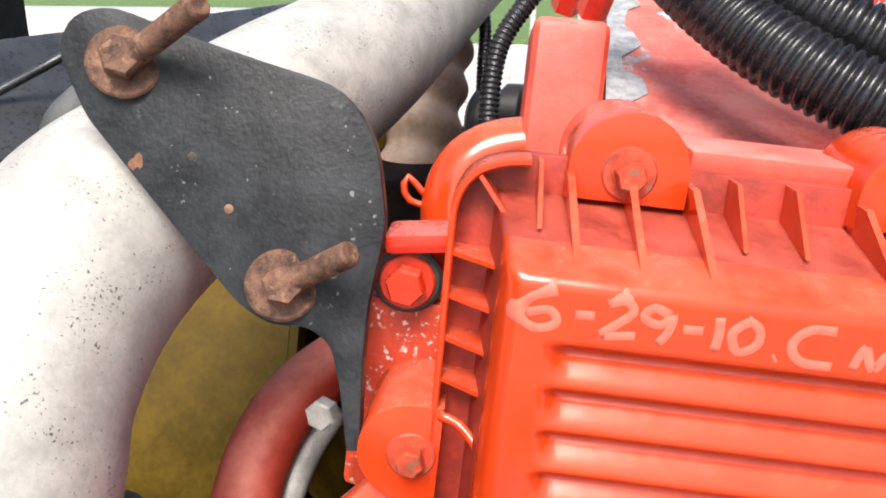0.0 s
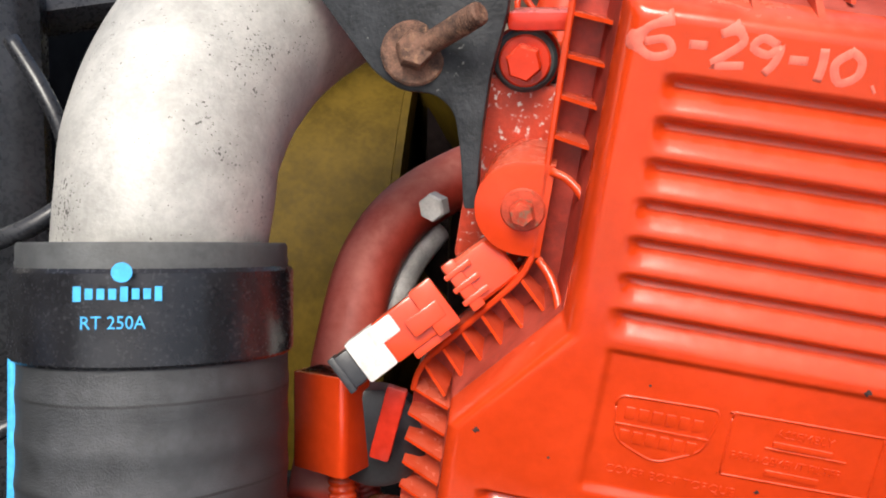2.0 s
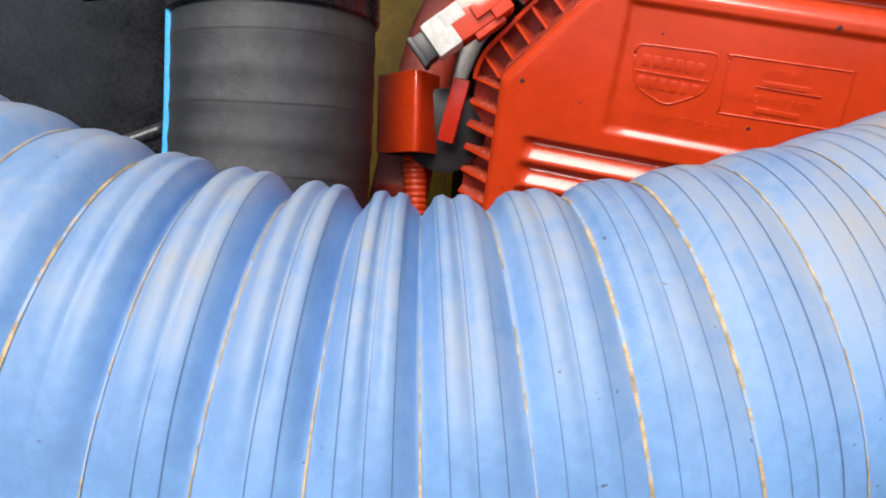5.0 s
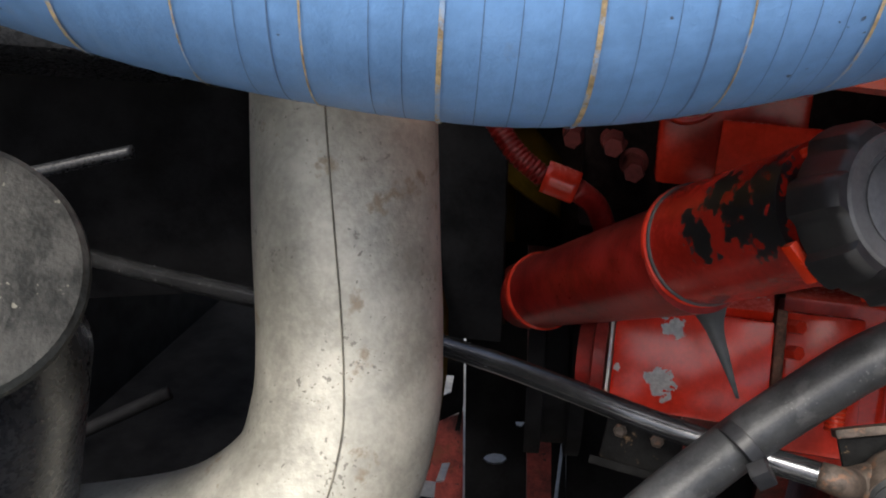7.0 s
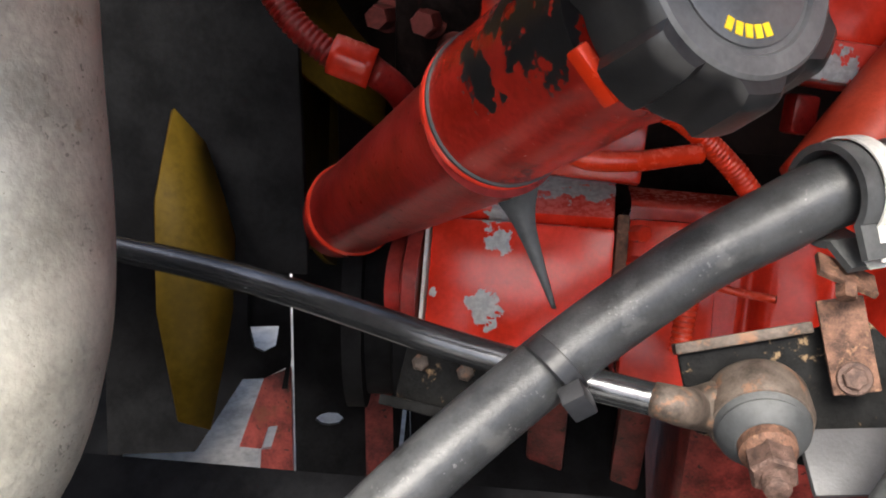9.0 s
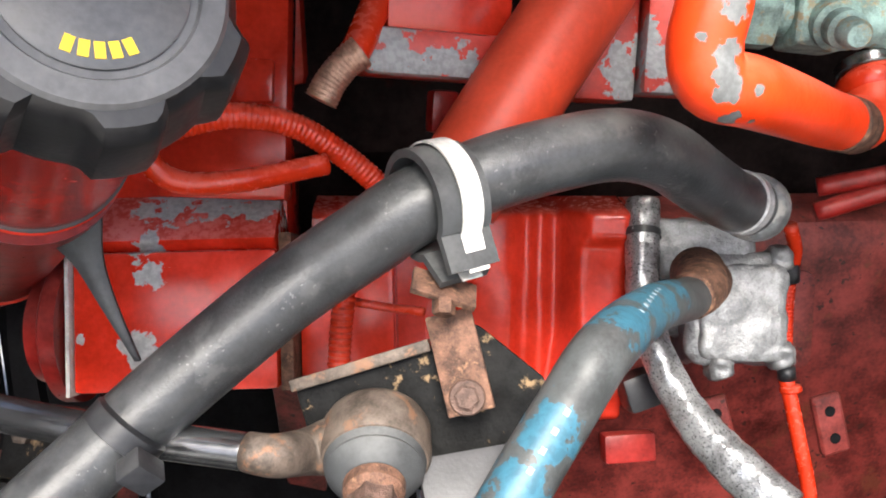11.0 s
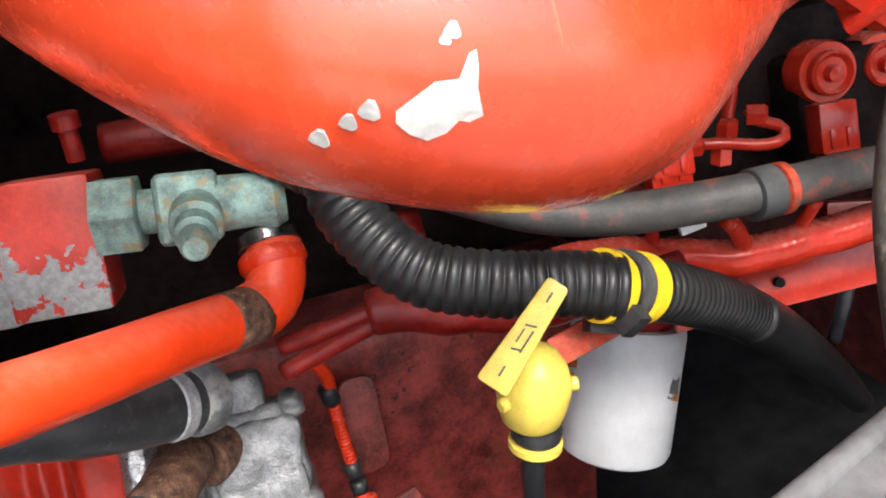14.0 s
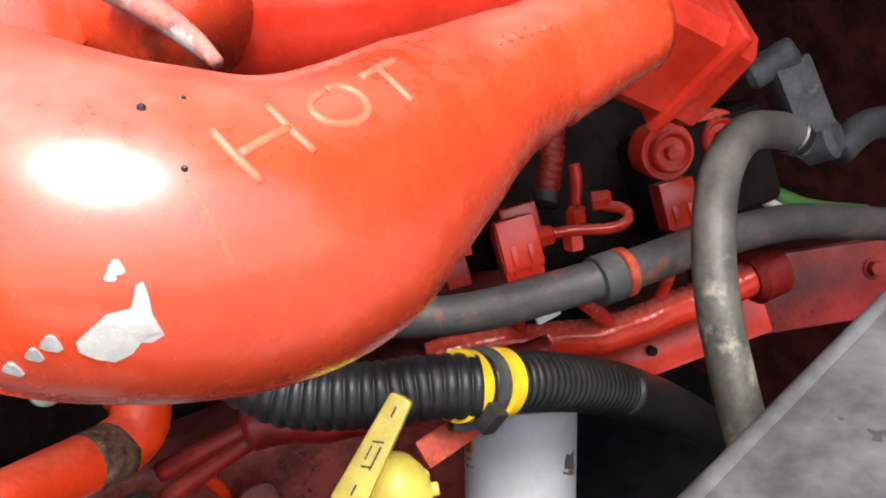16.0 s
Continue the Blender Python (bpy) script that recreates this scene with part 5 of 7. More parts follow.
# red pipe between the shroud and the bracket
spipe = thing("red_pipe", "curved dusty red coolant pipe", "pipe")
tube("pipe_wall", [(-0.1280, 0.3556, -0.4015), (-0.1303, 0.4024, -0.3653), (-0.1294, 0.4405, -0.3245), (-0.1237, 0.4785, -0.2852), (-0.1040, 0.5134, -0.2572), (-0.0671, 0.5465, -0.2381), (-0.0227, 0.5779, -0.2251)], 0.0225, red_dusty, spipe, sides=36)
tube("inner_bend", [(-0.1138, 0.4582, -0.3382), (-0.1009, 0.4970, -0.2989), (-0.0832, 0.5297, -0.2759)], 0.012, chip_metal, spipe, "bare metal patch of the pipe's inner bend", sides=16)
whitenut = thing("pale_nut", "pale painted hexagon nut beside the bracket", "nut")
hex_bolt("nut", (-0.0690, 0.4337, -0.2219), (-0.3, -0.9, 0.1), 0.016, 0.010, chip_metal, whitenut)

# electrical connector, holder box and conduit
plug = thing("sensor_plug", "red painted connector with a white taped end and black seal", "connector")
pb, pe = Vector((-0.0254, 0.3474, -0.2189)), Vector((-0.1003, 0.3501, -0.2874))
pm = frame_at(pb, pe - pb, (0.15, -0.9, 0.4))
ln = (pe - pb).length
block("socket", pm @ pose(0.010, 0, 0), (0.032, 0.027, 0.024), red_plastic, plug, bevel=0.004, segments=3)
block("socket_rib", pm @ pose(0.022, 0.0, 0.003), (0.008, 0.029, 0.022), red_plastic, plug, bevel=0.0015)
block("body", pm @ pose(ln * 0.55, 0, 0), (0.034, 0.025, 0.020), red_plastic, plug, bevel=0.002)
block("latch", pm @ pose(ln * 0.40, 0.0, 0.004), (0.014, 0.028, 0.020), red_plastic, plug, bevel=0.0015)
block("side_latch", pm @ pose(ln * 0.52, 0.013, 0.002), (0.022, 0.008, 0.012), red_plastic, plug, bevel=0.001)
for y in (-0.008, 0.0, 0.008):
    block("socket_key", pm @ pose(0.020, y, 0.0135), (0.016, 0.003, 0.003), red_plastic, plug, bevel=0.0008)
block("latch_tab", pm @ pose(ln * 0.47, 0.002, 0.0125), (0.020, 0.010, 0.004), red_plastic, plug, bevel=0.001)
block("tape_tongue", pm @ pose(ln * 0.68, -0.006, 0.0012), (0.016, 0.0115, 0.0188), white_cloth, plug, "torn tongue of white tape", bevel=0.002)
block("seal_rib", pm @ pose(ln * 0.985, 0, -0.001), (0.004, 0.0215, 0.0172), black_plastic, plug, bevel=0.001)
block("white_end", pm @ pose(ln * 0.80, 0, 0), (0.018, 0.0245, 0.0195), white_cloth, plug, "torn white tape", bevel=0.002)
block("seal", pm @ pose(ln * 0.94, 0, -0.001), (0.012, 0.020, 0.016), black_plastic, plug, "black seal", bevel=0.003)

holder = thing("connector_holder", "red plastic channel shaped holder, open at its top", "holder")
h0, h1, h2 = Vector((-0.1399, 0.3435, -0.3206)), Vector((-0.1023, 0.3167, -0.3137)), Vector((-0.0933, 0.3496, -0.3219))
hz = (Vector((-0.1132, 0.3356, -0.2966)) - Vector((-0.1093, 0.3168, -0.3421))).normalized()
hold = frame_at(h1, h2 - h1, hz)
bend = [(hold.inverted() @ q).to_2d() for q in (h0 + (h2 - h1) * 0.9, h0, h1, h2, h2 + (h0 - h1) * 0.25)]
outer = [(q.x, q.y) for q in bend]
mid_ = sum(bend, Vector((0, 0))) / 5
inner = [tuple(q + (mid_ - q).normalized() * 0.0055) for q in bend]
plate("channel", hold @ pose(0, 0, 0.027), rounded(outer + inner[::-1], [0.001, 0.004, 0.007, 0.004, 0.001, 0.001, 0.002, 0.004, 0.002, 0.001], 4), 0.056, red_plastic, holder, bevel=0.001)
block("floor", hold @ pose(mid_.x, mid_.y, -0.024), (0.030, 0.030, 0.006), red_grime_shade, holder, bevel=0.002)
conduit = thing("red_conduit", "ribbed red conduit below the connector holder", "conduit")
tube("ribbed_wall", [(-0.1112, 0.3441, -0.3524), (-0.1074, 0.3332, -0.3794), (-0.1036, 0.3223, -0.4064), (-0.0962, 0.3120, -0.4334), (-0.0810, 0.3107, -0.4673)], 0.0088, red_plastic, conduit, sides=20, step=0.0008, shape=convoluted(0.0045, 0.18))
sclip = thing("spring_clip", "small red clip on a black round boss", "clip")
block("clip", frame_at((-0.0794, 0.3306, -0.3171), (0.2, -0.1, 1), (0, -1, 0.2)), (0.045, 0.012, 0.006), red_paint, sclip, bevel=0.002)
lathe("boss", (-0.0898, 0.3531, -0.3383), (0.1, -0.9, 0.2), [(0, 0.03), (0.014, 0.03), (0.016, 0.027)], black_plastic, sclip, sides=32)

# ---------------------------------------------------------------- top of the engine
rocker = thing("rocker_housing", "red painted rocker housing, bare worn metal along its edges", "engine housing")
block("front_box", frame_at((0.0653, 0.5266, -0.0520), (1, -0.03, -0.08), (0.0, -0.95, 0.25)), (0.046, 0.088, 0.05), red_worn, rocker, bevel=0.008, segments=3)
q0, q1, q2, q3 = (Vector(p) for p in ((0.0814, 0.4430, -0.0746), (0.2334, 0.4451, -0.0836), (0.1171, 0.7211, 0.0276), (0.3569, 0.7303, 0.0312)))
mid = (q0 + q1 + q2 + q3) / 4
nrm = (q1 - q0).cross(q2 - q0).normalized()
slope = frame_at(q0, q1 - q0, nrm)
flat = [(slope.inverted() @ q).to_2d() for q in (q0, q1, q3, q2)]
plate("sloping_top", slope, [(q.x, q.y) for q in flat], 0.06, red_worn, rocker, bevel=0.004)
rag = random.Random(5)
strip = [(0.0, 0.002)] + [(flat[3].x * k / 30 + 0.017 + 0.007 * math.sin(k * 0.9) + rag.uniform(-0.003, 0.003), 0.002 + (flat[3].y - 0.004) * k / 30) for k in range(31)] + [(flat[3].x, flat[3].y - 0.002)]
plate("edge_rib", slope @ pose(0, 0, 0.0015), strip, 0.004, bare_edge, rocker, "bare worn metal edge", bevel=0)
block("ledge", CM @ pose(0.20, 0.0665, -0.095), (0.30, 0.012, 0.05), red_worn, rocker, "dusty ledge with flaking paint", bevel=0.003)
for x in (1000, 1046):
    hex_bolt("top_bolt", (0.0683, 0.5624, -0.0004) if x == 1000 else (0.0821, 0.5410, -0.0028), (0.2, -0.5, 0.8), 0.017, 0.02, red_paint, rocker)

for name, label, pts, r, mat_, pitch in (
    ("loom_conduit", "thick black convoluted loom conduit lying on the engine", [(0.1039, 0.5256, 0.0436), (0.1324, 0.4838, 0.0107), (0.1565, 0.4564, -0.0106), (0.1833, 0.4307, -0.0271), (0.2146, 0.4111, -0.0413), (0.2584, 0.3917, -0.0565)], 0.0195, black_gloss, 0.0062),
    ("loom_conduit", "black convoluted loom conduit beside a thicker one", [(0.1530, 0.5157, 0.0408), (0.1792, 0.4804, 0.0115), (0.2028, 0.4605, -0.0030), (0.2327, 0.4468, -0.0155), (0.2708, 0.4230, -0.0272)], 0.0165, black_gloss, 0.0062),
    ("loom_conduit", "red painted convoluted conduit on the engine", [(0.2036, 0.5583, 0.0368), (0.2264, 0.5294, 0.0113), (0.2529, 0.5038, -0.0045), (0.2948, 0.4906, -0.0166)], 0.0135, red_paint, 0.0058),
    ("thin_conduit", "thin black convoluted conduit running down behind the engine", [(0.0760, 0.7196, 0.0270), (0.0495, 0.7076, -0.0059), (0.0320, 0.6975, -0.0344), (0.0252, 0.6857, -0.0691), (0.0237, 0.6711, -0.1125)], 0.0085, black_gloss, 0.0045),
    ("thin_conduit", "thin black hose hanging behind the engine", [(0.0095, 0.8653, 0.0277), (0.0209, 0.8481, -0.0247), (0.0204, 0.8340, -0.0667), (0.0193, 0.8146, -0.1245)], 0.0065, black_gloss, 0.0045)):
    t_ = thing(name, label, "conduit", group="convoluted conduits")
    tube("ribbed_wall", pts, r, mat_, t_, sides=28, step=0.0009, shape=convoluted(pitch, 0.16))

pulley = thing("belt_pulley", "black belt pulley behind the pipes", "pulley")
lathe("wheel", (0.0108, 0.8169, -0.1168), (0.9, -0.3, 0), [(0, 0.024), (0.004, 0.03), (0.01, 0.024), (0.02, 0.024), (0.026, 0.03), (0.03, 0.028)], black_plastic, pulley, sides=40)
lathe("wheel", (0.0402, 0.8007, -0.1053), (0.9, -0.3, 0), [(0, 0.024), (0.004, 0.028), (0.02, 0.028), (0.024, 0.022)], black_plastic, pulley, sides=40)
stub = thing("red_elbow_stub", "red elbow stub with a bent spring clip", "elbow")
tube("stub_wall", [(0.0006, 0.4944, -0.1337), (0.0001, 0.5010, -0.1140), (0.0082, 0.5079, -0.0942), (0.0269, 0.5121, -0.0834), (0.0545, 0.5141, -0.0804)], 0.019, red_plastic, stub, sides=28)
tube("clip", [(-0.0149, 0.5015, -0.1110), (-0.0274, 0.5052, -0.0987), (-0.0296, 0.5026, -0.1063), (-0.0259, 0.5005, -0.1128), (-0.0148, 0.4997, -0.1162)], 0.0022, red_plastic, stub, sides=8)
hump = thing("ribbed_intake_hose", "dusty brown ribbed rubber hose behind the pipe", "hose")
tube("ribbed_wall", [(-0.0185, 1.0761, 0.0297), (-0.0328, 1.0285, -0.0480), (-0.0430, 0.9821, -0.1225), (-0.0534, 0.9444, -0.2023), (-0.0641, 0.9148, -0.2898)], 0.043, brown_rubber, hump, sides=40, step=0.003, shape=lambda s, total, a: 1 + 0.10 * math.sin(2 * math.pi * s / 0.05))

# ---------------------------------------------------------------- black parts beside the pipe and the yard behind
air_box = thing("air_cleaner_box", "black plastic air cleaner box with moulded ribs", "air cleaner")
am_ = frame_at((-0.4397, 0.4646, -0.2958), np.subtract((-0.3169, 0.4252, -0.2741), (-0.4397, 0.4646, -0.2958)), np.subtract((-0.1960, 0.1545, -0.1775), (-0.4397, 0.4646, -0.2958)))
block("body", am_ @ pose(-0.16, 0.0, -0.09), (0.46, 0.44, 0.16), black_shiny, air_box, bevel=0.03, segments=4)
tube("rib", [(-0.4022, 0.3900, -0.2647), (-0.3676, 0.3915, -0.2594), (-0.3305, 0.3971, -0.2454), (-0.3056, 0.4127, -0.2298)], 0.0065, black_shiny, air_box, sides=12)
tube("rib", [(-0.3814, 0.3286, -0.3779), (-0.3513, 0.3362, -0.3700), (-0.3219, 0.3555, -0.3597)], 0.006, black_shiny, air_box, sides=12)
tube("rib", [(-0.3561, 0.4513, -0.1348), (-0.3332, 0.4386, -0.1593), (-0.3173, 0.4302, -0.1845), (-0.3101, 0.4255, -0.2109)], 0.0055, black_shiny, air_box, sides=12)
hood = thing("hood_panel", "dark grey glossy panel of the tilted hood", "hood")
hq = frame_at((-0.3303, 0.7680, -0.0716), np.subtract((-0.1783, 0.9055, 0.0088), (-0.4355, 0.7240, -0.0981)), np.subtract((-0.2456, 0.6440, 0.1798), (-0.3303, 0.7680, -0.0716)))
block("panel", hq @ pose(-0.05, 0, -0.02), (0.62, 0.16, 0.03), black_shiny, hood, bevel=0.008)
tube("edge", [(-0.4199, 0.6821, -0.0985), (-0.3792, 0.7021, -0.0746), (-0.3371, 0.7223, -0.0499), (-0.3167, 0.7730, -0.0265)], 0.004, black_shiny, hood, sides=10)
inner_hose = thing("bypass_hose", "short dark hose behind the bracket", "hose")
tube("hose_wall", [(-0.2409, 0.4984, -0.0979), (-0.2332, 0.4969, -0.0714), (-0.2213, 0.5129, -0.0566), (-0.2075, 0.5364, -0.0507)], 0.013, rubber, inner_hose, sides=20)
yard = thing("parked_trailer", "pale grey trailer side standing in the yard", "trailer")
block("side", pose(-2.6, 5.2, -0.55, 0, 0, 12), (3.2, 0.3, 0.7), chip_metal, yard, bevel=0.02)
block("rail", pose(-2.6, 5.0, -0.98, 0, 0, 12), (3.2, 0.2, 0.16), rubber, yard, bevel=0.02)
for i, x in enumerate((-0.4, 0.15, 0.7, 1.3, 2.0)):
    fp = tagged(new("fence_post"), "pale metal fence post beyond the yard", "fence post", group="fence posts")
    fp.location = (x, 9.5 + 0.3 * i, -1.5)
    lathe("post", (x, 9.5 + 0.3 * i, -1.5), (0, 0, 1), [(0, 0.035), (1.7, 0.035), (1.74, 0.02)], chip_metal, fp, sides=12)

# print on the clamp band
KM = frame_at((-0.1776, 0.2269, -0.2079), np.subtract((-0.1550, 0.2267, -0.2066), (-0.1776, 0.2269, -0.2079)), np.subtract((-0.1361, 0.1618, -0.1799), (-0.1823, 0.2496, -0.2161)))
letters("print", "RT 250A", KM @ pose(-0.0095, -0.004, 0.0), 0.0078, 0.0002, blue_print, clamp, "blue printed code", squeeze=0.9)
for i in range(8):
    block("print", KM @ pose(-0.0105 + 0.0045 * i, 0.0105, 0.0 - 0.00012 * abs(i - 2) ** 2, 0, 0, 0), (0.0030, 0.0062 if i in (0, 4, 7) else 0.0045, 0.0004), blue_print, clamp, "blue printed mark", bevel=0)
lathe("print", KM @ Vector((0.0065, 0.0195, 0.0)), KM.to_3x3() @ Vector((0, 0, 1)), [(0, 0.0042), (0.0003, 0.0042)], blue_print, clamp, "blue oval mark", sides=20)

# specks of dirt on the cover
for (u, v), r in (((-0.0553, -0.1711), 0.0022), ((0.1101, -0.1139), 0.0022), ((0.0202, -0.1315), 0.0010), ((-0.0188, -0.1784), 0.0010), ((0.0791, -0.1767), 0.0016), ((0.1112, -0.1954), 0.0018), ((0.0163, -0.2465), 0.0018), ((-0.0229, -0.2219), 0.0008), ((-0.0575, -0.2409), 0.0009)):
    lathe("dirt_speck", cov(u, v, relief(u, v) - 0.0003), CN, [(0, r), (0.0007, r * 0.8), (0.001, r * 0.3)], dirt, cover, "dark dead speck", sides=9, wave=lambda k, n, j: 0.4 + 0.6 * abs(math.sin(1.3 * k + 0.5)))

# ---------------------------------------------------------------- red pump block below the filler
pump = thing("red_pump_block", "red painted pump body with flaked bare patches", "pump")
pk = frame_at((0.0847, 0.5088, -0.8011), np.subtract((0.1576, 0.4989, -0.7623), (0.0098, 0.4707, -0.7461)), np.subtract((0.0470, 0.1053, -0.6117), (0.0847, 0.5088, -0.8011)))
block("body", pk @ pose(0.0, -0.005, -0.03), (0.152, 0.105, 0.08), red_pump, pump, bevel=0.004)
block("sloping_top", pk @ pose(0.0, 0.058, -0.03, -42, 0, 0), (0.150, 0.05, 0.05), red_pump, pump, "dusty sloping upper face", bevel=0.004)
block("upper_body", pk @ pose(0.0, 0.10, -0.085), (0.150, 0.09, 0.06), red_pump, pump, bevel=0.006)
lathe("side_flange", pk @ Vector((-0.082, -0.01, -0.03)), pk.to_3x3() @ Vector((-1, 0, 0)), [(0, 0.058), (0.012, 0.058), (0.014, 0.055), (0.014, 0.044), (0.03, 0.042)], red_dark_shade, pump, sides=40)
block("gasket", pk @ pose(-0.0785, -0.005, -0.028), (0.003, 0.108, 0.084), white_cloth, pump, "pale gasket line", bevel=0.0005)
block("right_flange", pk @ pose(0.082, 0.0, -0.035), (0.010, 0.12, 0.08), rust, pump, "rusty joint flange", bevel=0.002)
block("next_body", pk @ pose(0.125, -0.01, -0.06), (0.075, 0.14, 0.08), red_paint, pump, bevel=0.006)
for x, y in ((0.092, 0.02), (0.092, 0.045)):
    hex_bolt("flange_bolt", pk @ Vector((x, y, 0.0)), pk.to_3x3() @ Vector((0.6, 0, 1)), 0.013, 0.014, red_paint, pump)
block("back_plate", frame_at((0.1333, 0.54, -0.6418), (0.0905, -0.0143, -0.0012), (-0.1, -0.93, 0.35)), (0.092, 0.150, 0.03), red_paint, pump, "flat red plate above the pump body", bevel=0.004)
block("raised_pad", frame_at((0.1561, 0.5235, -0.6288), (0.0905, -0.0143, -0.0012), (-0.1, -0.93, 0.35)), (0.026, 0.03, 0.01), red_paint, pump, bevel=0.003)
gear = thing("gear_housing", "red gear housing with bolt heads, recess shade put into its colour", "engine housing")
# case and bolts are darkened in colour for the shade of the recess
block("case", pose(0.16, 0.72, -0.52, 0, 0, -3), (0.40, 0.16, 0.40), recess_shade, gear, bevel=0.01)
for q in ((-0.0527, 0.6193, -0.6133), (-0.0100, 0.6258, -0.6185), (-0.0088, 0.5906, -0.6127), (0.0137, 0.5842, -0.6363), (0.0621, 0.5889, -0.5573)):
    hex_bolt("bolt", Vector(q) + Vector((0, 0.06, 0)), (0.0, -1, 0.1), 0.020, 0.07, firewall_red, gear, washer=0.016)
block("side_panel", pose(0.112, 0.655, -0.588, -6, 0, -3), (0.15, 0.05, 0.14), red_paint, gear, bevel=0.01)
sleeve = thing("ribbed_red_cable", "ribbed red cable ending in a sleeve", "cable")
tube("ribbed_wall", [(-0.1472, 0.5483, -0.5302), (-0.1298, 0.5360, -0.5657), (-0.1028, 0.5253, -0.6011), (-0.0727, 0.5250, -0.6262)], 0.0115, red_dark_shade, sleeve, sides=20, step=0.001, shape=convoluted(0.005, 0.14))
tube("sleeve", [(-0.0722, 0.5210, -0.6229), (-0.0402, 0.5216, -0.6336)], 0.0165, red_paint, sleeve, sides=24)
tube("tail", [(-0.0435, 0.5311, -0.6358), (-0.0213, 0.5471, -0.6584), (-0.0073, 0.5659, -0.6970)], 0.012, red_dark_shade, sleeve, sides=20)

# parts below, seen through the gaps
cross = thing("cross_member", "dark red lower cross member with round holes", "cross member")
for x, w in ((0.0, 0.05), (0.11, 0.04), (0.20, 0.05)):
    block("web", pose(0.14 + x, 0.78, -1.05, 12, 0, -4), (w, 0.03, 0.46), red_old, cross, bevel=0.004)
lathe("crank_pulley", (-0.10, 0.72, -0.93), (1, 0.1, 0), [(0, 0.13), (0.02, 0.13), (0.022, 0.115), (0.05, 0.115), (0.052, 0.13), (0.07, 0.13)], shade_black, cross, sides=48)
grey_reservoir = thing("fluid_reservoir", "dusty grey round cap on a dark reservoir", "reservoir")
rt = Vector((-0.2852, 0.0142, -0.5338))
rv = (Vector((-0.2126, -0.0606, -0.4848)) - rt).normalized() * 0.95 + (Vector((-0.2994, 0.0189, -0.5133)) - rt).normalized() * 0.16
rv.normalize()
lathe("cap", rt - rv * 0.024, rv, [(0, 0.054), (0.004, 0.060), (0.016, 0.062), (0.021, 0.061), (0.0235, 0.058), (0.024, 0.052), (0.024, 0.001)], grey_cap, grey_reservoir, sides=56)
# bottle widened below view to throw shade on the lower pipe's bend
lathe("bottle", rt - rv * 0.024, (-rv * 0.3 + Vector((-0.3, 0.1, -0.9))), [(0, 0.045), (0.02, 0.052), (0.05, 0.066), (0.30, 0.066)], black_shiny, grey_reservoir, sides=40)
ledge = thing("black_duct", "black plastic duct with moulded edges low in the bay", "duct")
block("upper", pose(-0.58, 0.62, -0.58, 0, 0, 20), (0.5, 0.10, 0.5), shade_black, ledge, bevel=0.01)
tube("edge", [(-0.5360, 0.3669, -0.6099), (-0.4913, 0.3809, -0.6000), (-0.4390, 0.3969, -0.5891)], 0.006, black_shiny, ledge, sides=10)
tube("edge", [(-0.4571, 0.2477, -0.8119), (-0.4071, 0.2680, -0.7891), (-0.3616, 0.2864, -0.7686)], 0.006, shade_black, ledge, sides=10)
block("lower", frame_at((-0.0076, 0.3206, -0.9290), (1, 0, 0.0), (0, -0.5, 0.85)), (0.5, 0.10, 0.02), shade_black, ledge, bevel=0.004)

# ---------------------------------------------------------------- conduits and cables over the pump
oc = thing("orange_conduit", "glossy orange red ribbed conduit arching over the pump", "conduit")
tube("ribbed_wall", [(0.0959, 0.4347, -0.6449), (0.1178, 0.4460, -0.6388), (0.1510, 0.4546, -0.6359), (0.1847, 0.4633, -0.6453), (0.2125, 0.4678, -0.6657), (0.2342, 0.4678, -0.6853), (0.2565, 0.4652, -0.7106)], 0.0085, orange_paint, oc, sides=20, step=0.0009, shape=convoluted(0.0036, 0.10))
ocb = thing("orange_cable", "smooth orange red cable below the conduit", "cable")
tube("cable_wall", [(0.0985, 0.4240, -0.6436), (0.1048, 0.4221, -0.6588), (0.1218, 0.4216, -0.6682), (0.1542, 0.4284, -0.6699), (0.1839, 0.4469, -0.6704), (0.2044, 0.4560, -0.6695)], 0.0072, orange_paint, ocb, sides=16)
lc = thing("short_conduit", "orange red ribbed conduit hanging behind the hose", "conduit")
tube("ribbed_wall", [(0.2129, 0.4512, -0.7532), (0.2084, 0.4392, -0.7817), (0.2046, 0.4255, -0.8137)], 0.0082, orange_paint, lc, sides=18, step=0.0009, shape=convoluted(0.0042, 0.15))
tube("strap", [(0.2193, 0.4361, -0.7611), (0.2419, 0.4321, -0.7646), (0.2638, 0.4198, -0.7623)], 0.0032, orange_paint, lc, sides=8)
mesh_hose = thing("braided_hose", "red painted pipe with a braided metal end", "hose")
tube("pipe_wall", [(0.2508, 0.5028, -0.5518), (0.2384, 0.4819, -0.5773), (0.2284, 0.4589, -0.5946), (0.2235, 0.4533, -0.6011)], 0.0098, orange_paint, mesh_hose, sides=24)
tube("braid", [(0.2299, 0.4522, -0.5969), (0.2199, 0.4503, -0.6039), (0.2102, 0.4467, -0.6143), (0.2038, 0.4428, -0.6248)], [0.0110, 0.0100, 0.0102, 0.0106], braid_metal, mesh_hose, "copper coloured braided sleeve", sides=24, step=0.001, shape=convoluted(0.003, 0.08))

# ---------------------------------------------------------------- red castings behind the coolant hose
cast = thing("red_side_castings", "glossy red ribbed engine side castings", "engine casting")
CASTM = frame_at((0.33, 0.56, -0.845), (0.998, -0.0599, -0.02), (-0.049, -0.9341, 0.3536))


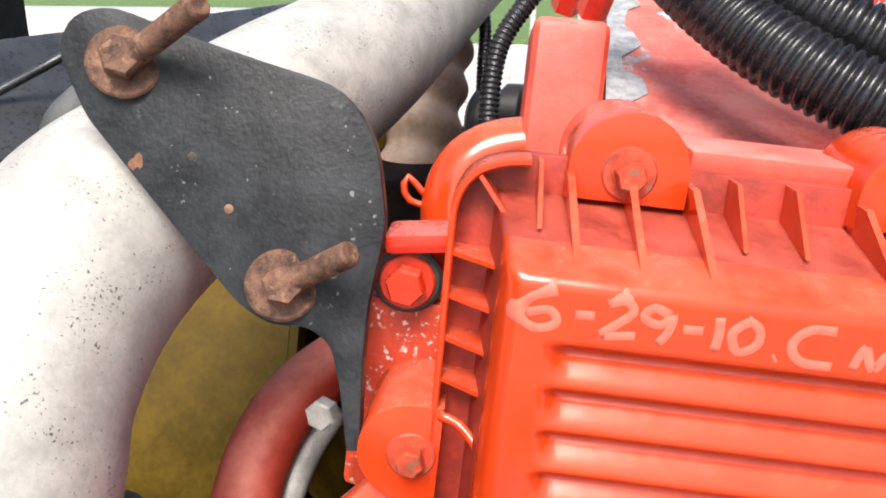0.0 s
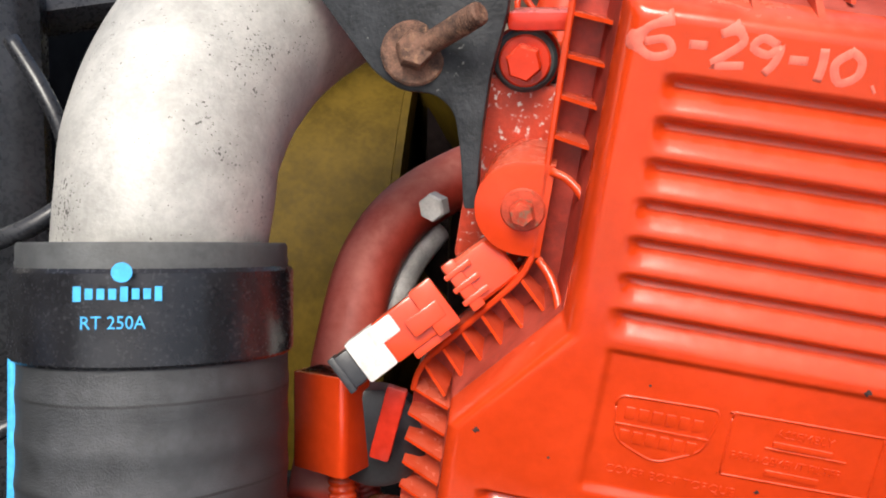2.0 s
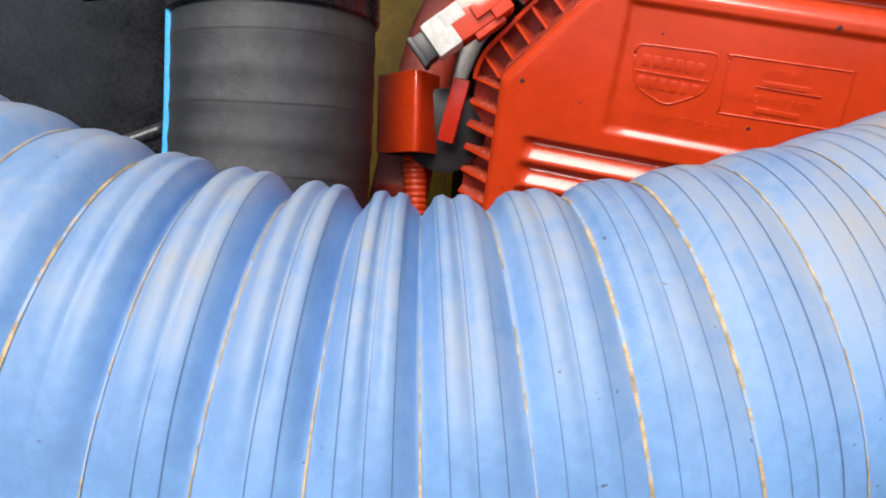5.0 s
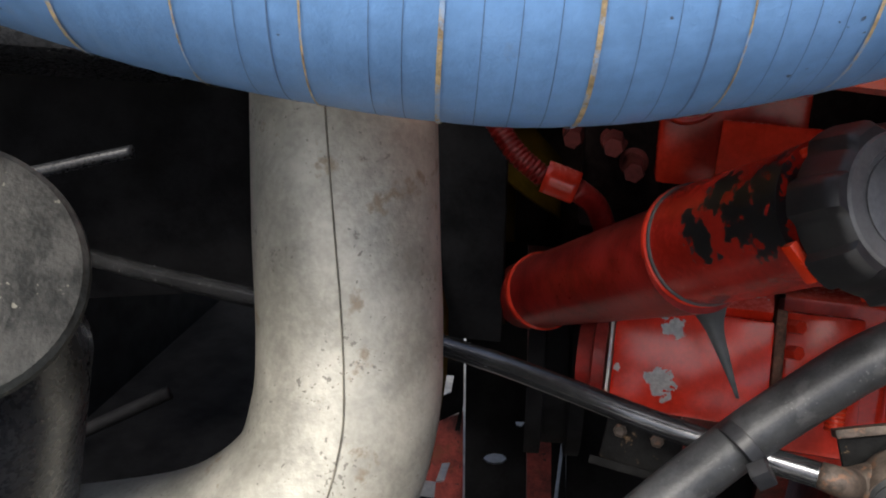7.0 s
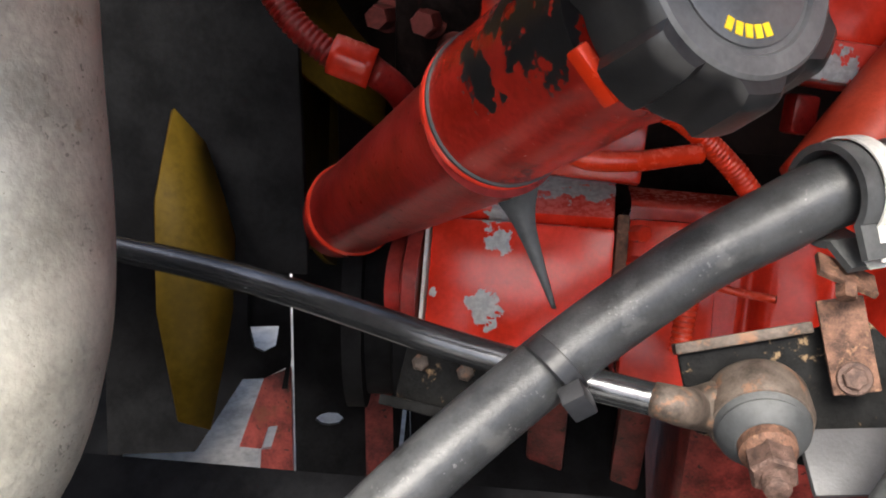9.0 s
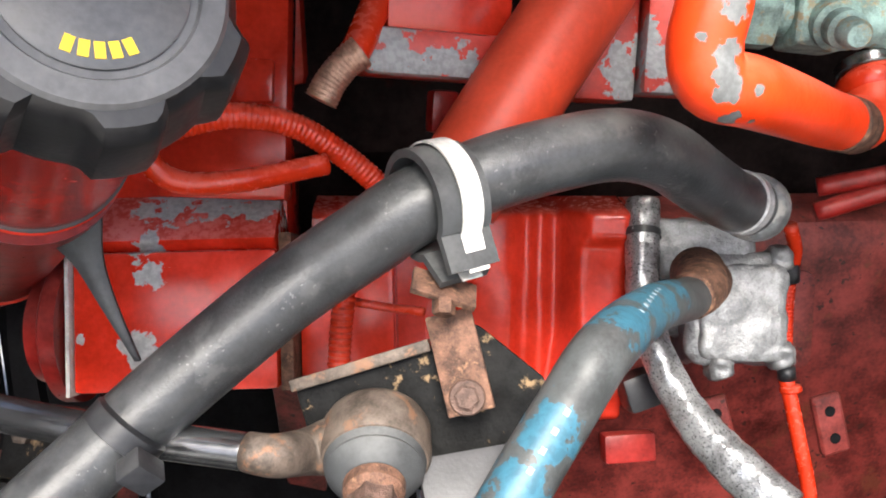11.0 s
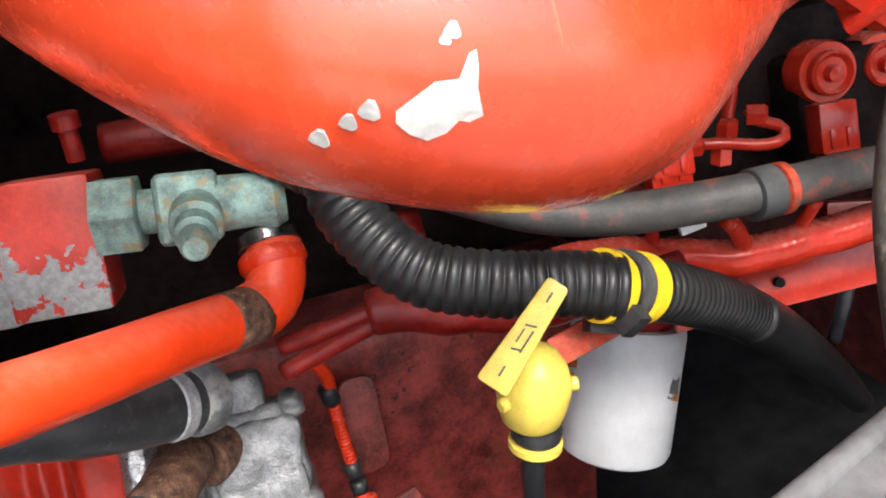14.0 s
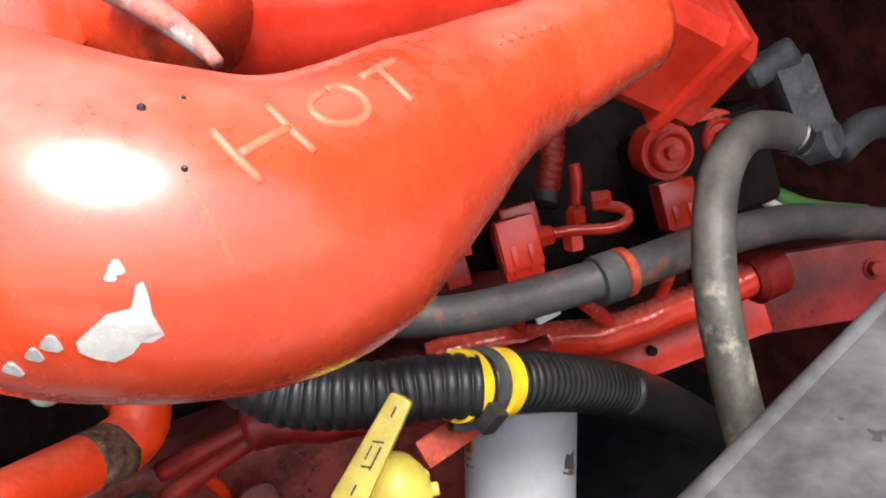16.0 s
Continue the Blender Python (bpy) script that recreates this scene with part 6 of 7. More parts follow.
def casting_height(u, v):
    """Bulging panels parted by rounded valleys, and a raised block on one side."""
    h = 0.0
    for at_, deep, wide in ((-0.034, 0.020, 0.007), (0.034, 0.012, 0.010), (0.060, 0.014, 0.010)):
        h -= deep * math.exp(-((u - at_ - 0.02 * v) / wide) ** 2)
    h += 0.020 * smooth_step((u - 0.062 + 0.25 * min(0.0, v + 0.01) * -1.0) / 0.016) * smooth_step((v + 0.085) / 0.03)
    h += 0.010 * smooth_step((u - 0.075) / 0.01) * smooth_step((v - 0.060) / 0.01)
    return h - 0.05 * smooth_step((abs(v) - 0.088) / 0.02) - 0.05 * smooth_step((u - 0.116) / 0.012) + 0.002 * math.sin(40 * u + 31 * v)


cu_n, cv_n = 84, 60
cast_rows = [CASTM @ Vector((-0.15 + 0.285 * i / cu_n, -0.105 + 0.21 * j / cv_n, casting_height(-0.15 + 0.285 * i / cu_n, -0.105 + 0.21 * j / cv_n))) for j in range(cv_n + 1) for i in range(cu_n + 1)]
hang("ribbed_wall", mesh_from("ribbed_wall", cast_rows, [(j * (cu_n + 1) + i, j * (cu_n + 1) + i + 1, (j + 1) * (cu_n + 1) + i + 1, (j + 1) * (cu_n + 1) + i) for j in range(cv_n) for i in range(cu_n)], red_paint), cast)
block("core", CASTM @ pose(-0.018, 0, -0.10), (0.26, 0.17, 0.06), red_dark_shade, cast, bevel=0.012)
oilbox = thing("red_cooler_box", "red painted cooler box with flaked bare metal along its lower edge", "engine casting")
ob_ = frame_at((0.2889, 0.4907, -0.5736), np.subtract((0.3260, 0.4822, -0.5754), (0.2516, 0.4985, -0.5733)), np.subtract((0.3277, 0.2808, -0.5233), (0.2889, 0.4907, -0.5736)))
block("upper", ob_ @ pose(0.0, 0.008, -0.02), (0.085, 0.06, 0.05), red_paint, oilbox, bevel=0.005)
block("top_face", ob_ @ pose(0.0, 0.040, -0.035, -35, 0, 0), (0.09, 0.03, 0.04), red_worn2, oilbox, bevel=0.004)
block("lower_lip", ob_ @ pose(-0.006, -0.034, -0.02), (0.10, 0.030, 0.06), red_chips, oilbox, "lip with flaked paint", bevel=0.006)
block("lug", ob_ @ pose(0.01, -0.07, -0.04), (0.02, 0.03, 0.02), red_dark_shade, oilbox, bevel=0.004)
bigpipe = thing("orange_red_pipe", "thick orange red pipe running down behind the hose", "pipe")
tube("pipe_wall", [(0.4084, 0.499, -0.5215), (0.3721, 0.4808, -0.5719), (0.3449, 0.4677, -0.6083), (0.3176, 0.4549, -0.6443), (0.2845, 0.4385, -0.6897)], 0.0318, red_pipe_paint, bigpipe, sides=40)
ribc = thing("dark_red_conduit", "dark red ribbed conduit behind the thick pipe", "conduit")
tube("ribbed_wall", [(0.4087, 0.5546, -0.5549), (0.3856, 0.5353, -0.6038), (0.3582, 0.5265, -0.6562), (0.3406, 0.5237, -0.6923)], 0.0125, red_dark_shade, ribc, sides=20, step=0.001, shape=convoluted(0.005, 0.14))
mod = thing("red_valve_block", "red valve block with bare flaked metal low down", "valve block")
mk_ = frame_at((0.4505, 0.4821, -0.5928), np.subtract((0.4756, 0.4663, -0.5914), (0.4296, 0.4960, -0.5961)), np.subtract((0.4225, 0.2581, -0.5300), (0.4505, 0.4821, -0.5928)))
block("body", mk_ @ pose(0.0, 0.0, -0.03), (0.058, 0.085, 0.06), red_chips, mod, bevel=0.004)
block("neighbour", mk_ @ pose(-0.055, -0.01, -0.05), (0.05, 0.075, 0.06), red_chips, mod, bevel=0.004)
lathe("stud", mk_ @ Vector((0.02, 0.05, -0.03)), (0, 0, 1), [(0, 0.006), (0.02, 0.006), (0.021, 0.009), (0.03, 0.009)], red_dark_shade, mod, sides=12)

# ---------------------------------------------------------------- orange red elbow with its flange, brass fitting
elbow = thing("orange_red_elbow", "bright orange red elbow pipe with flaked silver patches", "pipe")
tube("pipe_wall", [(0.4076, 0.3490, -0.5081), (0.4009, 0.3371, -0.5304), (0.3951, 0.3260, -0.5554), (0.3918, 0.3235, -0.5757), (0.3974, 0.3212, -0.5918), (0.4216, 0.3294, -0.5997), (0.4610, 0.3614, -0.6149), (0.5121, 0.4087, -0.6357), (0.5515, 0.4391, -0.6496)], 0.0181, orange_chips, elbow, sides=40, step=0.004)
lathe("top_flange", (0.4065, 0.3384, -0.5162), np.subtract((0.4123, 0.3483, -0.4890), (0.4065, 0.3384, -0.5162)), [(-0.006, 0.022), (-0.003, 0.034), (0.028, 0.036), (0.034, 0.036)], orange_chips, elbow, sides=8, smooth=False)
tube("rust_band", [(0.5335, 0.4254, -0.6435), (0.5539, 0.4405, -0.6505)], 0.0187, rust, elbow, "rusty band", sides=36)
tube("riser", [(0.5496, 0.4392, -0.6502), (0.5666, 0.4482, -0.6478), (0.5753, 0.4582, -0.6355), (0.5783, 0.4701, -0.6216)], 0.0190, orange_chips, elbow, sides=32)
lathe("collar", (0.5755, 0.4609, -0.6344), np.subtract((0.5763, 0.4815, -0.6107), (0.5755, 0.4609, -0.6344)), [(0, 0.0205), (0.003, 0.0225), (0.009, 0.0225), (0.012, 0.0205)], orange_paint, elbow, sides=32)
lathe("clamp", (0.5763, 0.4700, -0.6225), np.subtract((0.5763, 0.4815, -0.6107), (0.5755, 0.4609, -0.6344)), [(0, 0.0200), (0.001, 0.0210), (0.008, 0.0210), (0.009, 0.0200)], steel_bar, elbow, "steel hose clamp", sides=32)
brass = thing("brass_fitting", "green corroded brass fitting with a drain tap", "fitting")
f0, f1 = Vector((0.4803, 0.4872, -0.5815)), Vector((0.5921, 0.4662, -0.5890))
fx = (f1 - f0).normalized()
fl = (f1 - f0).length
lathe("hex_nut", f0, fx, [(0, 0.0255), (fl * 0.22, 0.0255), (fl * 0.23, 0.023)], brass_teal, brass, sides=6, smooth=False)
lathe("neck", f0 + fx * fl * 0.22, fx, [(0, 0.014), (fl * 0.1, 0.014)], brass_teal, brass, sides=20)
block("body", frame_at(f0 + fx * fl * 0.47, fx, (0, -0.9, 0.3)), (fl * 0.34, 0.044, 0.036), brass_teal, brass, bevel=0.006, segments=3)
lathe("tail", f0 + fx * fl * 0.6, fx, [(0, 0.018), (fl * 0.22, 0.017), (fl * 0.34, 0.019), (fl * 0.4, 0.015)], brass_teal, brass, sides=24)
tv = Vector((0.5290, 0.4178, -0.5872)) - (f0 + fx * fl * 0.52)
lathe("tap", f0 + fx * fl * 0.52, tv, [(0, 0.017), (tv.length * 0.5, 0.016), (tv.length * 0.55, 0.0125), (tv.length * 0.75, 0.0125), (tv.length * 0.8, 0.0095), (tv.length, 0.009), (tv.length + 0.003, 0.007)], brass_teal, brass, sides=20)
backpipe = thing("dark_red_pipe", "dark red pipe behind the brass fitting", "pipe")
tube("pipe_wall", [(0.4924, 0.6291, -0.5758), (0.5595, 0.6148, -0.5771), (0.6253, 0.5966, -0.5866)], 0.016, red_dark_shade, backpipe, sides=20)

# ---------------------------------------------------------------- crankcase side details
rods = thing("red_oil_lines", "two dark red lines running into a taped loom", "oil lines")
tube("line", [(0.5727, 0.4992, -0.7145), (0.6038, 0.4865, -0.7042), (0.6464, 0.4729, -0.6910)], 0.0075, red_dark_shade, rods, sides=14)
tube("line", [(0.5700, 0.4912, -0.7319), (0.6105, 0.4803, -0.7141), (0.6453, 0.4695, -0.6985)], 0.0075, red_dark_shade, rods, sides=14)
tube("taped_loom", [(0.6378, 0.4731, -0.6944), (0.6560, 0.4651, -0.6915), (0.6847, 0.4511, -0.6965), (0.7447, 0.4308, -0.7012), (0.8001, 0.4152, -0.6983), (0.8540, 0.4075, -0.6965)], 0.0175, red_dark_shade, rods, sides=28, shape=lambda s, total, a: 1 + 0.05 * math.sin(170 * s + 2 * a))
tube("branch", [(0.6583, 0.4693, -0.6935), (0.6758, 0.4898, -0.6676), (0.6806, 0.5117, -0.6440)], 0.015, red_dark_shade, rods, sides=20)
pad = thing("crankcase_pad", "raised rounded pad on the oily red crankcase side", "engine casting")
for q, w, h in (((0.6480, 0.6120, -0.8956), 0.038, 0.10),):
    plate("pad", frame_at(q, (1, -0.05, 0), (0, -0.97, 0.25)), rounded([(-w / 2, -h / 2), (w / 2, -h / 2), (w / 2, h / 2), (-w / 2, h / 2)], 0.016), 0.006, red_old, pad, bevel=0.003)
for q in ((0.5665, 0.5796, -0.9913), (0.6723, 0.5616, -0.9839)):
    tm = frame_at(q, (1, -0.05, 0.25), (0, -0.95, 0.3))
    tab = tagged(new("lifting_tab"), "rusty red tab with two bolt holes", "tab", group="block tabs")
    tab.location = q
    block("tab_plate", tm, (0.03, 0.062, 0.010), red_old, tab, bevel=0.006, segments=3)
    for y in (0.014, -0.014):
        lathe("hole", tm @ Vector((0, y, 0.0035)), tm.to_3x3() @ Vector((0, 0, 1)), [(0, 0.0055), (0.002, 0.0055)], shade_black, tab, sides=16)
wire = thing("red_wire_lead", "red wire lead with black bands and a red plug", "wire")
tube("upper", [(0.6021, 0.5754, -0.7778), (0.6152, 0.5815, -0.8059), (0.6169, 0.5853, -0.8319)], 0.0062, orange_paint, wire, sides=14)
tube("ribbed", [(0.6173, 0.5864, -0.8296), (0.6196, 0.5838, -0.8685), (0.6234, 0.5767, -0.9161)], 0.0062, orange_paint, wire, sides=14, step=0.001, shape=convoluted(0.004, 0.16))
tube("lower", [(0.6242, 0.5734, -0.9339), (0.6284, 0.5602, -0.9589), (0.6328, 0.5446, -0.9889), (0.6381, 0.5263, -1.0239), (0.6400, 0.5064, -1.0637)], 0.0072, orange_paint, wire, sides=14)
for a_, b_ in (((0.6137, 0.5845, -0.8189), (0.6167, 0.5831, -0.8367)), ((0.6219, 0.5793, -0.9044), (0.6230, 0.5755, -0.9185)), ((0.6239, 0.5746, -0.9247), (0.6254, 0.5719, -0.9364))):
    tube("band", [a_, b_], 0.0085, black_plastic, wire, "black band", sides=14)
lathe("plug", (0.6279, 0.5689, -0.9415), np.subtract((0.6328, 0.5446, -0.9889), (0.6279, 0.5689, -0.9415)), [(0, 0.0085), (0.002, 0.0105), (0.006, 0.0105), (0.008, 0.0085)], orange_paint, wire, sides=16)
lowred = thing("red_low_sensor", "small red sensor low on the block", "sensor")
block("body", frame_at((0.4438, 0.4963, -0.9434), (1, 0, 0), (0, -0.9, 0.4)), (0.045, 0.025, 0.02), red_dark_shade, lowred, bevel=0.004)
black_stub = thing("black_stub", "black plastic stub beside the foil wrap", "stub")
block("body", frame_at((0.4522, 0.5064, -0.8934), (1, 0, 0.3), (0, -0.9, 0.4)), (0.03, 0.03, 0.03), black_plastic, black_stub, bevel=0.004)

# ---------------------------------------------------------------- black loom with yellow tape
loom = thing("engine_loom", "thick black convoluted loom with yellow tape, branching near its start", "wiring loom")
tube("main_run", [(0.6491, 0.4601, -0.5512), (0.6229, 0.4379, -0.5647), (0.6177, 0.4234, -0.5847), (0.6297, 0.4021, -0.6075), (0.6506, 0.3806, -0.6254), (0.6878, 0.3591, -0.6336), (0.7279, 0.3440, -0.6388), (0.7539, 0.3351, -0.6451)], 0.0205, loom_plastic, loom, sides=36, step=0.0007, shape=ribbed(0.0080, 0.10))
tube("taped_branch", [(0.5368, 0.5730, -0.4898), (0.5543, 0.5342, -0.5095), (0.5687, 0.4974, -0.5382), (0.5909, 0.4629, -0.5580), (0.6132, 0.4381, -0.5701)], 0.0175, loom_plastic, loom, sides=36, step=0.0007, shape=ribbed(0.0080, 0.12))
tube("rear_run", [(0.7526, 0.3427, -0.6468), (0.8072, 0.3521, -0.6737), (0.8701, 0.3693, -0.7139), (0.9116, 0.3825, -0.7463)], 0.0205, loom_plastic, loom, sides=36, step=0.0007, shape=ribbed(0.0062, 0.08))
tube("taped_tail", [(0.8942, 0.3740, -0.7306), (0.9360, 0.3853, -0.7670), (0.9857, 0.4004, -0.8129), (1.0359, 0.4141, -0.8612), (1.0938, 0.4301, -0.9225)], [0.0195, 0.0205, 0.019, 0.0165, 0.013], loom_plastic, loom, sides=28)
lx = Vector((0.7843, 0.3497, -0.6636)) - Vector((0.7427, 0.3381, -0.6410))
for a_, w in (((0.7427, 0.3399, -0.6423), 0.0095), ((0.7670, 0.3417, -0.6520), 0.0095)):
    lathe("yellow_tape", a_, lx, [(0, 0.0205), (0.0005, 0.0226), (w, 0.0226), (w + 0.0005, 0.0205)], yellow_tape, loom, "bright yellow tape", sides=36)
lathe("cable_tie", (0.7582, 0.3424, -0.6492), lx, [(0, 0.0212), (0.0005, 0.0234), (0.006, 0.0234), (0.0065, 0.0212)], rubber, loom, "dark cable tie", sides=36)
block("tie_lock", frame_at((0.7516, 0.3194, -0.6593), lx, (0, -0.8, -0.4)), (0.012, 0.018, 0.012), black_plastic, loom, "cable tie lock", bevel=0.002)
block("mount", frame_at((0.7505, 0.3434, -0.6736), lx, (0, -0.8, 0.4)), (0.03, 0.012, 0.012), black_plastic, loom, bevel=0.002)
mountarm = thing("loom_bracket", "small rusty red bracket under the loom", "bracket")
block("arm", frame_at((0.7421, 0.3587, -0.6886), (1, -0.2, 0.3), (0, -0.8, 0.5)), (0.05, 0.02, 0.006), rust_red, mountarm, bevel=0.002)

# ---------------------------------------------------------------- dipstick and spin-on filter
dip = thing("dipstick", "yellow plastic dipstick handle on a black tube", "dipstick")
d0, d1 = Vector((0.6776, 0.3085, -0.7130)), Vector((0.6863, 0.3077, -0.6445))
da = d1 - d0
lathe("collar", d0, da, [(0, 0.0130), (0.001, 0.0157), (0.005, 0.0157), (0.006, 0.0120)], yellow_plastic, dip, sides=28)
lathe("seal", d0 + da * 0.09, da, [(0, 0.0130), (0.002, 0.0146), (0.008, 0.0146), (0.010, 0.0138), (0.014, 0.0146), (0.016, 0.0130)], black_plastic, dip, "black seal", sides=28)
db = d0 + da * 0.27 + Vector((-0.004, 0, 0))
lathe("body", db, da, [(0, 0.0140), (0.003, 0.0170), (0.012, 0.0196), (0.020, 0.0208), (0.028, 0.0210), (0.030, 0.0200), (0.038, 0.0172), (0.046, 0.0110), (0.049, 0.004)], yellow_plastic, dip, sides=36)
gm = frame_at((0.6670, 0.2901, -0.6236), np.subtract((0.6860, 0.2931, -0.6064), (0.6477, 0.2866, -0.6419)), np.subtract((0.6309, 0.2074, -0.5577), (0.6825, 0.3052, -0.6246)))
plate("grip", gm, rounded([(-0.032, -0.0092), (0.031, -0.0062), (0.031, 0.0062), (-0.032, 0.0092)], 0.003), 0.012, yellow_plastic, dip, bevel=0.0015)
for x, y, w, h in ((-0.022, 0.0, 0.006, 0.0010), (0.022, 0.0, 0.006, 0.0010), (-0.003, -0.0025, 0.013, 0.0010), (0.005, 0.0, 0.001, 0.006), (-0.009, 0.0, 0.001, 0.005), (-0.002, 0.002, 0.008, 0.0008)):
    block("print", gm @ pose(x, y, 0.0003, 0, 0, 0 if h < 0.002 else 20), (w, h, 0.0005), black_plastic, dip, "black printed mark", bevel=0)
for ang in (0.3, 3.4, 5.9):
    lathe("peg", db + da * 0.33 + Vector((math.cos(ang), math.sin(ang), 0)) * 0.0188, Vector((math.cos(ang), math.sin(ang), 0)), [(0, 0.004), (0.005, 0.004), (0.006, 0.003)], yellow_plastic, dip, sides=10)
tube("guide_tube", [tuple(d0 + da * 0.1), tuple(d0 - da * 0.25), (0.6812, 0.3260, -0.7911), (0.6662, 0.3230, -0.8266), (0.6453, 0.3309, -0.8884)], 0.0068, black_plastic, dip, "black guide tube", sides=18)
spin = thing("spin_on_filter", "white spin-on filter with grey and orange print", "filter")
s0, s1 = Vector((0.8540, 0.4950, -0.9300)), Vector((0.8879, 0.5163, -0.8053))
sa = s1 - s0
lathe("can", s0, sa, [(0, 0.034), (0.001, 0.044), (0.005, 0.0502), (0.011, 0.0525), (sa.length * 0.93, 0.0525), (sa.length * 0.97, 0.0515), (sa.length, 0.049)], white_paint, spin, sides=56)
lathe("head", s1, sa, [(0, 0.040), (0.01, 0.044), (0.05, 0.044)], red_dark_shade, spin, sides=40)
sv = Vector((0.6493, 0.1849, -0.5873)) - Vector((0.8073, 0.4195, -0.7984))
sr = sa.cross(sv).normalized()
for ang, h, dh, mat_ in ((-62, 0.62, 0.03, grey_print), (-66, 0.50, 0.012, orange_mark), (-58, 0.50, 0.010, grey_print), (60, 0.70, 0.03, orange_mark), (62, 0.56, 0.010, orange_mark), (58, 0.50, 0.008, grey_print)):
    w = (sv.normalized() * math.cos(radians(ang)) - sr * math.sin(radians(ang))).normalized()
    block("print", frame_at(s0 + sa * h + w * 0.0519, sr, w), (0.014, dh, 0.0018), mat_, spin, "printed mark", bevel=0)

# ---------------------------------------------------------------- crossover pipe with raised letters
HOT = [(0.4703, 0.3764, -0.3753), (0.5212, 0.2465, -0.4100), (0.5557, 0.1791, -0.4283), (0.5857, 0.1594, -0.4396), (0.6238, 0.1683, -0.4484), (0.6805, 0.1979, -0.4458), (0.7456, 0.2263, -0.4371), (0.8155, 0.2437, -0.4350)]
HR = [0.0428, 0.0446, 0.0442, 0.0418, 0.0391, 0.0344, 0.0228, 0.0223]
hot = thing("crossover_pipe", "big glossy orange red cast pipe with raised letters", "pipe", at=HOT[3])


def flared(s, total, a):
    """The casting's oval section: it bulges below along its run."""
    below = np.interp(s, [0.251, 0.270, 0.290, 0.312, 0.335, 0.357, 0.379, 0.402, 0.424, 0.445, 0.468, 0.490, 0.521], [0, 0.05, 0.12, 0.17, 0.11, 0.06, 0.02, 0.07, 0.25, 0.37, 0.30, 0.18, 0.1])
    c = math.cos(a - 2.35)
    return 1 + (below * c ** 2 if c > 0 else 0)


tube("casting", HOT, HR, hot_paint, hot, sides=96, step=0.004, shape=flared)
stick = skin_of(HOT, HR)


def stroke(points, radius=0.0014):
    tube("raised_letter", [stick(p, -0.0005) for p in points], radius, hot_letter, hot, sides=8, step=0.002)


stroke([(0.5983, 0.1307, -0.4116), (0.6010, 0.1263, -0.4178), (0.6044, 0.1236, -0.4242)])
stroke([(0.6141, 0.1400, -0.4114), (0.6168, 0.1346, -0.4171), (0.6203, 0.1314, -0.4231)])
stroke([(0.6021, 0.1268, -0.4177), (0.6089, 0.1302, -0.4170), (0.6165, 0.1347, -0.4167)])
stroke([(0.6333, 0.1526, -0.4139), (0.6267, 0.1460, -0.4144), (0.6257, 0.1409, -0.4171), (0.6307, 0.1404, -0.4205), (0.6382, 0.1437, -0.4218), (0.6426, 0.1484, -0.4202), (0.6427, 0.1533, -0.4169), (0.6386, 0.1559, -0.4143), (0.6333, 0.1526, -0.4139)])
stroke([(0.6480, 0.1622, -0.4146), (0.6558, 0.1682, -0.4144), (0.6635, 0.1736, -0.4142)])
stroke([(0.6558, 0.1682, -0.4144), (0.6566, 0.1603, -0.4184), (0.6588, 0.1554, -0.4232)])
stroke([(0.5890, 0.1230, -0.4192), (0.5909, 0.1199, -0.4267), (0.5922, 0.1179, -0.4356), (0.5929, 0.1176, -0.4425)], 0.0007)
for i in range(7):
    q = stick(np.array((0.7108, 0.1910, -0.4195)) + (np.array((0.7495, 0.2096, -0.4215)) - np.array((0.7108, 0.1910, -0.4195))) * i / 6)
    lathe("raised_mark", q, Vector(stick(q, 0.01)) - Vector(stick(q)), [(0, 0.0024), (0.0008, 0.0020)], hot_paint, hot, sides=10)
for q, r in (((0.5862, 0.1355, -0.4044), 0.0011), ((0.5958, 0.1382, -0.4049), 0.0006), ((0.5895, 0.1244, -0.4169), 0.0008)):
    lathe("speck", stick(q), Vector(stick(q, 0.01)) - Vector(stick(q)), [(0, r), (r * 0.6, r * 0.8), (r, r * 0.3)], black_plastic, hot, "dark speck of dirt", sides=10)
chip = [(0.5608, 0.1227, -0.4439), (0.5660, 0.1205, -0.4405), (0.5706, 0.1194, -0.4406), (0.5728, 0.1189, -0.4361), (0.5743, 0.1187, -0.4355), (0.5745, 0.1187, -0.4386), (0.5741, 0.1189, -0.4431), (0.5752, 0.1198, -0.4489), (0.5725, 0.1207, -0.4499), (0.5704, 0.1210, -0.4492), (0.5681, 0.1224, -0.4516), (0.5645, 0.1241, -0.4528), (0.5611, 0.1246, -0.4509), (0.5586, 0.1247, -0.4481), (0.5587, 0.1239, -0.4455)]
bm = bmesh.new()
bm.faces.new([bm.verts.new(p) for p in chip])
bmesh.ops.triangulate(bm, faces=bm.faces[:])
bmesh.ops.subdivide_edges(bm, edges=bm.edges[:], cuts=3, use_grid_fill=True)
for v in bm.verts:
    v.co = Vector(stick(v.co, 0.0004))
bmesh.ops.recalc_face_normals(bm, faces=bm.faces[:])
part("bare_chip", bm, chip_metal, hot, "bare metal where the paint flaked off", smooth=True)
for q, r in (((0.5540, 0.1259, -0.4451), 0.0026), ((0.5502, 0.1288, -0.4473), 0.0022), ((0.5451, 0.1337, -0.4508), 0.0026), ((0.5703, 0.1198, -0.4316), 0.0020), ((0.5688, 0.1200, -0.4330), 0.0014)):
    lathe("bare_chip", stick(q, -0.0004), Vector(stick(q, 0.01)) - Vector(stick(q)), [(0, r), (0.0007, r * 0.97)], chip_metal, hot, "bare metal chip", sides=11, wave=lambda k, n, j: 0.7 + 0.3 * math.sin(2.3 * k + 0.7) ** 2)
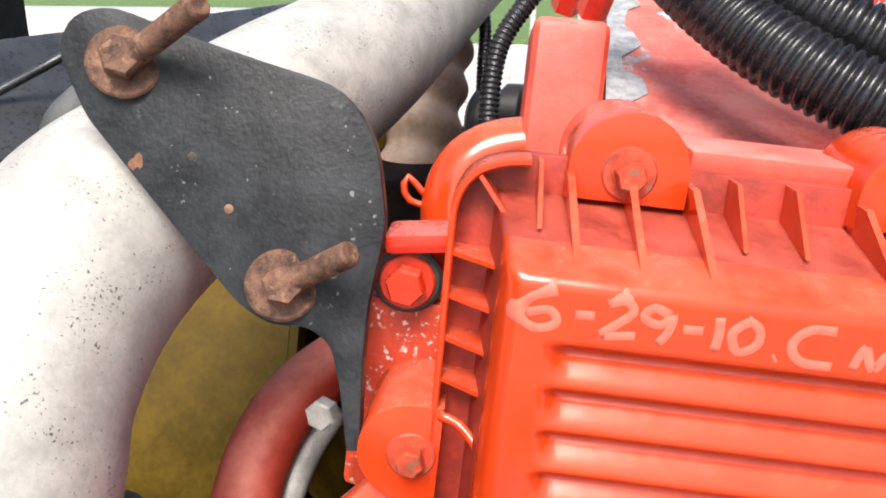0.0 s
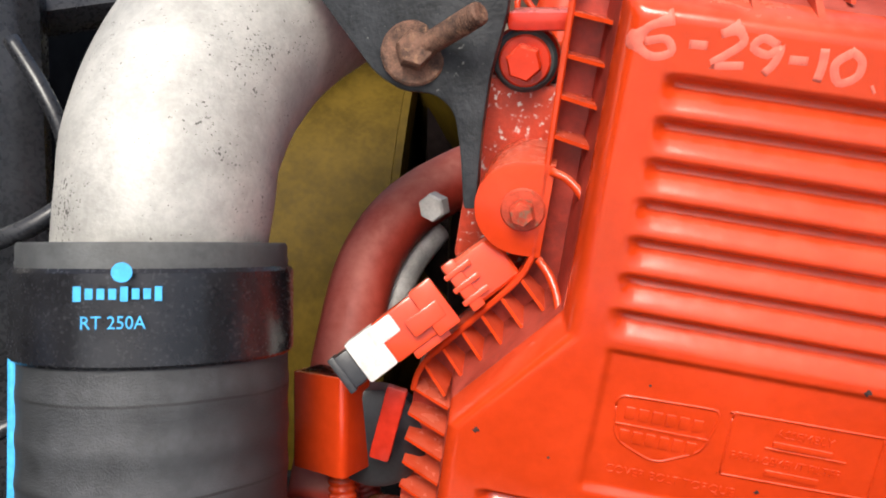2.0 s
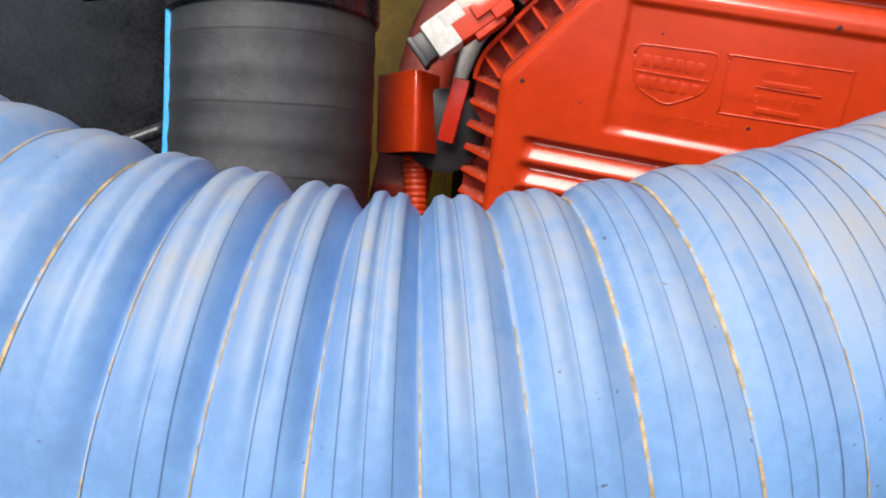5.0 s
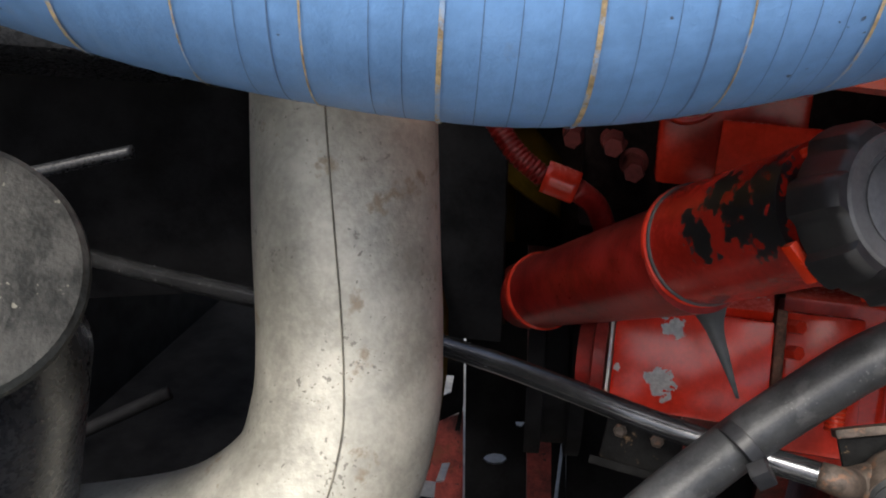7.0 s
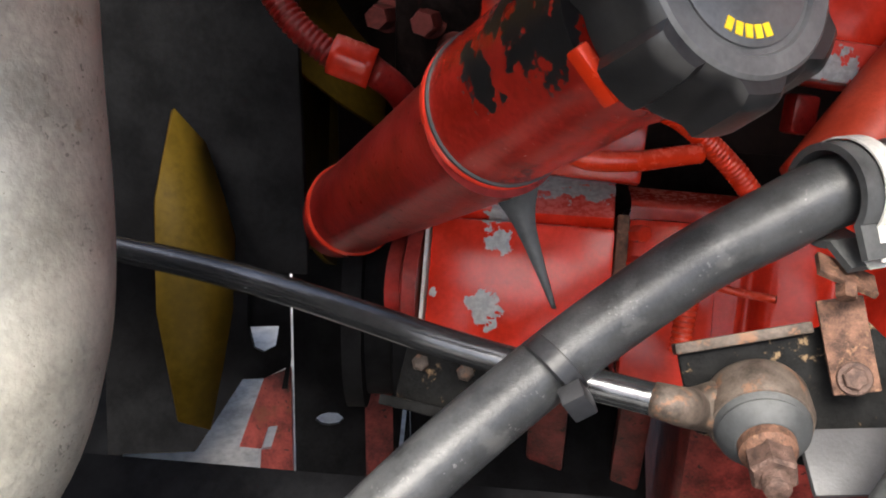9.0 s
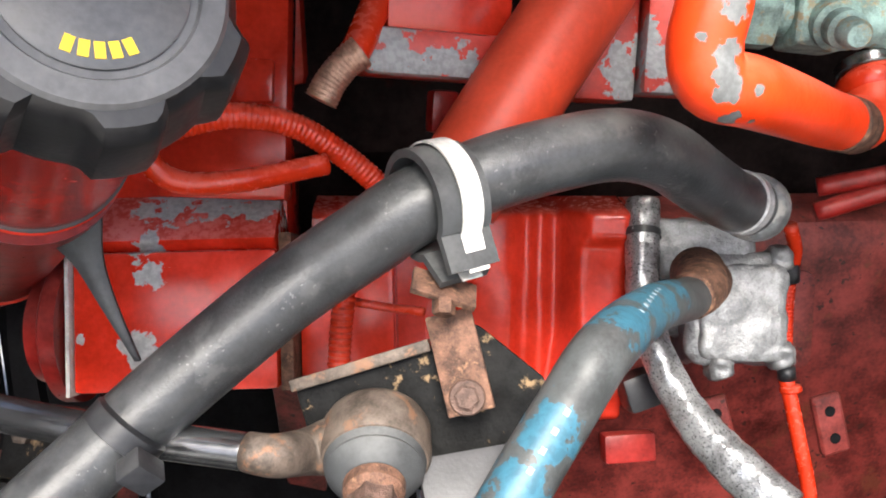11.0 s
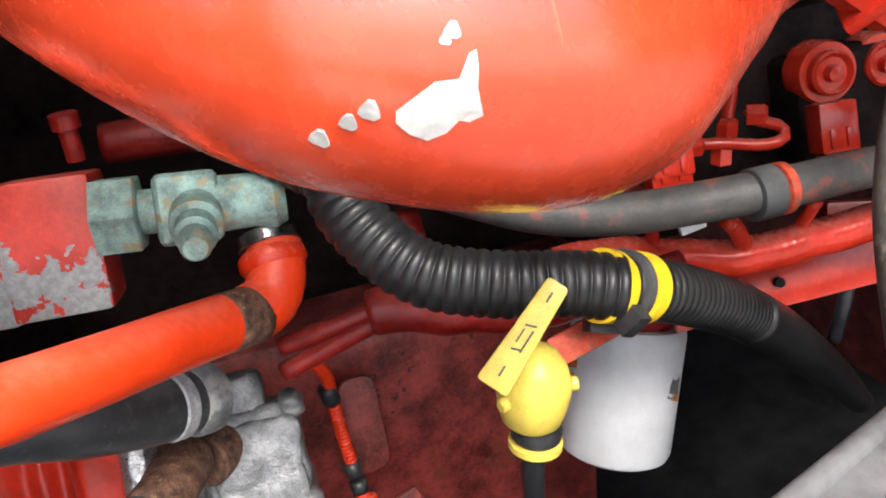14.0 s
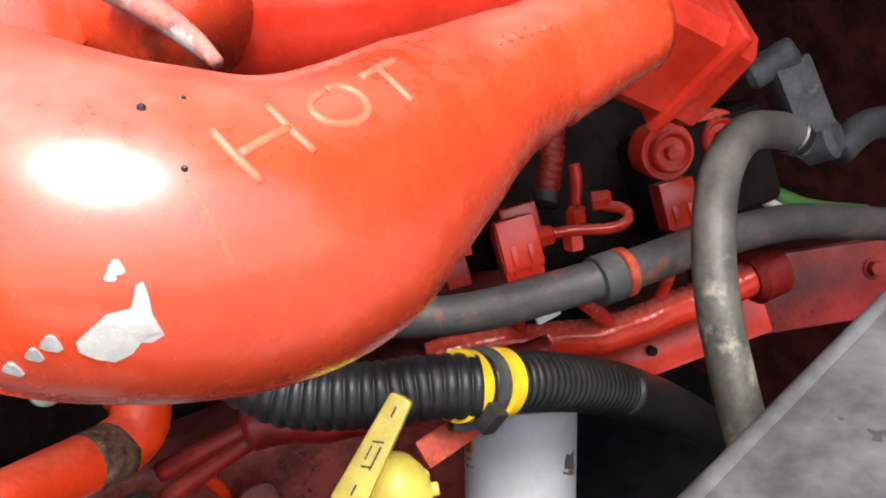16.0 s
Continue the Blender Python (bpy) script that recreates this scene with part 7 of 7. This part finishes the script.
fm = frame_at((0.8605, 0.303, -0.4401), (0.8481, -0.0502, -0.5275), (0.3842, -0.6273, 0.6774))
# end takes the darker engine red so its shade is in the colour
block("faceted_end", fm @ pose(0.012, 0.004, -0.004), (0.135, 0.074, 0.066), red_paint, hot, "faceted flange end", bevel=0.009, segments=1, taper=0.94)
block("end_rib", fm @ pose(0.0480, 0.004, -0.004), (0.008, 0.081, 0.073), red_paint, hot, bevel=0.003)
lathe("boss", (0.8363, 0.2643, -0.4283), (-0.05, -0.35, 0.93), [(-0.02, 0.0155), (0.006, 0.0150), (0.008, 0.0175), (0.014, 0.0175), (0.016, 0.0145), (0.03, 0.0140)], bare_edge, hot, "bare worn boss", sides=28)

mani = thing("exhaust_manifold", "dark red cast manifold behind the crossover pipe", "manifold")
tube("body", [(0.6071, 0.4098, -0.3778), (0.6754, 0.3667, -0.3997), (0.7533, 0.3497, -0.4071), (0.8379, 0.3435, -0.4102)], 0.052, red_paint, mani, sides=44)
tube("inlet", [(0.5633, 0.4922, -0.2961), (0.5962, 0.3877, -0.3589), (0.6203, 0.3266, -0.3880), (0.6379, 0.2917, -0.4064)], [0.05, 0.045, 0.036, 0.028], hot_paint, mani, sides=40)
tube("inlet_seam", [(0.6069, 0.2821, -0.3814), (0.6167, 0.2660, -0.3930), (0.6256, 0.2565, -0.4044), (0.6296, 0.2448, -0.4128)], [0.0065, 0.0055, 0.0045, 0.0025], dusty_seam, mani, "dusty bare casting ridge", sides=14)
block("panel", frame_at((0.7442, 0.3393, -0.4263), np.subtract((0.8196, 0.3229, -0.4351), (0.6726, 0.3604, -0.4166)), np.subtract((0.6498, 0.1387, -0.4003), (0.7429, 0.3382, -0.4303))), (0.155, 0.075, 0.012), red_paint, mani, bevel=0.004)
lathe("outlet_flange", (0.5755, 0.3216, -0.5020), (-0.25, -0.85, -0.35), [(-0.10, 0.014), (0.0, 0.016), (0.001, 0.0205), (0.004, 0.021), (0.006, 0.020), (0.006, 0.017)], rust_worn, mani, "bare worn flange ring", sides=44)
lathe("outlet_cover", (0.5755, 0.3216, -0.5020), (-0.25, -0.85, -0.35), [(0.0, 0.0175), (0.006, 0.0175), (0.008, 0.016), (0.008, 0.001)], red_dark_shade, mani, sides=40)
lathe("left_cap", (0.5777, 0.3089, -0.3866), (0.3, -0.9, 0.2), [(0, 0.022), (0.01, 0.022), (0.012, 0.018)], hot_paint, mani, sides=32)

# ---------------------------------------------------------------- fuel rail side, behind the crossover pipe
fuel = thing("fuel_pump", "red painted fuel pump body with round ends", "fuel pump")
for q, r in (((1.0015, 0.4209, -0.5803), 0.024), ((1.0536, 0.4187, -0.5825), 0.024)):
    ax = Vector((-0.25, -0.9, 0.15))
    lathe("stem", Vector(q) - ax.normalized() * 0.09, ax, [(0, r * 0.7), (0.065, r * 0.7)], red_dark_shade, fuel, sides=28)
    lathe("head", Vector(q) - ax.normalized() * 0.03, ax, [(0, r), (0.020, r), (0.023, r * 0.94), (0.023, r * 0.72), (0.030, r * 0.70), (0.032, r * 0.62), (0.028, r * 0.5), (0.028, r * 0.28), (0.036, r * 0.26), (0.037, r * 0.1)], red_paint, fuel, sides=36)
# rear masses coloured near black: shade behind the pump heads
block("body", frame_at((1.0510, 0.4476, -0.6140), (1, -0.2, 0.1), (-0.2, -0.9, 0.2)), (0.12, 0.09, 0.06), recess_shade, fuel, bevel=0.012, segments=3)
block("back", frame_at((0.9874, 0.4991, -0.6211), (1, -0.2, 0.1), (-0.2, -0.9, 0.2)), (0.22, 0.15, 0.05), recess_shade, fuel, bevel=0.012, segments=3)
for q in ((0.8347, 0.3987, -0.5951), (0.9774, 0.3950, -0.6098), (0.8023, 0.4404, -0.5894), (0.8591, 0.4323, -0.6012), (0.8346, 0.4001, -0.6022)):
    cq = thing("injector_plug", "red painted square connector on the fuel system", "connector", group="injector plugs", at=q)
    cm_ = frame_at(q, (1, -0.3, 0.05), (-0.3, -0.9, 0.3))
    block("shell", cm_, (0.028, 0.036, 0.022), red_paint, cq, bevel=0.002)
    block("foot", cm_ @ pose(0, -0.026, -0.003), (0.018, 0.026, 0.016), red_dark_shade, cq, bevel=0.002)
    for x in (-0.006, 0.006):
        block("key", cm_ @ pose(x, -0.008, 0.0115), (0.004, 0.014, 0.003), red_paint, cq, bevel=0.0006)
inj = thing("fuel_line", "thin red fuel line with union nuts", "fuel line")
tube("line", [(0.8569, 0.4145, -0.6026), (0.8830, 0.4019, -0.6027), (0.9081, 0.3884, -0.6057), (0.9211, 0.3835, -0.6025), (0.9243, 0.3908, -0.5965), (0.9141, 0.4034, -0.5927), (0.9110, 0.4083, -0.5853)], 0.0042, red_paint, inj, sides=12)
for q, ax in (((0.8631, 0.4092, -0.6024), (1, -0.3, 0)), ((0.8950, 0.4100, -0.5985), (0, 0, 1)), ((0.9140, 0.4048, -0.5898), (0.8, -0.6, 0)), ((0.8880, 0.4066, -0.6133), (0, 0, 1))):
    lathe("union_nut", Vector(q) - Vector(ax) * 0.006, ax, [(0, 0.008), (0.012, 0.008), (0.014, 0.006)], red_paint, inj, sides=6, smooth=False)
tube("riser", [(0.8898, 0.4082, -0.6212), (0.8977, 0.4148, -0.5983), (0.9093, 0.4249, -0.5771), (0.9115, 0.4292, -0.5653)], 0.0048, red_paint, inj, sides=12)
# leads and clips use the dark red as their shade under the crossover pipe
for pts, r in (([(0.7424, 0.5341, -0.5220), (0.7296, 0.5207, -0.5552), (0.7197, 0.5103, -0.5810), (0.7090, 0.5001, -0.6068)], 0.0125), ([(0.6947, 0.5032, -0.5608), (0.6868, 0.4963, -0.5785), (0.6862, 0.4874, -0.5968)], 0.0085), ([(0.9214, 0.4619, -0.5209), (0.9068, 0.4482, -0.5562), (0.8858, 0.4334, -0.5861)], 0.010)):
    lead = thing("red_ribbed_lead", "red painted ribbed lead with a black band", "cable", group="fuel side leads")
    tube("ribbed_wall", pts, r, red_dark_shade, lead, sides=20, step=0.001, shape=convoluted(0.006, 0.12))
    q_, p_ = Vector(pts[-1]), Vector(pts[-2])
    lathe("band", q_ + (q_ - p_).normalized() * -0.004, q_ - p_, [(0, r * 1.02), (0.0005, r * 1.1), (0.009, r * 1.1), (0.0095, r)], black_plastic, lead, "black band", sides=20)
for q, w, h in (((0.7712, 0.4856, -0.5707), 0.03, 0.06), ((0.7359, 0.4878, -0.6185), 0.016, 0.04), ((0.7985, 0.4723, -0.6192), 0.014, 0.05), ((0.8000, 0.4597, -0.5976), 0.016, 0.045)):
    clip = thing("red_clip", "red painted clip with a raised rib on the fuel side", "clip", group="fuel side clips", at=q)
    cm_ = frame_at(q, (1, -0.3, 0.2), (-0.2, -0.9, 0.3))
    block("clip_body", cm_, (w, h, 0.018), red_dark_shade, clip, bevel=0.004, segments=3)
    block("rib", cm_ @ pose(0, 0, 0.010), (w * 0.3, h * 0.8, 0.006), red_dark_shade, clip, bevel=0.002)
    lathe("stud", cm_ @ Vector((0, h * 0.3, 0.008)), cm_.to_3x3() @ Vector((0, 0, 1)), [(0, 0.005), (0.008, 0.005), (0.009, 0.004)], red_dark_shade, clip, sides=12)
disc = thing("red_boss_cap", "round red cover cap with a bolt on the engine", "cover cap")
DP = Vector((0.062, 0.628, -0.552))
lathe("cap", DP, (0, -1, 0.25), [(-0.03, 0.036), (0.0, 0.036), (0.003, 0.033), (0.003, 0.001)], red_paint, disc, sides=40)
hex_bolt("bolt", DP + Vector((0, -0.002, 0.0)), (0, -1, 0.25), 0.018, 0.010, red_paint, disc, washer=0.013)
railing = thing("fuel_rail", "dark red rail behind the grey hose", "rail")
tube("rail", [(0.6902, 0.5639, -0.6252), (0.7944, 0.5208, -0.6619), (0.9027, 0.4867, -0.6781)], 0.013, red_dark_shade, railing, sides=20)
tube("rail", [(0.7185, 0.6058, -0.5723), (0.8403, 0.5594, -0.6069), (0.9564, 0.5231, -0.6238)], 0.02, red_dark_shade, railing, sides=20)
tube("lead", [(0.7143, 0.5151, -0.5733), (0.7206, 0.5041, -0.5927), (0.7068, 0.4931, -0.6221)], 0.010, red_paint, railing, sides=16)

greyhose = thing("fuel_return_hose", "dull grey rubber hose with red overspray and a clamp", "hose")
tube("hose_wall", [(0.6607, 0.5150, -0.5994), (0.6839, 0.4703, -0.6050), (0.7068, 0.4308, -0.6085), (0.7339, 0.4055, -0.6160), (0.7637, 0.3869, -0.6202), (0.7941, 0.3710, -0.6200), (0.8239, 0.3563, -0.6165), (0.8553, 0.3442, -0.6140), (0.8812, 0.3377, -0.6135), (0.9473, 0.3348, -0.6157), (1.0296, 0.3322, -0.6263), (1.1062, 0.3314, -0.6522), (1.2064, 0.3380, -0.6895)], 0.0135, overspray, greyhose, sides=28)
gx = Vector((0.9473, 0.3348, -0.6157)) - Vector((0.8342, 0.3471, -0.6165))
lathe("joiner", (0.8557, 0.3434, -0.6151), gx, [(0, 0.0145), (0.001, 0.017), (0.020, 0.017), (0.021, 0.0145)], rubber, greyhose, sides=28)
lathe("band", (0.8723, 0.3385, -0.6134), gx, [(0, 0.0160), (0.0005, 0.0168), (0.006, 0.0168), (0.0065, 0.0160)], rust_red, greyhose, "rusty orange clamp band", sides=28)
vert = thing("breather_hose", "dark grey rubber hose looping down, worn pale on its side", "hose")
tube("hose_wall", [(1.0204, 0.3070, -0.5600), (0.9890, 0.3061, -0.5424), (0.9449, 0.2965, -0.5313), (0.9074, 0.2806, -0.5400), (0.8823, 0.2642, -0.5631), (0.8649, 0.2468, -0.5933), (0.8561, 0.2316, -0.6228), (0.8494, 0.2168, -0.6489), (0.8465, 0.2023, -0.6839), (0.8522, 0.1905, -0.7300)], 0.0122, breather, vert, sides=28)
lathe("end_clamp", (0.9967, 0.3067, -0.5461), np.subtract((1.0204, 0.3070, -0.5600), (0.9890, 0.3061, -0.5424)), [(0, 0.0125), (0.001, 0.0138), (0.008, 0.0138), (0.009, 0.0125)], steel_bar, vert, "plain steel hose clamp", sides=28)
sens = thing("grey_sensor", "grey sensor with a worn metal cap and wire bail", "sensor")
sx0, sx1 = Vector((0.9991, 0.3102, -0.4965)), Vector((1.0156, 0.3122, -0.5536))
block("body", frame_at((sx0 + sx1) / 2, sx1 - sx0, (-0.3, -0.9, 0.2)), (0.05, 0.026, 0.026), sensor_grey, sens, bevel=0.003)
lathe("cap", (0.9792, 0.3266, -0.5079), np.subtract((1.0036, 0.3096, -0.4931), (0.9792, 0.3266, -0.5079)), [(0, 0.007), (0.004, 0.010), (0.032, 0.010), (0.034, 0.008)], sensor_grey, sens, "worn metal cap", sides=20)
lathe("elbow", (1.0155, 0.3098, -0.5591), (0.2, -0.5, 0.2), [(0, 0.015), (0.018, 0.015), (0.022, 0.010)], sensor_grey, sens, sides=20)
tube("bail", [(1.0191, 0.3064, -0.5362), (1.0218, 0.2974, -0.5530), (1.0139, 0.2953, -0.5660)], 0.002, steel_bar, sens, sides=8)
redloom = thing("taped_red_loom", "red painted taped loom along the engine side", "wiring loom")
tube("loom_wall", [(0.7756, 0.4508, -0.6881), (0.8163, 0.4331, -0.6839), (0.8642, 0.4127, -0.6910), (0.9059, 0.3966, -0.6952), (0.9505, 0.3883, -0.6924), (0.9964, 0.3795, -0.6894), (1.0277, 0.3678, -0.6820)], 0.0145, red_paint, redloom, sides=26, step=0.002, shape=lambda s, total, a: 1 + 0.012 * math.sin(900 * s) + 0.04 * math.sin(140 * s + a))
lathe("end_cup", (1.0231, 0.3694, -0.6834), np.subtract((1.0574, 0.3654, -0.6820), (1.0231, 0.3694, -0.6834)), [(0, 0.018), (0.006, 0.023), (0.028, 0.022), (0.030, 0.016)], red_dark_shade, redloom, sides=26)
tube("branch", [(0.9045, 0.3952, -0.6866), (0.8858, 0.3849, -0.6632), (0.8754, 0.3832, -0.6516)], 0.0065, red_paint, redloom, sides=14, step=0.001, shape=convoluted(0.005, 0.14))
tube("branch", [(0.9481, 0.3916, -0.6877), (0.9525, 0.3856, -0.6699), (0.9534, 0.3795, -0.6562)], 0.005, red_paint, redloom, sides=12)
tube("branch", [(0.8419, 0.4208, -0.6836), (0.8391, 0.4198, -0.6626), (0.8381, 0.4240, -0.6542)], 0.005, red_paint, redloom, sides=12)
sill = thing("red_side_rail", "red painted angle rail with a drilled hole", "rail")
sl = frame_at((0.9770, 0.4209, -0.7508), np.subtract((1.0171, 0.4147, -0.7481), (0.9349, 0.4383, -0.7572)), (-0.3, -0.9, 0.35))
block("face", sl, (0.20, 0.036, 0.008), red_paint, sill, bevel=0.002)
lathe("hole", (0.9646, 0.4175, -0.7452), sl.to_3x3() @ Vector((0, 0, 1)), [(-0.004, 0.0042), (0.0015, 0.0042)], shade_black, sill, sides=16)
far_rail = thing("far_red_member", "dark red member running towards the firewall", "rail")
block("bar", frame_at((1.2048, 0.4218, -0.7708), np.subtract((1.2846, 0.4234, -0.7880), (1.1389, 0.4335, -0.7623)), (-0.3, -0.9, 0.35)), (0.30, 0.075, 0.03), red_dark_shade, far_rail, bevel=0.005)
fbm = frame_at((1.2048, 0.4218, -0.7708), np.subtract((1.2846, 0.4234, -0.7880), (1.1389, 0.4335, -0.7623)), (-0.3, -0.9, 0.35))
for x in (-0.06, 0.03, 0.10):
    hex_bolt("bolt", fbm @ Vector((x, 0.01, 0.014)), fbm.to_3x3() @ Vector((0, 0, 1)), 0.014, 0.008, red_dark_shade, far_rail, washer=0.011)
strap = thing("black_strap", "black flat strap beside the loom", "strap")
tube("strap_wall", [(1.0359, 0.4117, -0.7531), (1.0241, 0.4038, -0.7788), (1.0240, 0.4090, -0.8161)], 0.006, black_plastic, strap, sides=8)
tagp = thing("white_tag", "small white plastic tag on the hose", "tag")
block("tag", frame_at((0.8308, 0.3664, -0.6365), (1, -0.2, 0.25), (-0.3, -0.9, 0.2)), (0.018, 0.010, 0.006), white_paint, tagp, bevel=0.002)
greenpipe = thing("green_lines", "pale and green lines near the firewall", "lines")
tube("line", [(1.1680, 0.4844, -0.6727), (1.2208, 0.4675, -0.7063), (1.3022, 0.4621, -0.7372)], 0.008, green_line, greenpipe, sides=14)
tube("line", [(1.1630, 0.4835, -0.6799), (1.2123, 0.4673, -0.7158), (1.2923, 0.4611, -0.7499)], 0.006, chip_metal, greenpipe, sides=14)
tube("line", [(1.2024, 0.4239, -0.6372), (1.2411, 0.4236, -0.6233), (1.3128, 0.4317, -0.6348)], 0.015, rubber, greenpipe, sides=18)

# ---------------------------------------------------------------- dusty panel in front of the firewall
pnl = thing("dusty_side_panel", "dusty dark grey plastic side panel with a rolled edge", "panel")
e0, e1 = Vector((0.7200, 0.1290, -0.5706)), Vector((0.9359, 0.1706, -0.5535))
ed = (e1 - e0).normalized()
inw = (Vector((0.7822, 0.0664, -0.5762)) - Vector((0.7999, 0.1451, -0.5693)))
pn = ed.cross(inw).normalized()
pn = -pn if pn.dot(Vector((-0.3, -0.5, 0.8))) < 0 else pn
pf = frame_at(e0, ed, pn)
sg = 1 if (pf.inverted().to_3x3() @ inw).y > 0 else -1
block("sheet", pf @ pose(0.05, sg * 0.212, 0), (0.62, 0.40, 0.006), grey_panel, pnl, bevel=0.002)
shift = inw.normalized() * 0.012
tube("rolled_edge", [tuple(q + shift) for q in (e0 - ed * 0.30 + Vector((0, 0, -0.02)), e0 - ed * 0.12, e0, e0 + (e1 - e0) * 0.5, e1, e1 + ed * 0.2)], 0.0045, grey_panel, pnl, sides=18)
